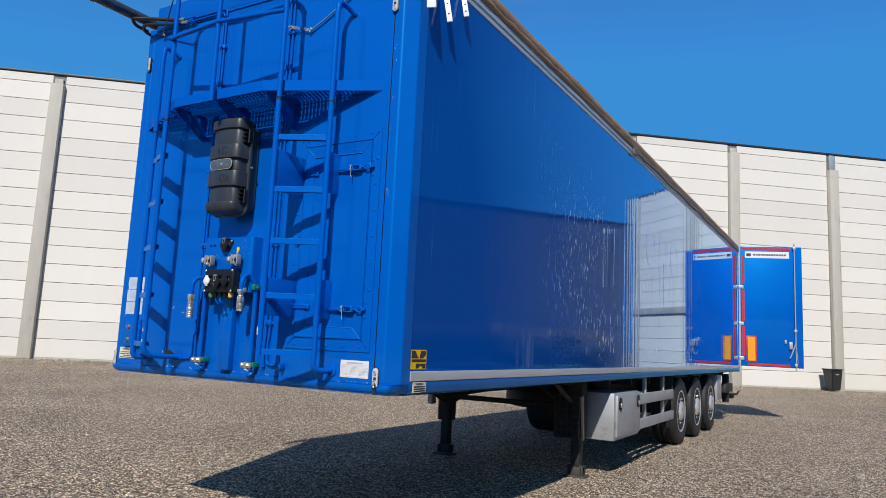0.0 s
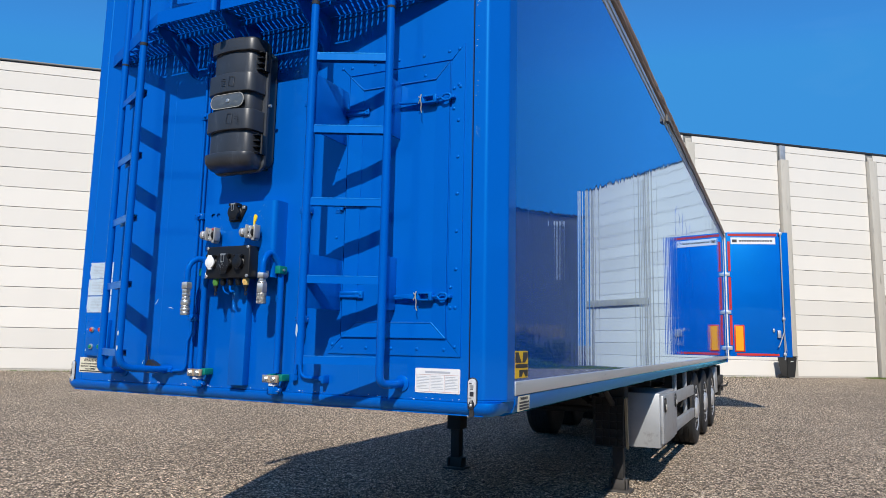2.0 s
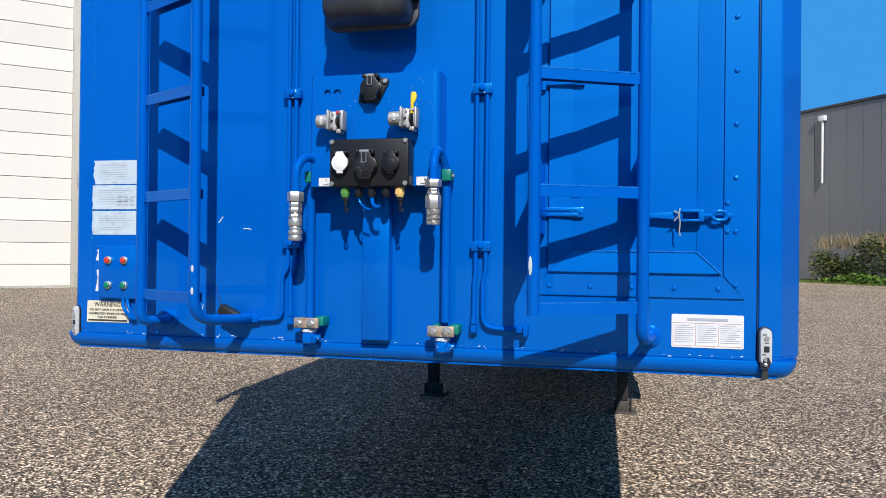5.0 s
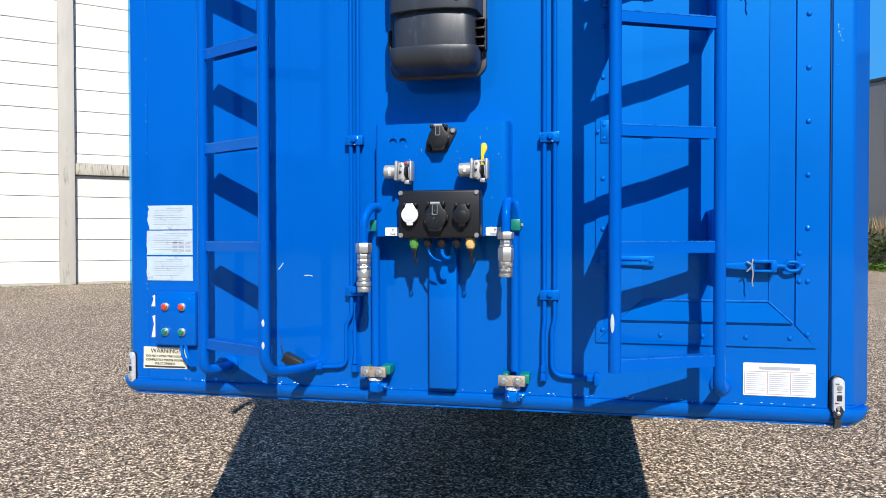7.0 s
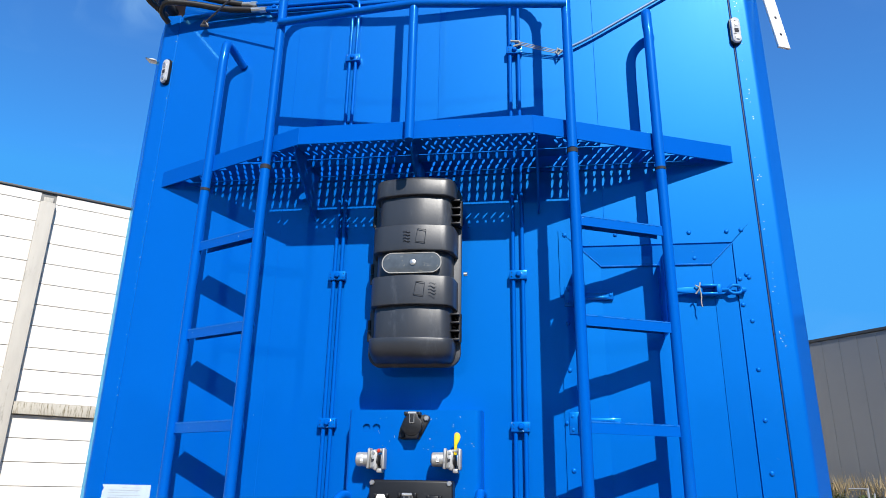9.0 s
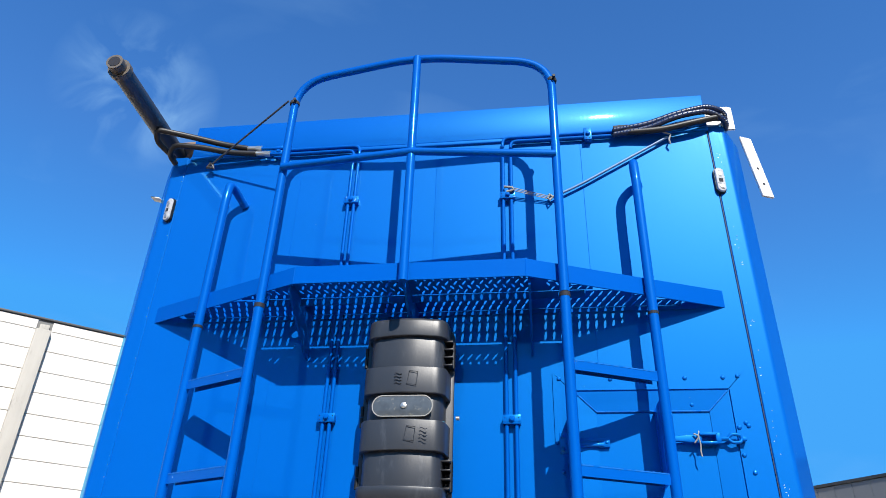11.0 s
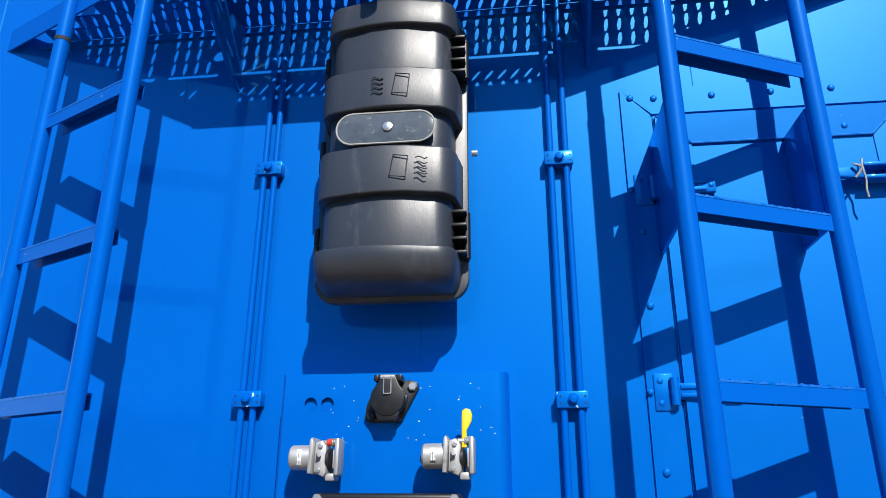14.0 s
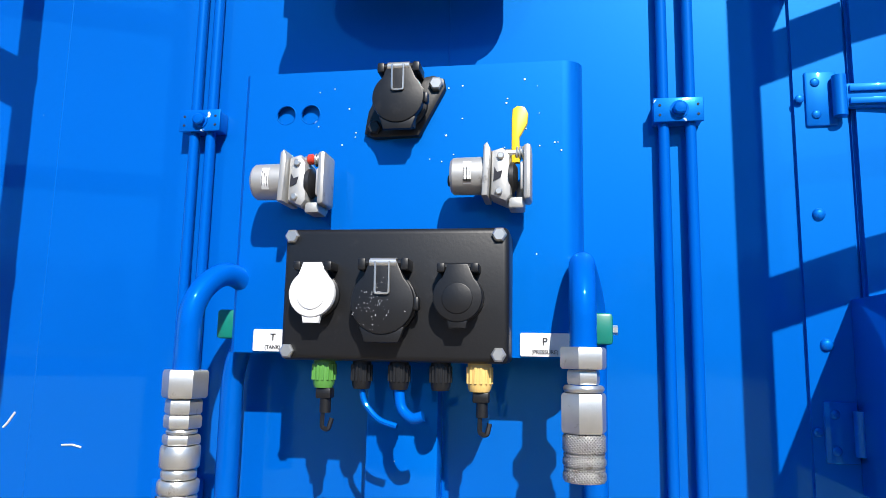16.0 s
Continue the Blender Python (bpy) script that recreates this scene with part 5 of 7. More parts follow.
def palm_coupling(x, z, handle):
    """Air coupling: barrel, thin claw plate, angled body with a rubber seal, and a cover plate on a sprung pivot."""
    y = -0.138
    X = Matrix.Rotation(radians(90), 4, "Y")
    bar = part("air_coupling", lathe([(0.019, 0), (0.0215, 0.003), (0.0220, 0.036), (0.0215, 0.040)], 26, at(x, y, z) @ X), M_ALU, trailer, "cast aluminium air coupling with a paper tag")
    part("barrel_plug", lathe([(0.006, -0.004), (0.008, 0.0)], 12, at(x, y, z - 0.005) @ X), M_RUBBER, bar)
    tag = part("paper_tag", wrap_patch(x + 0.016, x + 0.025, 0.0222, -0.62, 0.62, y, z), M_WHITE, bar, "small white paper tag with dark print")
    part("print", join(*[wrap_patch(x + 0.0168 + 0.003 * k, x + 0.0175 + 0.003 * k, 0.0226, -0.45, 0.4 - 0.15 * k, y, z) for k in range(3)]), M_INK, tag)
    part("claw_plate", join(plate([(x + 0.037, z - 0.028), (x + 0.044, z - 0.028), (x + 0.047, z + 0.026), (x + 0.043, z + 0.034), (x + 0.039, z + 0.030)], 0.050, at(0, -0.112, 0), 0.002)), M_ALU, bar)
    body = part("coupling_body", join(plate([(x + 0.046, z - 0.026), (x + 0.064, z - 0.034), (x + 0.070, z - 0.026), (x + 0.068, z + 0.020), (x + 0.060, z + 0.030), (x + 0.047, z + 0.026)], 0.038, at(0, -0.116, 0), 0.005)), M_ALU, bar)
    for dx, dz in ((0.058, 0.019), (0.056, -0.022)):
        part("body_screw", lathe([(0.0042, 0), (0.0042, 0.003), (0.003, 0.004)], 10, at(x + dx, -0.1535, z + dz) @ OUT), M_CHROME, body)
    part("body_slot", plate([(x + 0.050, z - 0.010), (x + 0.058, z - 0.006), (x + 0.060, z + 0.002), (x + 0.054, z), (x + 0.051, z + 0.006)], 0.001, at(0, -0.1542, 0)), M_HOLE, body)
    part("seal_ring", join(lathe([(0.018, 0), (0.018, 0.005), (0.012, 0.009)], 20, at(x + 0.067, y, z - 0.003) @ X)), M_RUBBER, bar)
    part("cover_plate", join(box(x + 0.083, x + 0.092, -0.156, -0.116, z - 0.031, z + 0.033, 0.004), box(x + 0.079, x + 0.084, -0.150, -0.118, z - 0.020, z + 0.014, 0.004)), M_ALU, bar)
    part("lower_arm", join(box(x + 0.066, x + 0.084, -0.148, -0.116, z - 0.040, z - 0.027, 0.003), box(x + 0.074, x + 0.084, -0.128, -0.112, z - 0.036, z - 0.004, 0.003)), M_ALU, bar)
    part("pivot_spring", join(tube([(x + 0.062, y, z + 0.026), (x + 0.084, y, z + 0.026)], 0.005, 10), *[lathe([(0.0075, 0), (0.0082, 0.0012), (0.0075, 0.0024)], 14, at(x + 0.0745 + 0.0034 * k, y, z + 0.026) @ X) for k in range(3)]), M_CHROME, bar)
    part("mount", join(box(x + 0.044, x + 0.070, -0.118, -0.088, z - 0.018, z + 0.018, 0.003)), M_CHASSIS, bar)
    if handle:
        part("lever", plate([(x + 0.069, z + 0.014), (x + 0.079, z + 0.014), (x + 0.078, z + 0.044), (x + 0.087, z + 0.060), (x + 0.088, z + 0.072), (x + 0.084, z + 0.080), (x + 0.076, z + 0.082), (x + 0.070, z + 0.078), (x + 0.069, z + 0.066)], 0.006, at(0, -0.136, 0), 0.0018), M_YELLOW, bar, "yellow lever, faded at its end")
    else:
        part("lever", lathe([(0.0045, 0), (0.0065, 0.002), (0.0065, 0.007), (0.0045, 0.009)], 14, at(x + 0.066, y - 0.004, z + 0.026) @ X), M_REDBTN, bar, "red coded knob")


palm_coupling(-0.200, 1.832, False)
palm_coupling(0.040, 1.834, True)

for x0, x1, head, sub in ((-0.213, -0.150, "T", "(TANK)"), (0.117, 0.174, "P", "(PRESSURE)")):
    pl = part("label_plate", plate(rrect(x0, x1, 1.630, 1.657, 0.002), 0.0015, at(0, -0.0905, 0)), M_WHITE, sp, "small white engraved label")
    cx = -0.187 if head == "T" else (x0 + x1) / 2
    t = join(xf(text_mesh(head, 0.0122), at(cx, -0.0922, 1.647) @ OUT), xf(text_mesh(sub, 0.0062), at(cx, -0.0922, 1.635) @ OUT))
    part("lettering", t, M_INK, pl)

# ---- extinguisher box ----
def lid_block(w, d, z0, z1, y_back, top, low, cx=-0.034, rc=0.045, flare=0.0):
    """A moulded block: slightly bowed front, rounded upright edges; top and low are the radii of its rolled upper and lower edges."""
    sec = [(-w - flare, y_back)]
    for k in range(6):
        a = radians(90 * k / 5)
        sec.append((-w + rc * (1 - math.cos(a)), -d + 0.014 + rc * (1 - math.sin(a))))
    for u in (-0.5, 0.0, 0.5):
        sec.append((u * (w - rc), -d + 0.014 * u * u))
    sec += [(-x, y) for x, y in sec[6:0:-1]] + [(w + flare, y_back)]
    rows = []
    for i in range(5):
        a = radians(90 * i / 4)
        rows.append((z0 + low * (1 - math.cos(a)), low * (1 - math.sin(a))))
    for i in range(4):
        a = radians(90 * i / 3)
        rows.append((z1 - top * (1 - math.sin(a)), top * (1 - math.cos(a))))
    bm = bmesh.new()
    rings = []
    for z, k in rows:
        rings.append([bm.verts.new((cx + x * (1 - 0.35 * k / w), min(y + k, y_back) if y < y_back else y, z)) for x, y in sec])
    n = len(sec)
    for p, q in zip(rings, rings[1:]):
        for k in range(n):
            bm.faces.new((p[k], p[(k + 1) % n], q[(k + 1) % n], q[k]))
    bm.faces.new(rings[0])
    bm.faces.new(rings[-1][::-1])
    bmesh.ops.recalc_face_normals(bm, faces=bm.faces[:])
    return bm


eb = part("extinguisher_box", plate(rrect(-0.165, 0.096, 2.165, 2.745, 0.04, 6), 0.085, at(0, -0.012, 0), 0.006), M_BOX, trailer, "grey-black plastic fire extinguisher box, ribbed and dusty")
part("rim_flange", plate(rrect(-0.190, 0.122, 2.126, 2.772, 0.045, 7), 0.016, at(0, -0.092, 0), 0.003), M_BOX, eb)
for nm, w, d, z0, z1, top, low, fl in (("top_cap", 0.139, 0.216, 2.700, 2.768, 0.014, 0.004, 0.004), ("lid_section", 0.127, 0.204, 2.585, 2.703, 0.002, 0.002, 0.004), ("raised_band", 0.140, 0.221, 2.498, 2.590, 0.004, 0.004, 0.006),
                                       ("lid_section", 0.127, 0.204, 2.410, 2.500, 0.002, 0.002, 0.004), ("raised_band", 0.140, 0.221, 2.312, 2.412, 0.004, 0.004, 0.006), ("lid_section", 0.129, 0.206, 2.200, 2.314, 0.002, 0.002, 0.004), ("bottom_cap", 0.139, 0.226, 2.136, 2.206, 0.006, 0.052, 0.004)):
    part(nm, lid_block(w, d, z0, z1, -0.106, top, low, flare=fl), M_BOX, eb)
ov = part("oval_window", plate(rrect(-0.132, 0.066, 2.422, 2.490, 0.033, 8), 0.004, at(0, -0.2055, 0), 0.001), mat("smoked_window", (0.085, 0.10, 0.115), 0.15, var=0.4, scale=40, dirt=(0.24, 0.24, 0.20), dirt_at=0.58, dirt_scale=60), eb, "oval smoked window with a yellowed rim")
part("window_rim", join(tube([(x, -0.209, z) for x, z in rrect(-0.132, 0.066, 2.422, 2.490, 0.033, 8)] + [(rrect(-0.132, 0.066, 2.422, 2.490, 0.033, 8)[0][0], -0.209, rrect(-0.132, 0.066, 2.422, 2.490, 0.033, 8)[0][1])], 0.0022, 6)), M_CORD, ov)
part("window_knob", lathe([(0.010, 0), (0.010, 0.003), (0.005, 0.005)], 16, at(-0.028, -0.2095, 2.457) @ OUT), M_CHROME, ov)
for z, fl in ((2.545, 1), (2.362, -1)):
    pic = [tube([(0.0 - 0.013, -0.2228, z + 0.026), (0.0 - 0.020, -0.2228, z - 0.018), (0.012, -0.2228, z - 0.022), (0.016, -0.2228, z + 0.022), (-0.013, -0.2228, z + 0.026)], 0.0013, 5)]
    pic += [tube([(-0.062 + 0.024 * t if fl > 0 else 0.030 + 0.024 * t, -0.2226, z + dz + 0.003 * math.sin(t * 6)) for t in (0, 0.25, 0.5, 0.75, 1)], 0.0013, 5) for dz in (-0.016, -0.005, 0.006, 0.017)]
    part("moulded_pictogram", join(*pic), M_BOX, eb)
for z in (2.655, 2.250):
    part("clip_latch", join(*[box(0.088, 0.122, -0.158, -0.10, z + dz - 0.003, z + dz + 0.003, 0.001) for dz in (-0.042, -0.014, 0.014, 0.042)], tube([(0.120, -0.128, z - 0.047), (0.120, -0.128, z + 0.047)], 0.008, 10), box(0.112, 0.124, -0.124, -0.10, z - 0.045, z + 0.045, 0.002)), M_BLACK, eb)
for z in (2.66, 2.45, 2.25):
    part("side_hinge", join(tube([(-0.190, -0.104, z - 0.036), (-0.190, -0.104, z - 0.002)], 0.007, 10), tube([(-0.190, -0.104, z + 0.002), (-0.190, -0.104, z + 0.036)], 0.007, 10)), M_BLACK, eb)
part("lock_eye", join(tube([(0.13, -0.10, 2.445), (0.142, -0.10, 2.445)], 0.007, 8)), M_CHROME, eb)
part("box_bracket", box(-0.11, 0.06, -0.036, 0.0, 2.16, 2.74, 0.003), M_BLACK, eb)

# ---- labels, buttons, lamps on the front ----
for n, (z0, z1) in enumerate(((1.655, 1.742), (1.563, 1.651), (1.470, 1.557))):
    rnd = random.Random(n)
    left = [(-1.146 + (rnd.uniform(0, 0.016) if n == 0 else rnd.uniform(0, 0.004)), z0 + (z1 - z0) * k / 7) for k in range(8)]
    pl = part("data_plate", plate([(-0.960, z0), (-0.960, z1)] + left[::-1], 0.0015), M_LABEL, front, "faded torn silver data sticker")
    rows = [box(-1.115 + (0.05 if r == 0 else 0), -0.975 - rnd.uniform(0, 0.04), -0.0022, -0.0014, z1 - 0.0110 - r * 0.0082, z1 - 0.0094 - r * 0.0082) for r in range(8)]
    if n == 1:
        rows += [box(-1.04 + 0.026 * (k % 3), -1.02 + 0.026 * (k % 3), -0.0022, -0.0014, z0 + 0.012 + 0.014 * (k // 3), z0 + 0.020 + 0.014 * (k // 3)) for k in range(9)]
    part("print", join(*rows), M_GREYINK, pl)
for z0, z1 in ((1.375, 1.418), (1.262, 1.345)):
    part("torn_sticker", plate([(-1.128, z0), (-1.108, z0), (-1.106, (z0 + z1) / 2 - 0.01), (-1.110, z1), (-1.124, z1 - 0.006), (-1.118, (z0 + z1) / 2 + 0.008)], 0.001), M_WHITE, front)

bb = part("button_box", box(-1.100, -0.938, -0.022, 0.0, 1.238, 1.432, 0.004), M_BLUE, trailer, "flat blue control box with two red and two green buttons")
for x in (-1.056, -0.990):
    for z, m in ((1.377, M_REDBTN), (1.287, M_GRNBTN)):
        bt = part("push_button", lathe([(0.0145, 0), (0.0145, 0.007), (0.011, 0.009)], 20, at(x, -0.022, z) @ OUT), M_CHROME, bb)
        part("button_cap", lathe([(0.0105, 0), (0.0105, 0.006), (0.008, 0.008)], 20, at(x, -0.029, z) @ OUT), m, bt, "red button cap" if m is M_REDBTN else "green button cap")
for x in (-1.092, -0.946):
    for z in (1.246, 1.424):
        piece("box_screw", rivet_me, bb, at(x, -0.022, z) @ Matrix.Diagonal((0.6, 0.6, 0.6, 1)))
part("button_cable", join(*[tube([(-1.0 + 0.018 * k, -0.014, 1.24), (-0.985 + 0.018 * k, -0.03, 1.20 + 0.01 * k), (-0.955 + 0.01 * k, -0.02, 1.165)], 0.006, 8, 0.02) for k in range(2)]), M_TUBE, bb)

wn = part("warning_label", plate([(-1.162, 1.148), (-0.985, 1.150), (-0.985, 1.226), (-1.160, 1.228)], 0.0012), M_CREAM, front, "cream warning label in black letters")
part("lettering", join(xf(text_mesh("WARNING!", 0.023), at(-1.072, -0.0020, 1.213) @ OUT), *[xf(text_mesh(s, 0.0118), at(-1.074, -0.0020, z) @ OUT) for s, z in (("DO NOT OPEN THE DOORS", 1.194), ("COMPLETELY WHEN DOORS", 1.180), ("FULLY OPENED", 1.167))]), M_INK, wn)
part("print", box(-1.155, -0.992, -0.0022, -0.001, 1.153, 1.159), M_INK, wn)
tl = part("safety_label", plate(rrect(0.899, 1.104, 1.140, 1.240, 0.004), 0.0016), M_WHITE, front, "white three-column instruction label")
part("print", join(box(0.945, 1.06, -0.0026, -0.0014, 1.221, 1.229), *[box(0.908 + 0.065 * c, 0.908 + 0.065 * c + (0.055 if k % 3 else 0.045), -0.0026, -0.0014, 1.206 - 0.0062 * k, 1.2074 - 0.0062 * k) for c in range(3) for k in range(9)]), M_GREYINK, tl)
part("red_print", join(box(0.903, 1.100, -0.0024, -0.0014, 1.2135, 1.2145), box(0.903, 1.100, -0.0024, -0.0014, 1.145, 1.146), *[box(0.903 + 0.0652 * c, 0.9040 + 0.0652 * c, -0.0024, -0.0014, 1.146, 1.2135) for c in range(4)]), M_REDINK, tl)

for x, z, rot in ((-1.205, 1.150, 0), (1.160, 1.150, 0), (-1.160, 3.405, 0), (1.148, 3.415, 0)):
    tilt = Matrix.Rotation(radians(-22 if x < 0 else 10), 4, "Z")
    base = at(x, 0.012 if x < -1.2 else 0.0, z) @ tilt
    lm = part("marker_lamp", plate(rrect(-0.0205, 0.0205, -0.060, 0.060, 0.020, 7), 0.010, base, 0.002), M_BLACK, trailer, "clear oblong marker lamp")
    part("lamp_lens", plate(rrect(-0.0175, 0.0175, -0.056, 0.056, 0.0172, 7), 0.010, base @ at(0, -0.010, 0), 0.005), M_LENS, lm)
    part("lamp_element", plate(rrect(-0.008, 0.008, -0.014, 0.004, 0.002), 0.001, base @ at(0, -0.0196, 0)), M_HOLE, lm)
    part("print", join(*[plate([(dx, dz), (dx + 0.012, dz), (dx + 0.012, dz + 0.003), (dx, dz + 0.003)], 0.0006, base @ at(0, -0.0198, 0)) for dx, dz in ((-0.012, 0.036), (-0.006, 0.012), (-0.013, -0.022), (-0.004, -0.048))]), M_INK, lm)
    for dz in (-0.034, 0.026):
        part("reflector", plate(disc(0, dz, 0.008, 12), 0.002, base @ at(0, -0.020, 0)), M_CHROME, lm)
part("broken_lens", plate([(1.148, 1.085), (1.170, 1.088), (1.176, 1.108), (1.168, 1.122), (1.154, 1.116), (1.146, 1.104)], 0.002, at(0, -0.0195, 0)), M_HOLE, trailer, "dark broken end of the lamp")
part("bulb", lathe([(0.006, 0), (0.006, 0.004), (0.003, 0.006)], 12, at(1.160, -0.021, 1.100) @ OUT), M_CHROME, trailer)
part("torn_edge", plate([(1.150, 1.052), (1.170, 1.058), (1.166, 1.105), (1.158, 1.118)], 0.012, at(0, -0.004, 0)), M_CHASSIS, trailer, "dented torn sill corner")

# ---- top of the front: hoses, ropes, tube, brackets ----
pipe = part("rear_facing_tube", join(tube([(-1.262, 0.10, 3.79), (-1.213, -0.50, 3.762)], 0.040, 20)), mat("grey_painted_tube", (0.075, 0.085, 0.10), 0.4, metal=0.3, var=0.2, scale=9, dirt=(0.05, 0.05, 0.05), dirt_at=0.55, dirt_scale=9), trailer, "dark grey steel tube sticking out past the corner")
pd = (Vector((-1.213, -0.50, 3.762)) - Vector((-1.262, 0.10, 3.79))).normalized()
pe = Vector((-1.213, -0.50, 3.762))
part("tube_collar", join(tube([pe - pd * 0.015, pe + pd * 0.012], 0.046, 20), tube([pe + pd * 0.012, pe + pd * 0.05], 0.034, 20)), mat("rusty_collar", (0.17, 0.145, 0.12), 0.55, metal=0.4, var=0.3, scale=30), pipe)
part("tube_bore", tube([pe + pd * 0.0495, pe + pd * 0.0515], 0.024, 16), M_HOLE, pipe)
hs = part("hydraulic_hose", join(tube([(-0.845, -0.032, 3.700), (-0.95, -0.05, 3.715), (-1.10, -0.10, 3.735), (-1.225, -0.16, 3.735), (-1.235, -0.12, 3.70), (-1.19, -0.03, 3.672)], 0.013, 10, 0.06),
                                 tube([(-0.80, -0.032, 3.668), (-0.92, -0.045, 3.672), (-1.05, -0.075, 3.690), (-1.16, -0.10, 3.690), (-1.20, -0.06, 3.67), (-1.19, -0.01, 3.655)], 0.013, 10, 0.05)), M_RUBBER, trailer, "two black hydraulic hoses looped round the corner")
for x, z in ((-0.845, 3.700), (-0.80, 3.668)):
    part("hose_ferrule", join(tube([(x - 0.005, -0.032, z), (x + 0.055, -0.030, z - 0.002)], 0.0105, 10), tube([(x + 0.04, -0.030, z - 0.002), (x + 0.065, -0.029, z - 0.003)], 0.014, 6)), M_CHROME, hs)
    part("steel_pipe", tube([(x + 0.05, -0.029, z - 0.003), (-0.66, -0.028, z - 0.008)], 0.0075, 8), M_TUBE, hs)
wrapped = []
for off, z, rr in ((0, 3.700, 0.013), (0.012, 3.678, 0.012)):
    path = fillet([(0.76, -0.030, z - 0.02), (0.90, -0.036, z - 0.005), (1.02, -0.042 - off, z + 0.04), (1.15, -0.045, z + 0.065), (1.215, -0.03, z + 0.04 - off * 2), (1.225, 0.03, z + 0.02)], 0.06, 6)
    wrapped.append(tube(path, rr, 10))
    fine = []
    for a, b in zip(path, path[1:]):
        k = max(1, int((b - a).length / 0.0125))
        fine += [a.lerp(b, i / k) for i in range(k)]
    wrapped += [lathe([(rr * 0.9, -0.004), (rr * 1.14, 0), (rr * 0.9, 0.004)], 10, Matrix.Translation(p) @ (q - p).to_track_quat("Z", "Y").to_matrix().to_4x4() @ Matrix.Rotation(0.5, 4, "X")) for p, q in zip(fine, fine[1:])]
part("wrapped_hose", join(*wrapped), mat("oversprayed_hose", (0.006, 0.022, 0.085), 0.36, var=0.5, scale=40, dirt=(0.01, 0.012, 0.02), dirt_at=0.5, dirt_scale=30), trailer, "hose in spiral guard, sprayed dark blue")
part("lower_hose", tube([(0.80, -0.03, 3.665), (0.95, -0.04, 3.66), (1.10, -0.045, 3.69), (1.20, -0.03, 3.72)], 0.013, 10, 0.06), M_RUBBER, trailer)
for x in (0.79, 0.84):
    part("hose_ferrule", tube([(x - 0.03, -0.030, 3.690 - (x - 0.79) * 0.4), (x + 0.03, -0.032, 3.690 - (x - 0.79) * 0.4)], 0.012, 10), M_CHASSIS, trailer)
part("steel_wire", join(tube([(IL[0] - 0.02, IL[1] - 0.02, 3.735), (-1.005, -0.03, 3.622)], 0.0042, 8), tube([(-1.005, -0.03, 3.632), (-1.02, -0.028, 3.61), (-0.99, -0.028, 3.605), (-1.0, -0.03, 3.625)], 0.008, 6)), mat("dull_wire_rope", (0.10, 0.10, 0.105), 0.45, metal=0.5, var=0.3, scale=60), trailer, "thin tensioned steel wire")
tie = part("steel_wire", tube([(0.488, -0.017, 3.366), (0.60, -0.016, 3.420), (0.975, -0.016, 3.640)], 0.0055, 10, 0.08), mat("galvanised_wire", (0.12, 0.24, 0.44), 0.35, var=0.3, scale=40), trailer, "blue-sprayed tie rod along the wall")
part("tie_string", join(*[tube([(0.488, -0.016, 3.358 + 0.007 * k), (0.33, -0.030, 3.404 + 0.007 * k)], 0.0018, 6) for k in range(3)]), M_CORD, tie)
part("tie_knot", tube([(0.480, -0.018, 3.383), (0.496, -0.024, 3.366), (0.482, -0.026, 3.350), (0.474, -0.018, 3.366), (0.488, -0.023, 3.378)], 0.0045, 7), M_CORD, tie)
part("tie_knot", tube([(0.30, -0.034, 3.42), (0.332, -0.037, 3.414), (0.34, -0.037, 3.40), (0.31, -0.035, 3.394)], 0.005, 7), M_CORD, tie)
part("tie_hook", tube([(0.958, -0.026, 3.66), (0.988, -0.026, 3.645), (0.978, -0.026, 3.62), (0.983, -0.02, 3.60)], 0.004, 7), M_CORD, tie)
part("corner_plate", plate([(1.150, 3.695), (1.262, 3.690), (1.262, 3.805), (1.245, 3.812), (1.150, 3.812)], 0.01, at(0, 0.03, 0), 0.002), M_WHITEP, trailer, "white painted corner plate with a dark hole")
part("corner_hole", plate(disc(1.205, 3.765, 0.028), 0.004, at(0, 0.0195, 0)), M_HOLE, trailer)


def strap(y, ztop, zbot, lean, w=0.036, x=1.285):
    """A flat perforated bar leaning out from the top corner."""
    b = box(-w / 2, w / 2, -0.005, 0.005, -(ztop - zbot), 0.0, 0.002)
    m = at(x, y, ztop) @ Matrix.Rotation(radians(28), 4, "Z") @ Matrix.Rotation(radians(-lean), 4, "Y") @ Matrix.Rotation(radians(-5), 4, "X")
    o = part("flat_bar", xf(b, m), M_WHITEP, trailer, "white flat bar with bolt holes")
    for f in (0.54, 0.80):
        part("bolt_hole", xf(lathe([(0.0062, -0.0058), (0.0062, 0.0058)], 12), m @ at(0, 0, -(ztop - zbot) * f) @ OUT), M_HOLE, o)


strap(0.10, 3.70, 3.385, 4, 0.058, 1.318)
strap(0.33, 3.68, 3.40, 10)
strap(0.575, 3.74, 3.55, 10)
part("flat_bar", xf(box(-0.05, 0.0, -0.02, 0.02, -0.003, 0.003, 0.002), at(-1.27, 0.08, 3.52) @ Matrix.Rotation(radians(15), 4, "Y")), M_WHITEP, trailer)

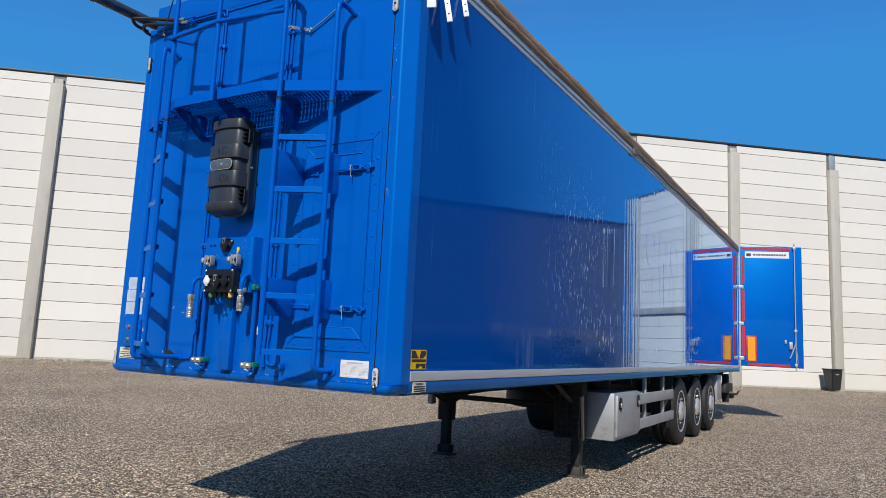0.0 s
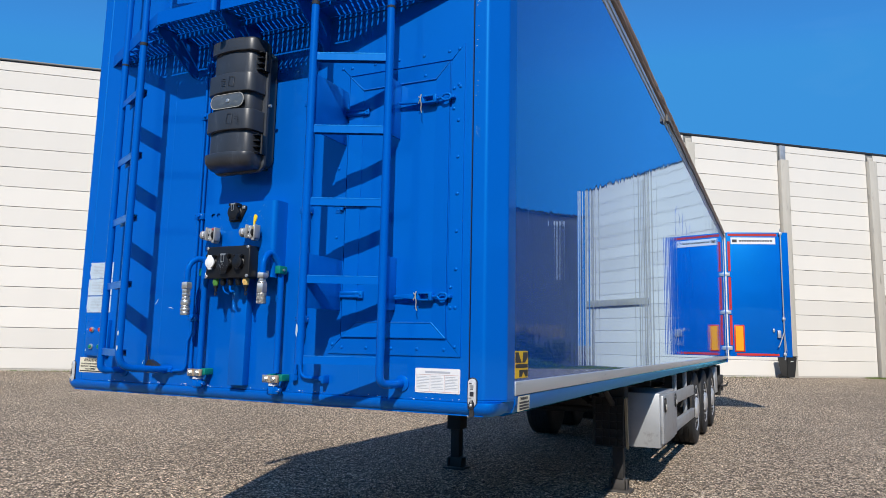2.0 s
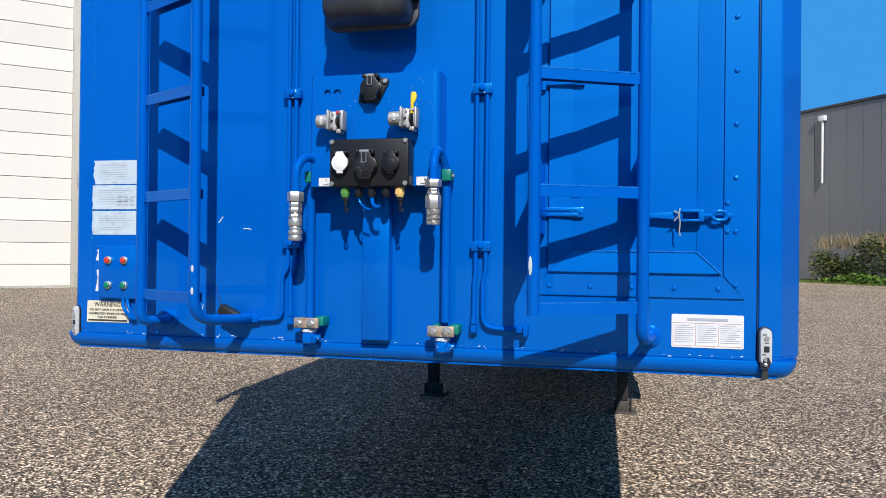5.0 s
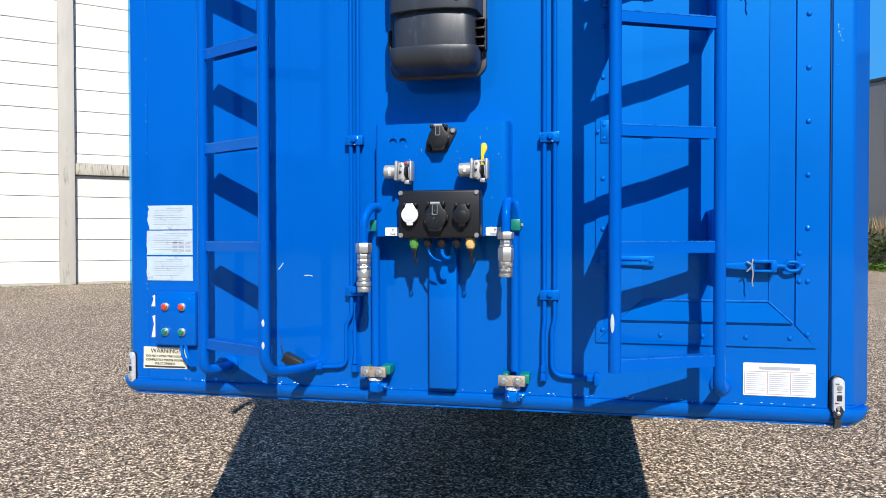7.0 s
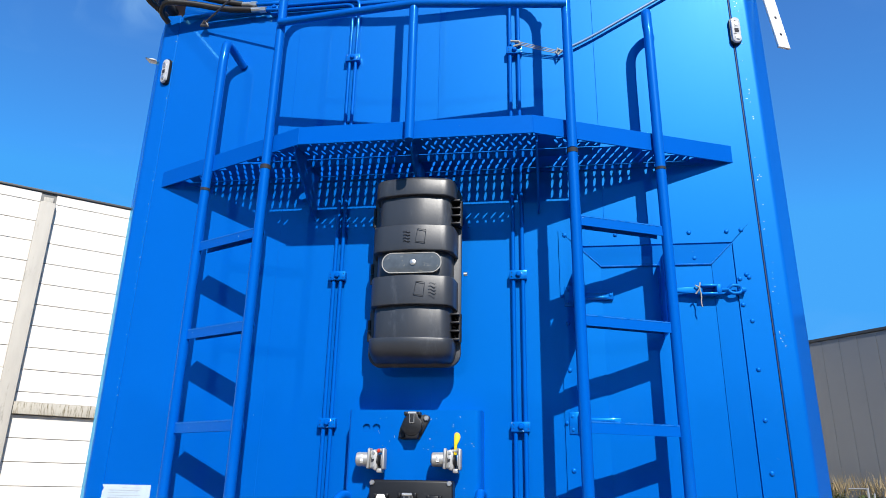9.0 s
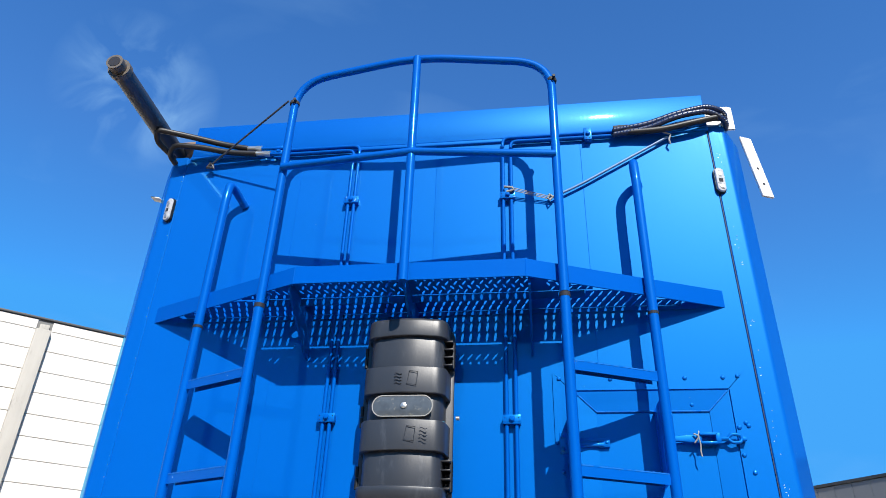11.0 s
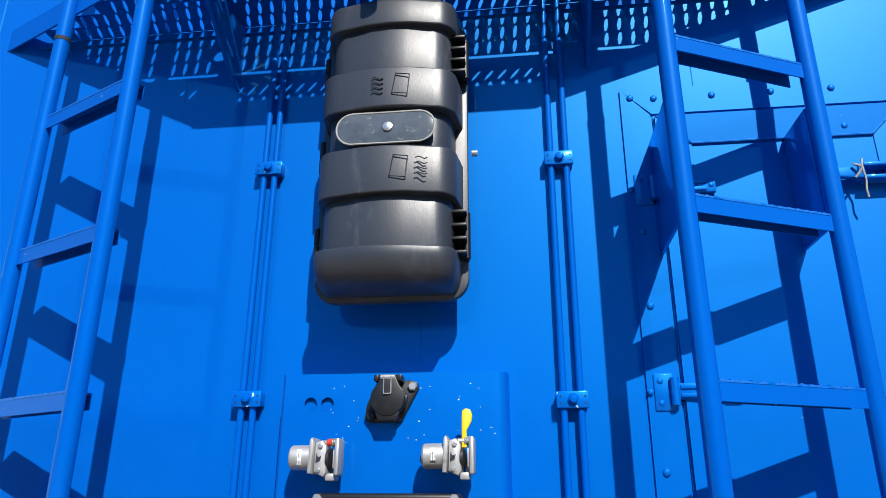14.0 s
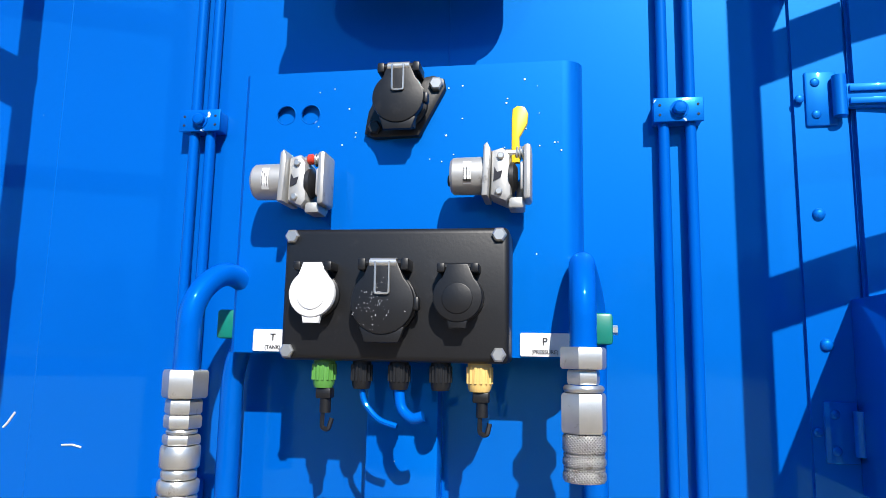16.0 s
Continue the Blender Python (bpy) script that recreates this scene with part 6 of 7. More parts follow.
# ---- rear door, swung right round ----
DH, DA = Vector((1.30, 14.0, 0)), math.atan2(0.43, 1.25)
DM = Matrix.Translation(DH) @ Matrix.Rotation(DA, 4, "Z")
door = part("rear_door", xf(box(0.02, 1.335, 0.0, 0.05, 1.185, 3.925, 0.006), DM), M_BLUE, trailer, "open blue rear door edged with red tape")
for z0, z1 in ((3.05, 3.72), (2.20, 2.92), (1.42, 2.08)):
    part("red_tape", xf(box(0.045, 0.10, -0.003, 0.0, z0, z1), DM), M_RED, door)
part("red_tape", xf(box(0.06, 1.10, -0.003, 0.0, 3.84, 3.895), DM), M_RED, door)
part("red_tape", xf(box(0.17, 1.06, -0.003, 0.0, 1.205, 1.255), DM), M_RED, door)
ws = part("name_strip", xf(box(0.12, 1.07, -0.003, 0.0, 3.66, 3.81), DM), M_WHITE, door, "white strip with a row of dark print")
part("print", join(*[xf(box(0.30 + 0.055 * k, 0.338 + 0.055 * k, -0.005, -0.003, 3.715, 3.755), DM) for k in range(13)], xf(box(0.15, 0.25, -0.005, -0.003, 3.70, 3.765), DM)), M_INK, ws)
mk = part("marker_plate", xf(box(0.13, 0.35, -0.006, 0.0, 1.28, 1.87, 0.002), DM), M_RED, door, "orange marker plate with a red edge")
part("orange_field", xf(box(0.16, 0.32, -0.009, -0.005, 1.31, 1.84), DM), M_ORANGE, mk)
rod = part("lock_rod", xf(tube([(1.17, -0.03, 1.13), (1.17, -0.03, 4.0)], 0.014, 10), DM), M_GALV, door, "galvanised lock rod with a lever")
for z in (1.22, 1.98, 3.86):
    part("rod_guide", xf(box(1.14, 1.20, -0.05, 0.0, z, z + 0.06, 0.004), DM), M_GALV, rod)
part("lock_lever", join(xf(tube([(1.17, -0.05, 1.75), (1.06, -0.06, 1.45), (1.03, -0.06, 1.40)], 0.012, 8), DM), xf(box(1.03, 1.10, -0.05, 0.0, 1.60, 1.76, 0.005), DM), xf(tube([(1.17, -0.05, 1.70), (1.20, -0.05, 1.30)], 0.008, 8), DM), xf(box(0.94, 0.98, -0.03, 0.0, 1.72, 1.80, 0.004), DM)), M_GALV, rod)
for z in (1.36, 2.14, 2.98):
    part("door_hinge", xf(box(-0.03, 0.08, -0.02, 0.03, z - 0.04, z + 0.04, 0.005), DM), M_GALV, door)

# ---- underside ----
chassis = part("chassis", join(*[box(s * 0.62 - 0.06, s * 0.62 + 0.06, 4.3, 13.6, 0.78, 0.80) for s in (1, -1)], *[box(s * 0.62 - 0.008, s * 0.62 + 0.008, 4.3, 13.6, 0.78, 1.07) for s in (1, -1)], *[box(-1.12, 1.12, y, y + 0.05, 0.96, 1.07) for y in np.arange(4.6, 13.6, 0.9)]), M_CHASSIS, trailer, "dirty black steel chassis beams")
part("kingpin_plate", box(-0.45, 0.45, 0.6, 1.8, 1.052, 1.072), M_CHASSIS, chassis)
for x, y in ((0.875, 4.24), (-0.93, 4.52)):
    leg = part("landing_leg", join(box(x - 0.08, x + 0.08, y - 0.09, y + 0.09, 0.42, 1.07, 0.008), box(x - 0.05, x + 0.05, y - 0.055, y + 0.055, 0.12, 0.45, 0.006)), M_CHASSIS, trailer, "black telescopic landing leg with a tilting foot")
    part("foot", join(box(x - 0.12, x + 0.12, y - 0.10, y + 0.10, 0.0, 0.020, 0.004), box(x - 0.06, x + 0.06, y - 0.04, y + 0.04, 0.018, 0.13, 0.01), tube([(x - 0.085, y, 0.085), (x + 0.085, y, 0.085)], 0.024, 14), box(x - 0.085, x - 0.07, y - 0.06, y + 0.06, 0.018, 0.12, 0.004), box(x + 0.07, x + 0.085, y - 0.06, y + 0.06, 0.018, 0.12, 0.004)), mat("grey_worn_foot", (0.06, 0.053, 0.047), 0.7, var=0.4, scale=20), leg)
part("leg_brace", join(tube([(-0.9, 4.44, 0.72), (0.84, 4.44, 0.72)], 0.032, 8), tube([(-0.88, 4.46, 0.72), (-0.62, 6.2, 0.86)], 0.03, 8), tube([(0.84, 4.46, 0.72), (0.62, 6.0, 0.86)], 0.03, 8), tube([(-0.88, 4.44, 0.62), (-0.2, 4.44, 1.03)], 0.03, 8), tube([(0.84, 4.44, 0.62), (0.2, 4.44, 1.03)], 0.03, 8)), M_CHASSIS, trailer)
for x in (0.86, -0.93):
    part("leg_strut", tube([(x, 4.44, 1.0), (x, 3.35, 1.04)], 0.03, 8), M_CHASSIS, trailer)
    part("leg_strut", tube([(x, 4.42, 0.66), (x, 3.55, 1.03)], 0.026, 8), M_CHASSIS, trailer)
    part("leg_strut", tube([(x, 4.46, 0.62), (x * 0.7, 5.7, 1.0)], 0.026, 8), M_CHASSIS, trailer)
part("leg_crank", join(tube([(-1.0, 4.30, 0.85), (-1.12, 4.30, 0.85), (-1.16, 4.22, 0.92)], 0.012, 8, 0.02), box(-1.06, -1.0, 4.25, 4.36, 0.62, 0.98, 0.005)), M_GALV, trailer)
part("spare_wheel", lathe([(0.20, -0.13), (0.42, -0.15), (0.49, -0.10), (0.50, 0.0), (0.49, 0.10), (0.42, 0.15), (0.20, 0.13)], 40, at(-0.35, 6.2, 0.70)), M_TYRE, trailer)

gr = part("step_plate", box(0.68, 0.96, 4.080, 4.086, 0.42, 0.87), M_CHASSIS, trailer, "black ribbed plastic step with a pale edge")
for k in range(5):
    part("slat", box(0.68 + 0.066 * k, 0.695 + 0.066 * k, 4.051, 4.08, 0.42, 0.86), M_CHASSIS, gr)
for k in range(7):
    part("slat", box(0.68, 0.96, 4.048, 4.077, 0.42 + 0.073 * k, 0.435 + 0.073 * k), M_CHASSIS, gr)
part("pale_edge", plate([(4.07, 0.86), (4.13, 0.875), (4.17, 0.40), (4.14, 0.40)], 0.02, at(0.965, 0, 0) @ SIDE_OUT), mat("pale_plywood_edge", (0.46, 0.36, 0.22), 0.7, var=0.2), gr)

tb = part("tool_box", join(box(0.66, 1.235, 4.40, 5.42, 0.395, 0.905, 0.006)), M_GALV, trailer, "grey steel tool box hung under the body")
td = part("tool_box_door", box(1.235, 1.262, 4.45, 5.40, 0.43, 0.885, 0.008), M_GALV, tb)
for y in (4.55, 5.30):
    lt = part("door_latch", plate(rrect(y - 0.05, y + 0.05, 0.72, 0.86, 0.045, 6), 0.012, at(1.262, 0, 0) @ SIDE_OUT, 0.003), M_BLACK, td)
    part("latch_handle", plate(rrect(y - 0.02, y + 0.02, 0.745, 0.80, 0.015, 5), 0.010, at(1.274, 0, 0) @ SIDE_OUT, 0.003), M_CHROME, lt)
guard = part("side_guard", box(1.20, 1.245, 5.45, 7.32, 0.735, 0.862, 0.008), M_GALV, trailer, "grey side underrun rails on upright posts")
part("guard_rail_low", box(1.20, 1.245, 5.45, 7.34, 0.44, 0.56, 0.008), M_GALV, guard)
for y in (5.9, 6.9):
    part("guard_post", box(1.155, 1.20, y, y + 0.05, 0.44, 1.06, 0.004), M_GALV, guard)


def shared(name, bm, material):
    me = bpy.data.meshes.new(name)
    bm.to_mesh(me)
    bm.free()
    me.materials.append(material)
    return me


hole_me = shared("hand_hole", lathe([(0.032, 0), (0.032, 0.004)], 12), M_HOLE)
nut_me = shared("wheel_nut", lathe([(0.016, 0), (0.016, 0.03), (0.01, 0.036)], 6), M_CHROME)


def wheel(x, y, s):
    m = at(x, y, 0.505) @ Matrix.Rotation(radians(90), 4, "Y") @ (Matrix.Identity(4) if s > 0 else Matrix.Rotation(math.pi, 4, "X"))
    prof = [(0.30, -0.17), (0.40, -0.19), (0.475, -0.175), (0.498, -0.155)]
    for g0 in (-0.10, -0.035, 0.035, 0.10):
        prof += [(0.502, g0 - 0.028), (0.502, g0 - 0.008), (0.490, g0 - 0.006), (0.490, g0 + 0.006), (0.502, g0 + 0.008)]
    prof += [(0.498, 0.155), (0.475, 0.175), (0.40, 0.19), (0.30, 0.17)]
    w = part("wheel", lathe(prof, 48, m), M_TYRE, trailer, "black tyre on a grey steel rim")
    part("rim", lathe([(0.285, -0.16), (0.30, 0.165), (0.315, 0.178), (0.305, 0.18), (0.285, 0.165), (0.245, 0.155), (0.20, 0.150), (0.165, 0.150), (0.14, 0.185), (0.11, 0.205), (0.05, 0.208)], 40, m), M_RIM, w)
    for k in range(10):
        piece("hand_hole", hole_me, w, m @ Matrix.Rotation(2 * math.pi * k / 10, 4, "Z") @ at(0.235, 0, 0.154))
    for k in range(10):
        piece("wheel_nut", nut_me, w, m @ Matrix.Rotation(2 * math.pi * (k + 0.5) / 10, 4, "Z") @ at(0.185, 0, 0.146))


for y in (8.10, 9.41, 10.72):
    for s in (1, -1):
        wheel(s * 1.02, y, s)
    part("axle", tube([(-0.9, y, 0.505), (0.9, y, 0.505)], 0.07, 12), M_CHASSIS, trailer)
part("mud_guard", join(*[box(0.84, 1.2, y - 0.45, y + 0.45, 1.02, 1.035) for y in (8.10, 9.41, 10.72)], box(0.84, 1.2, 7.50, 7.512, 0.55, 1.03)), M_CHASSIS, trailer)
part("rear_bumper", join(box(-1.18, 1.18, 13.75, 13.85, 0.45, 0.58, 0.01), box(0.7, 0.8, 13.6, 13.8, 0.5, 1.06), box(-0.8, -0.7, 13.6, 13.8, 0.5, 1.06)), M_CHASSIS, trailer)
part("rear_cabinet", box(1.0, 1.20, 11.45, 11.95, 0.52, 1.0, 0.01), M_GALV, trailer)
part("rear_tail", join(box(1.02, 1.2, 12.6, 13.5, 0.62, 0.80, 0.01), box(1.05, 1.17, 13.0, 13.2, 0.4, 1.0, 0.01), tube([(1.12, 13.5, 0.55), (1.22, 14.0, 0.55), (1.26, 14.05, 0.62)], 0.02, 8)), M_CHASSIS, trailer)

# ---- scratches in the paint ----
for pts in (((-0.628, 1.514), (-0.622, 1.520), (-0.611, 1.536)), ((-0.532, 1.493), (-0.515, 1.494), (-0.501, 1.491)), ((0.60, 1.60), (0.612, 1.604), (0.63, 1.603)), ((-0.69, 1.205), (-0.684, 1.225))):
    part("paint_scratch", tube([(x, -0.0004 if x < 0.5 else -0.0125, z) for x, z in pts], 0.0016, 5), M_WHITE, front)

# ---- ground ----
def ground_sheet():
    bm = bmesh.new()
    cuts = [-3000, -400, -80, -20, -6, 0, 6, 12, 20, 40, 80, 400, 3000]
    g = [[bm.verts.new((x, y, 0)) for y in cuts] for x in cuts]
    for i in range(len(cuts) - 1):
        for j in range(len(cuts) - 1):
            bm.faces.new((g[i][j], g[i + 1][j], g[i + 1][j + 1], g[i][j + 1]))
    return bm


tagged(mesh_ob("ground", ground_sheet(), M_GROUND), "worn brown-grey tarmac yard strewn with chippings", "ground", kind="structure")


def scatter_mesh(name, items, material):
    """Many small solids in one mesh; items: (verts, faces)."""
    v, f = [], []
    for vs, fs in items:
        o = len(v)
        v += vs
        f += [tuple(k + o for k in q) for q in fs]
    me = bpy.data.meshes.new(name)
    me.from_pydata(v, [], f)
    me.materials.append(material)
    return new(name, me)


def stones():
    rnd = random.Random(11)
    out = []
    for _ in range(60000):
        x, y = rnd.triangular(-8, 9, 0), rnd.uniform(-1.2, 12)
        r = rnd.uniform(0.005, 0.013) * (1.5 if rnd.random() < 0.06 else 1)
        a = rnd.uniform(0, 6.28)
        c, s = math.cos(a), math.sin(a)
        e = rnd.uniform(0.6, 1.0)
        pts = [(r, 0, 0.3), (0, r * e, 0.3), (-r * 0.9, 0.1 * r, 0.3), (-0.1 * r, -r * e, 0.3)]
        vs = [(x + px * c - py * s, y + px * s + py * c, r * 0.25) for px, py, _z in pts] + [(x + 0.2 * r, y - 0.1 * r, r * 0.85), (x, y, -0.002)]
        out.append((vs, [(0, 1, 4), (1, 2, 4), (2, 3, 4), (3, 0, 4), (1, 0, 5), (2, 1, 5), (3, 2, 5), (0, 3, 5)]))
    return out


tagged(scatter_mesh("chippings", stones(), M_STONE), "loose pale stone chippings on the tarmac", "gravel", kind="stuff")

# ---- the long white warehouse ----
WA = radians(40.34)
WM = Matrix.Translation((-math.sin(WA) * 25.78, math.cos(WA) * 25.78, 0)) @ Matrix.Rotation(WA, 4, "Z")
WH = 11.80
house = thing("warehouse", "long white slab-walled warehouse with grey concrete columns", "building")
house.matrix_world = WM
COLS = [36.95, 31.16, 25.58, 20.11, 14.84, 9.57, 4.30, -0.97, -5.94, -10.80, -15.7, -20.6, -25.5, -30.4, -35.3, -40.2, -45.1, -50.0]
wall = part("wall", box(-50.0, 37.1, 0.03, 0.35, 0.0, WH - 0.02), M_JOINT, house)
part("end_wall", box(36.8, 37.1, 0.35, 30, 0.0, WH - 0.02), M_WALLW, house)
part("roof", box(-50.0, 37.1, 0.35, 30, WH - 0.3, WH - 0.1), M_DARKTRIM, house)
part("roof_trim", join(box(-50.0, 37.16, -0.05, 0.40, WH - 0.02, WH + 0.06, 0.01)), M_DARKTRIM, house, "thin black roof trim")
for k, s in enumerate(COLS):
    top = 10.95 if k == 2 else 11.36
    c = part("column", box(s - 0.25, s + 0.25, -0.24, 0.03, -0.02, top, 0.03), M_COLUMN, house, "weathered grey concrete column")
    if k == 2:
        part("pipe_head", box(s - 0.16, s + 0.16, -0.12, 0.01, 10.95, 11.72, 0.01), M_GALV, c)
    else:
        part("column_cap", box(s - 0.16, s + 0.16, -0.06, 0.01, 11.36, 11.60, 0.01), M_COLUMN, c)
part("corner_column", box(36.98, 37.18, -0.26, 0.4, -0.02, WH - 0.03, 0.02), M_WHITEP, house)
part("plinth", box(-50.0, 37.0, -0.02, 0.03, -0.02, 0.07), M_COLUMN, house)
for a, b in ((COLS[1], COLS[0]), (COLS[7], COLS[6])):
    part("concrete_beam", join(box(a + 0.25, b - 0.25, -0.16, 0.02, 3.86, 4.26, 0.02)), M_BEAM, house, "stained concrete lintel beam")

# ---- dark building at right angles to it ----
DO = WM @ Vector((37.3, -0.2, 0))
DIRB = math.atan2(-0.80, 0.60)
BM = Matrix.Translation(DO) @ Matrix.Rotation(DIRB, 4, "Z")
shed = thing("dark_shed", "flat dark grey metal-clad building with a lighter base", "building")
shed.matrix_world = BM
part("wall", box(0.3, 46, 0.1, 20, 0.0, 9.9), M_GREYWALL, shed)
part("roof_trim", box(0.2, 46.1, -0.06, 20.1, 9.9, 10.05, 0.01), M_DARKTRIM, shed)
part("down_pipe", join(tube([(2.0, -0.1, 5.6), (2.0, -0.1, 9.3)], 0.06, 10), box(1.8, 2.2, -0.22, 0.0, 9.2, 9.5, 0.02)), M_WHITEP, shed, "white rain pipe with a hopper")
part("wall_lamp", box(9.6, 9.9, -0.2, 0.02, 2.55, 2.75, 0.02), M_WHITEP, shed)

# ---- planting by the shed ----
def leaf_items(rnd, n, place, size):
    out = []
    for _ in range(n):
        x, y, z = place(rnd)
        a, t, r = rnd.uniform(0, 6.28), rnd.uniform(-0.9, 0.9), size * rnd.uniform(0.5, 1.2)
        u = Vector((math.cos(a), math.sin(a), t)).normalized() * r
        v = u.cross(Vector((rnd.uniform(-1, 1), rnd.uniform(-1, 1), 1))).normalized() * r * 0.55
        p = Vector((x, y, z))
        out.append(([tuple(p - u), tuple(p + v), tuple(p + u), tuple(p - v)], [(0, 1, 2, 3)]))
    return out


def bed(x0, x1, y0, y1, h):
    def place(rnd):
        x, y = rnd.uniform(x0, x1), rnd.uniform(y0, y1)
        k = h * (0.65 + 0.35 * math.sin(x * 1.7) * math.sin(x * 0.63 + 1))
        return BM @ Vector((x, y, 0)) + Vector((0, 0, rnd.random() ** 0.8 * k))
    return place


tagged(scatter_mesh("hedge", leaf_items(random.Random(5), 26000, bed(3.0, 30, -2.6, -1.1, 2.6), 0.10), M_LEAF), "ragged green hedge against the shed", "hedge", kind="stuff")
tagged(scatter_mesh("ground_cover", leaf_items(random.Random(6), 9000, bed(4.5, 30, -3.6, -2.4, 0.55), 0.10), leaf_mat("bright_leaves", (0.08, 0.17, 0.02), (0.16, 0.26, 0.05))), "low bright green ground cover", "plants", kind="stuff")


def blades(n, place, h, seed):
    rnd = random.Random(seed)
    out = []
    for _ in range(n):
        p = place(rnd)
        a, k = rnd.uniform(0, 6.28), h * rnd.uniform(0.4, 1.2)
        d = Vector((math.cos(a), math.sin(a), 0)) * 0.02
        lean = Vector((rnd.uniform(-1, 1), rnd.uniform(-1, 1), 0)) * k * 0.4
        out.append(([tuple(p - d), tuple(p + d), tuple(p + lean + Vector((0, 0, k)))], [(0, 1, 2)]))
    return out


tagged(scatter_mesh("dry_reeds", blades(2600, lambda r: BM @ Vector((r.uniform(3.0, 30), r.uniform(-2.4, -1.2), 1.7 + 0.5 * r.random())), 0.75, 14), leaf_mat("dry_stalks", (0.20, 0.15, 0.08), (0.38, 0.30, 0.17))), "dry brown stalks standing out of the hedge", "plants", kind="stuff")


def verge(rnd):
    if rnd.random() < 0.8:
        return WM @ Vector((rnd.uniform(30, 37), -rnd.random() ** 1.6 * (0.3 + (2.2 if rnd.random() < 0.5 else 0.4)), 0))
    return WM @ Vector((rnd.uniform(-45, 24), -0.25 - rnd.random() ** 2 * 0.35, 0))


tagged(scatter_mesh("grass_verge", blades(9000, verge, 0.065, 8) + blades(9000, lambda r: BM @ Vector((r.uniform(0.5, 30), -2.4 - r.random() ** 1.4 * 2.2, 0)), 0.10, 9), M_GRASS), "thin grass along the wall foot", "grass", kind="stuff")

# ---- small things in the yard ----
def traffic_cone(loc, hgt):
    c = thing("traffic_cone", "small orange traffic cone with white band", "cone", loc)
    k = hgt / 0.5
    part("base", box(-0.14 * k, 0.14 * k, -0.14 * k, 0.14 * k, 0.0, 0.025 * k, 0.005), M_CONE, c)
    part("body", lathe([(0.105 * k, 0.02), (0.03 * k, 0.49 * k), (0.022 * k, hgt)], 20), M_CONE, c)
    part("white_band", lathe([(0.080 * k, 0.20 * k), (0.058 * k, 0.335 * k)], 20), M_WHITEP, c)
    return c


traffic_cone(Vector((-18.40, 14.93, 0)), 0.58)


def wheelie_bin(m):
    b = thing("wheelie_bin", "dark plastic wheelie bin with closed lid", "bin")
    b.matrix_world = m
    bm = bmesh.new()
    lo = [bm.verts.new(p) for p in ((-0.22, -0.24, 0.05), (0.22, -0.24, 0.05), (0.22, 0.20, 0.05), (-0.22, 0.20, 0.05))]
    hi = [bm.verts.new(p) for p in ((-0.29, -0.33, 1.0), (0.29, -0.33, 1.0), (0.29, 0.33, 1.0), (-0.29, 0.33, 1.0))]
    bm.faces.new(lo[::-1])
    bm.faces.new(hi)
    for k in range(4):
        bm.faces.new((lo[k], lo[(k + 1) % 4], hi[(k + 1) % 4], hi[k]))
    bmesh.ops.bevel(bm, geom=bm.edges[:], offset=0.03, segments=2, affect="EDGES")
    part("body", bm, M_BIN, b)
    part("lid", join(box(-0.31, 0.31, -0.36, 0.36, 1.0, 1.05, 0.02), box(-0.25, 0.25, 0.34, 0.42, 0.98, 1.03, 0.01)), M_BIN, b)
    for s in (-1, 1):
        part("wheel", lathe([(0.10, -0.02), (0.10, 0.02)], 18, at(s * 0.24, 0.24, 0.10) @ Matrix.Rotation(radians(90), 4, "Y")), M_RUBBER, b)
    part("front_badge", box(-0.08, 0.08, -0.312, -0.300, 0.78, 0.82), M_WHITEP, b)


wheelie_bin(WM @ at(24.75, -0.75, 0))

gate = thing("gate_post", "galvanised gate posts with a tube gate", "gate")
gate.matrix_world = BM @ at(9.5, -3.1, 0)
part("post", join(tube([(0, 0, 0), (0, 0, 2.15)], 0.05, 12)), M_GALV, gate)
part("gate_bar", join(tube([(-0.9, 0, 2.1), (0, 0, 2.1)], 0.03, 10), tube([(0, 0, 1.4), (0.28, 0, 1.4)], 0.03, 10), tube([(0.28, 0, 0.0), (0.28, 0, 1.9)], 0.035, 10)), M_GALV, gate)

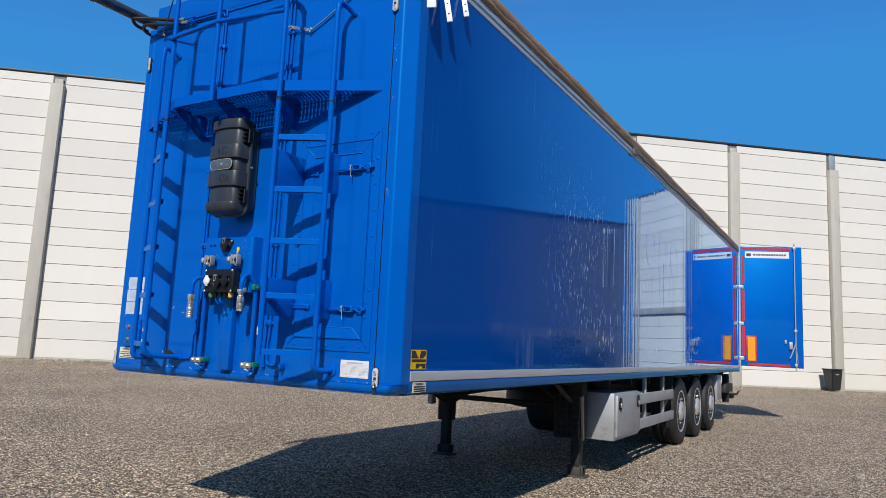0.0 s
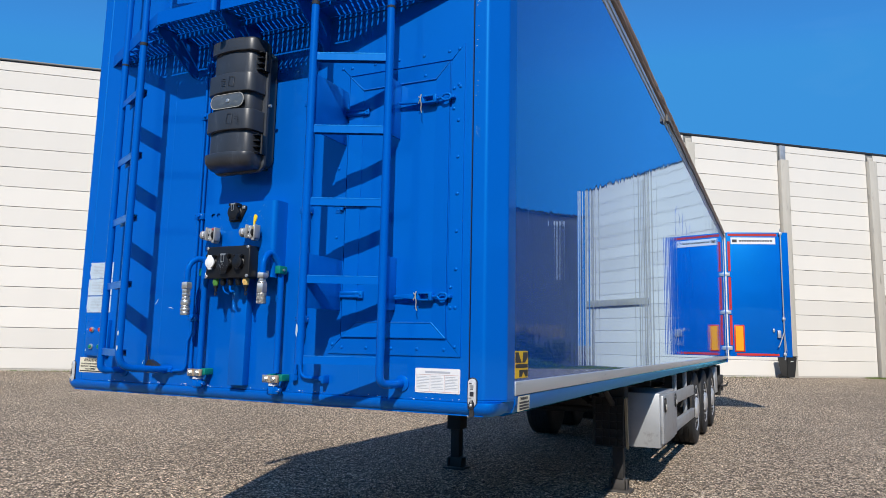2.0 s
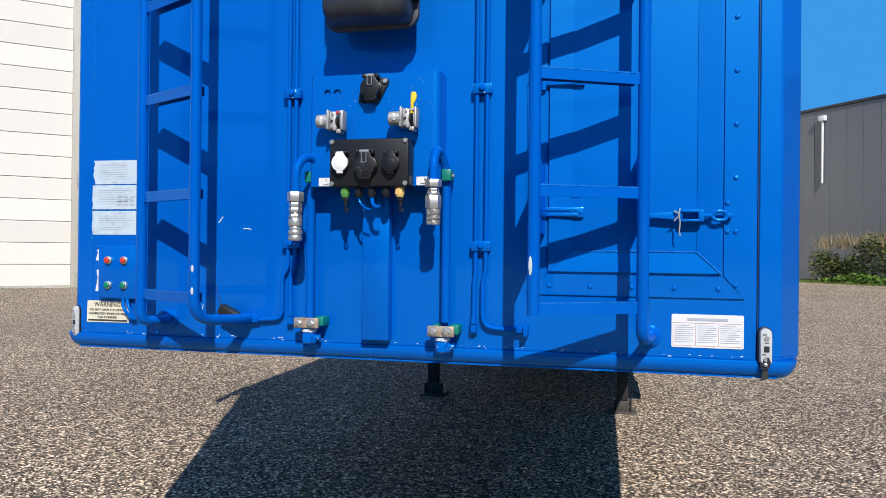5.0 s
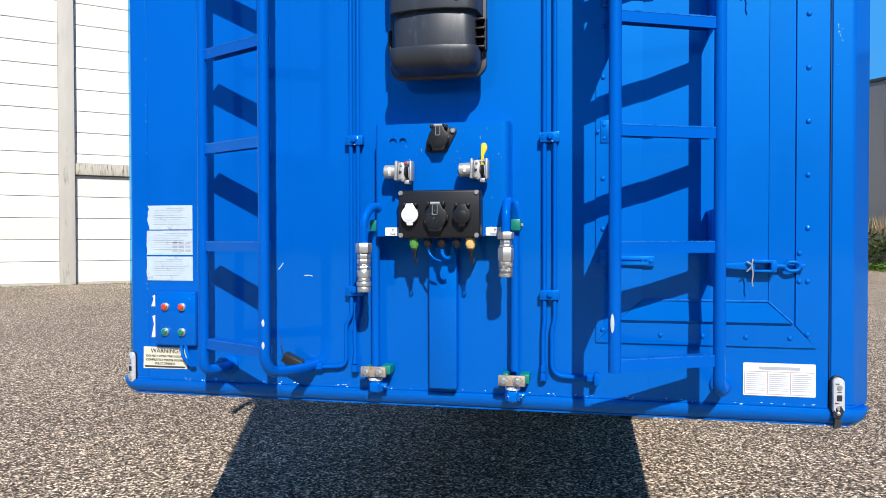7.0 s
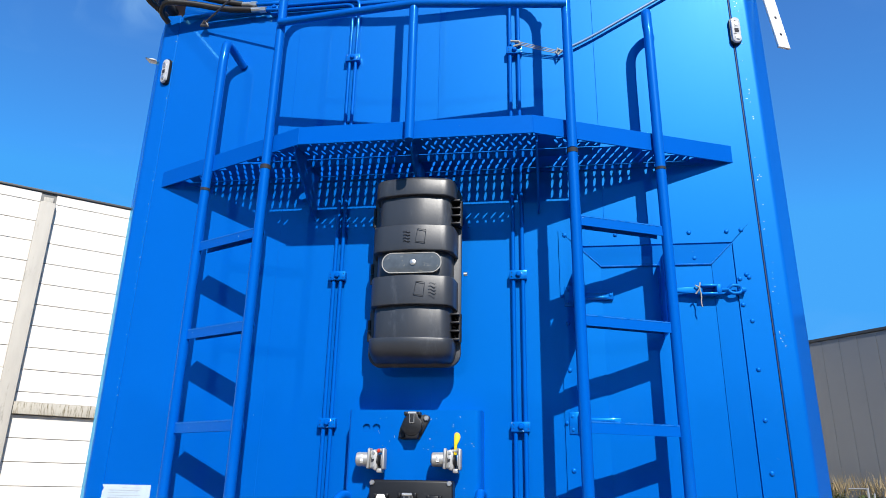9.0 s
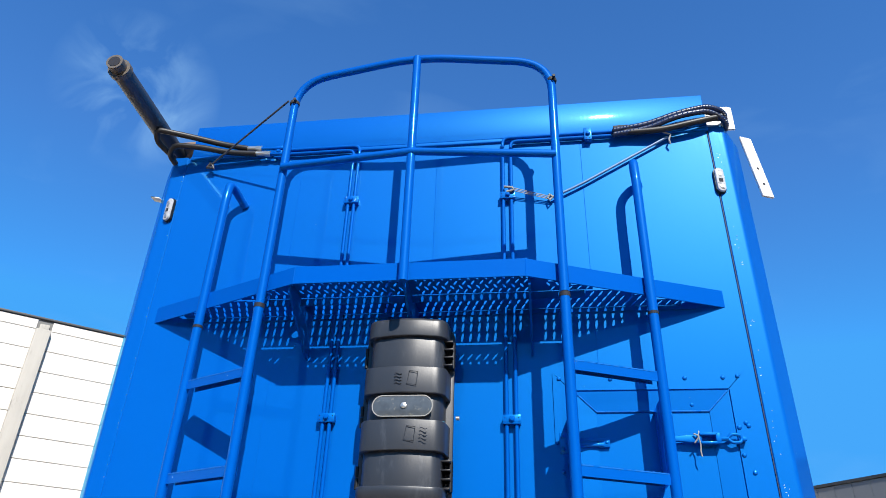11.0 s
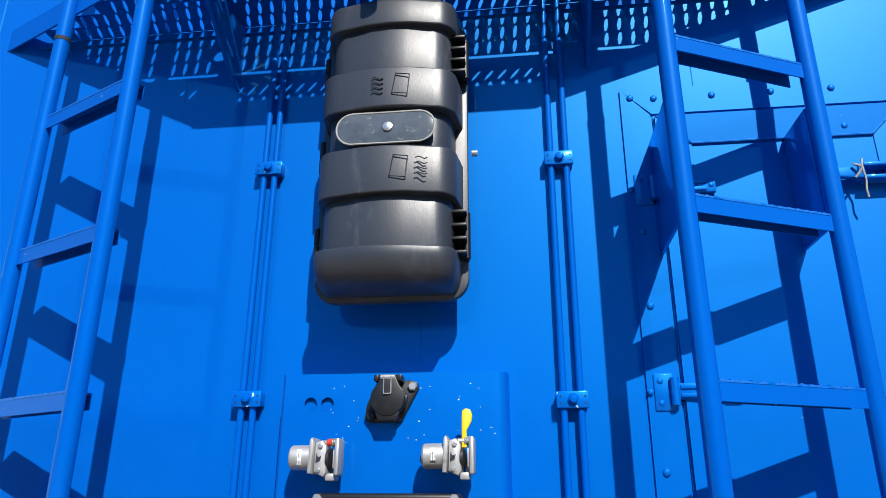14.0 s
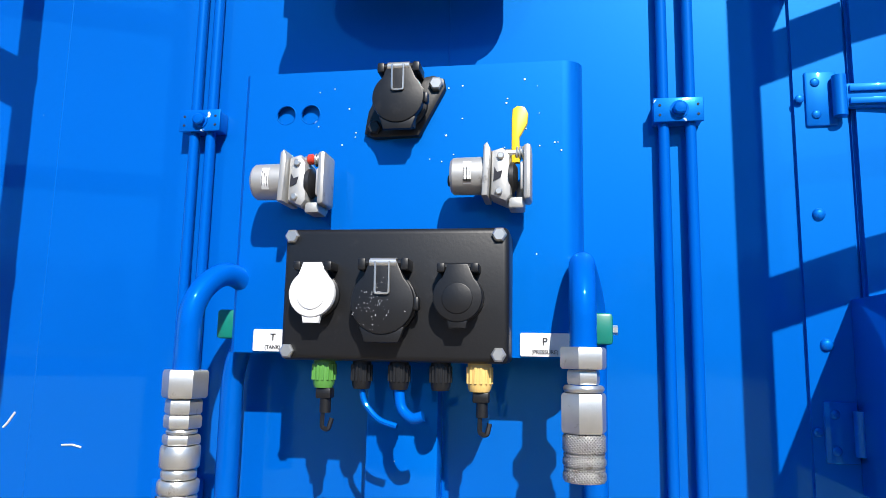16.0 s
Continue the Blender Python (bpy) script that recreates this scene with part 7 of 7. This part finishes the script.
# ---- woods round the yard, beyond the camera's back ----
def woods():
    rnd = random.Random(21)
    out = []
    for k in range(95):
        if k < 50:
            x, y = 62 + rnd.uniform(-4, 10), -75 + 140 * (k + rnd.random()) / 50
        else:
            x, y = -70 + 135 * (k - 50 + rnd.random()) / 45, -66 - rnd.uniform(-4, 10)
        h, r = (rnd.uniform(9.0, 12.8) if k < 50 else rnd.uniform(10.2, 11.4)), rnd.uniform(2.6, 4.4)
        for _ in range(330):
            a, t = rnd.uniform(0, 6.28), rnd.random()
            rr = r * math.sqrt(rnd.random()) * (1.25 - 0.75 * t) * (0.9 + 0.25 * math.sin(3 * a + k))
            p = (x + rr * math.cos(a), y + rr * math.sin(a), 0.2 + h * t * (1 - 0.08 * rnd.random()))
            out += leaf_items(rnd, 1, lambda _r, p=p: p, 0.75)
    return out


tagged(scatter_mesh("far_woods", woods(), M_FARLEAF), "distant dark wood edge behind the yard", "woods", kind="stuff")

# ---- wall slabs and cladding sheets, piece by piece ----
def slab_mesh(w, h, d, material, bev=0.012):
    me = bpy.data.meshes.new("slab")
    b = plate([(0, 0), (w, 0), (w, h), (0, h)], d)
    bmesh.ops.bevel(b, geom=[e for e in b.edges if all(v.co.y < -d * 0.5 for v in e.verts)], offset=bev, segments=1, affect="EDGES")
    b.to_mesh(me)
    b.free()
    me.materials.append(material)
    return me


ROW = 0.755
cache = {}
for k in range(len(COLS) - 1):
    x0, x1 = COLS[k + 1] + 0.25, COLS[k] - 0.25
    w = round(x1 - x0, 2)
    for r in range(16):
        z0 = 0.075 + ROW * r
        h = ROW - 0.016 if r < 15 else WH - 0.04 - z0
        if k in (0, 6) and r == 5:
            continue
        key = (w, round(h, 3))
        if key not in cache:
            cache[key] = slab_mesh(w, h, 0.03, M_WALLW)
        piece("slab", cache[key], wall, at(x0, 0.03, z0))
for k, (z0, z1) in ((0, (4.27, 4.59)), (6, (4.27, 4.59))):
    x0, x1 = COLS[k + 1] + 0.25, COLS[k] - 0.25
    piece("slab", slab_mesh(round(x1 - x0, 2), z1 - z0, 0.03, M_WALLW), wall, at(x0, 0.03, z0))
sheet = slab_mesh(0.985, 9.86, 0.08, M_DARKWALL, 0.006)
for k in range(45):
    piece("cladding_sheet", sheet, shed, at(0.4 + k, 0.1, 0.02))
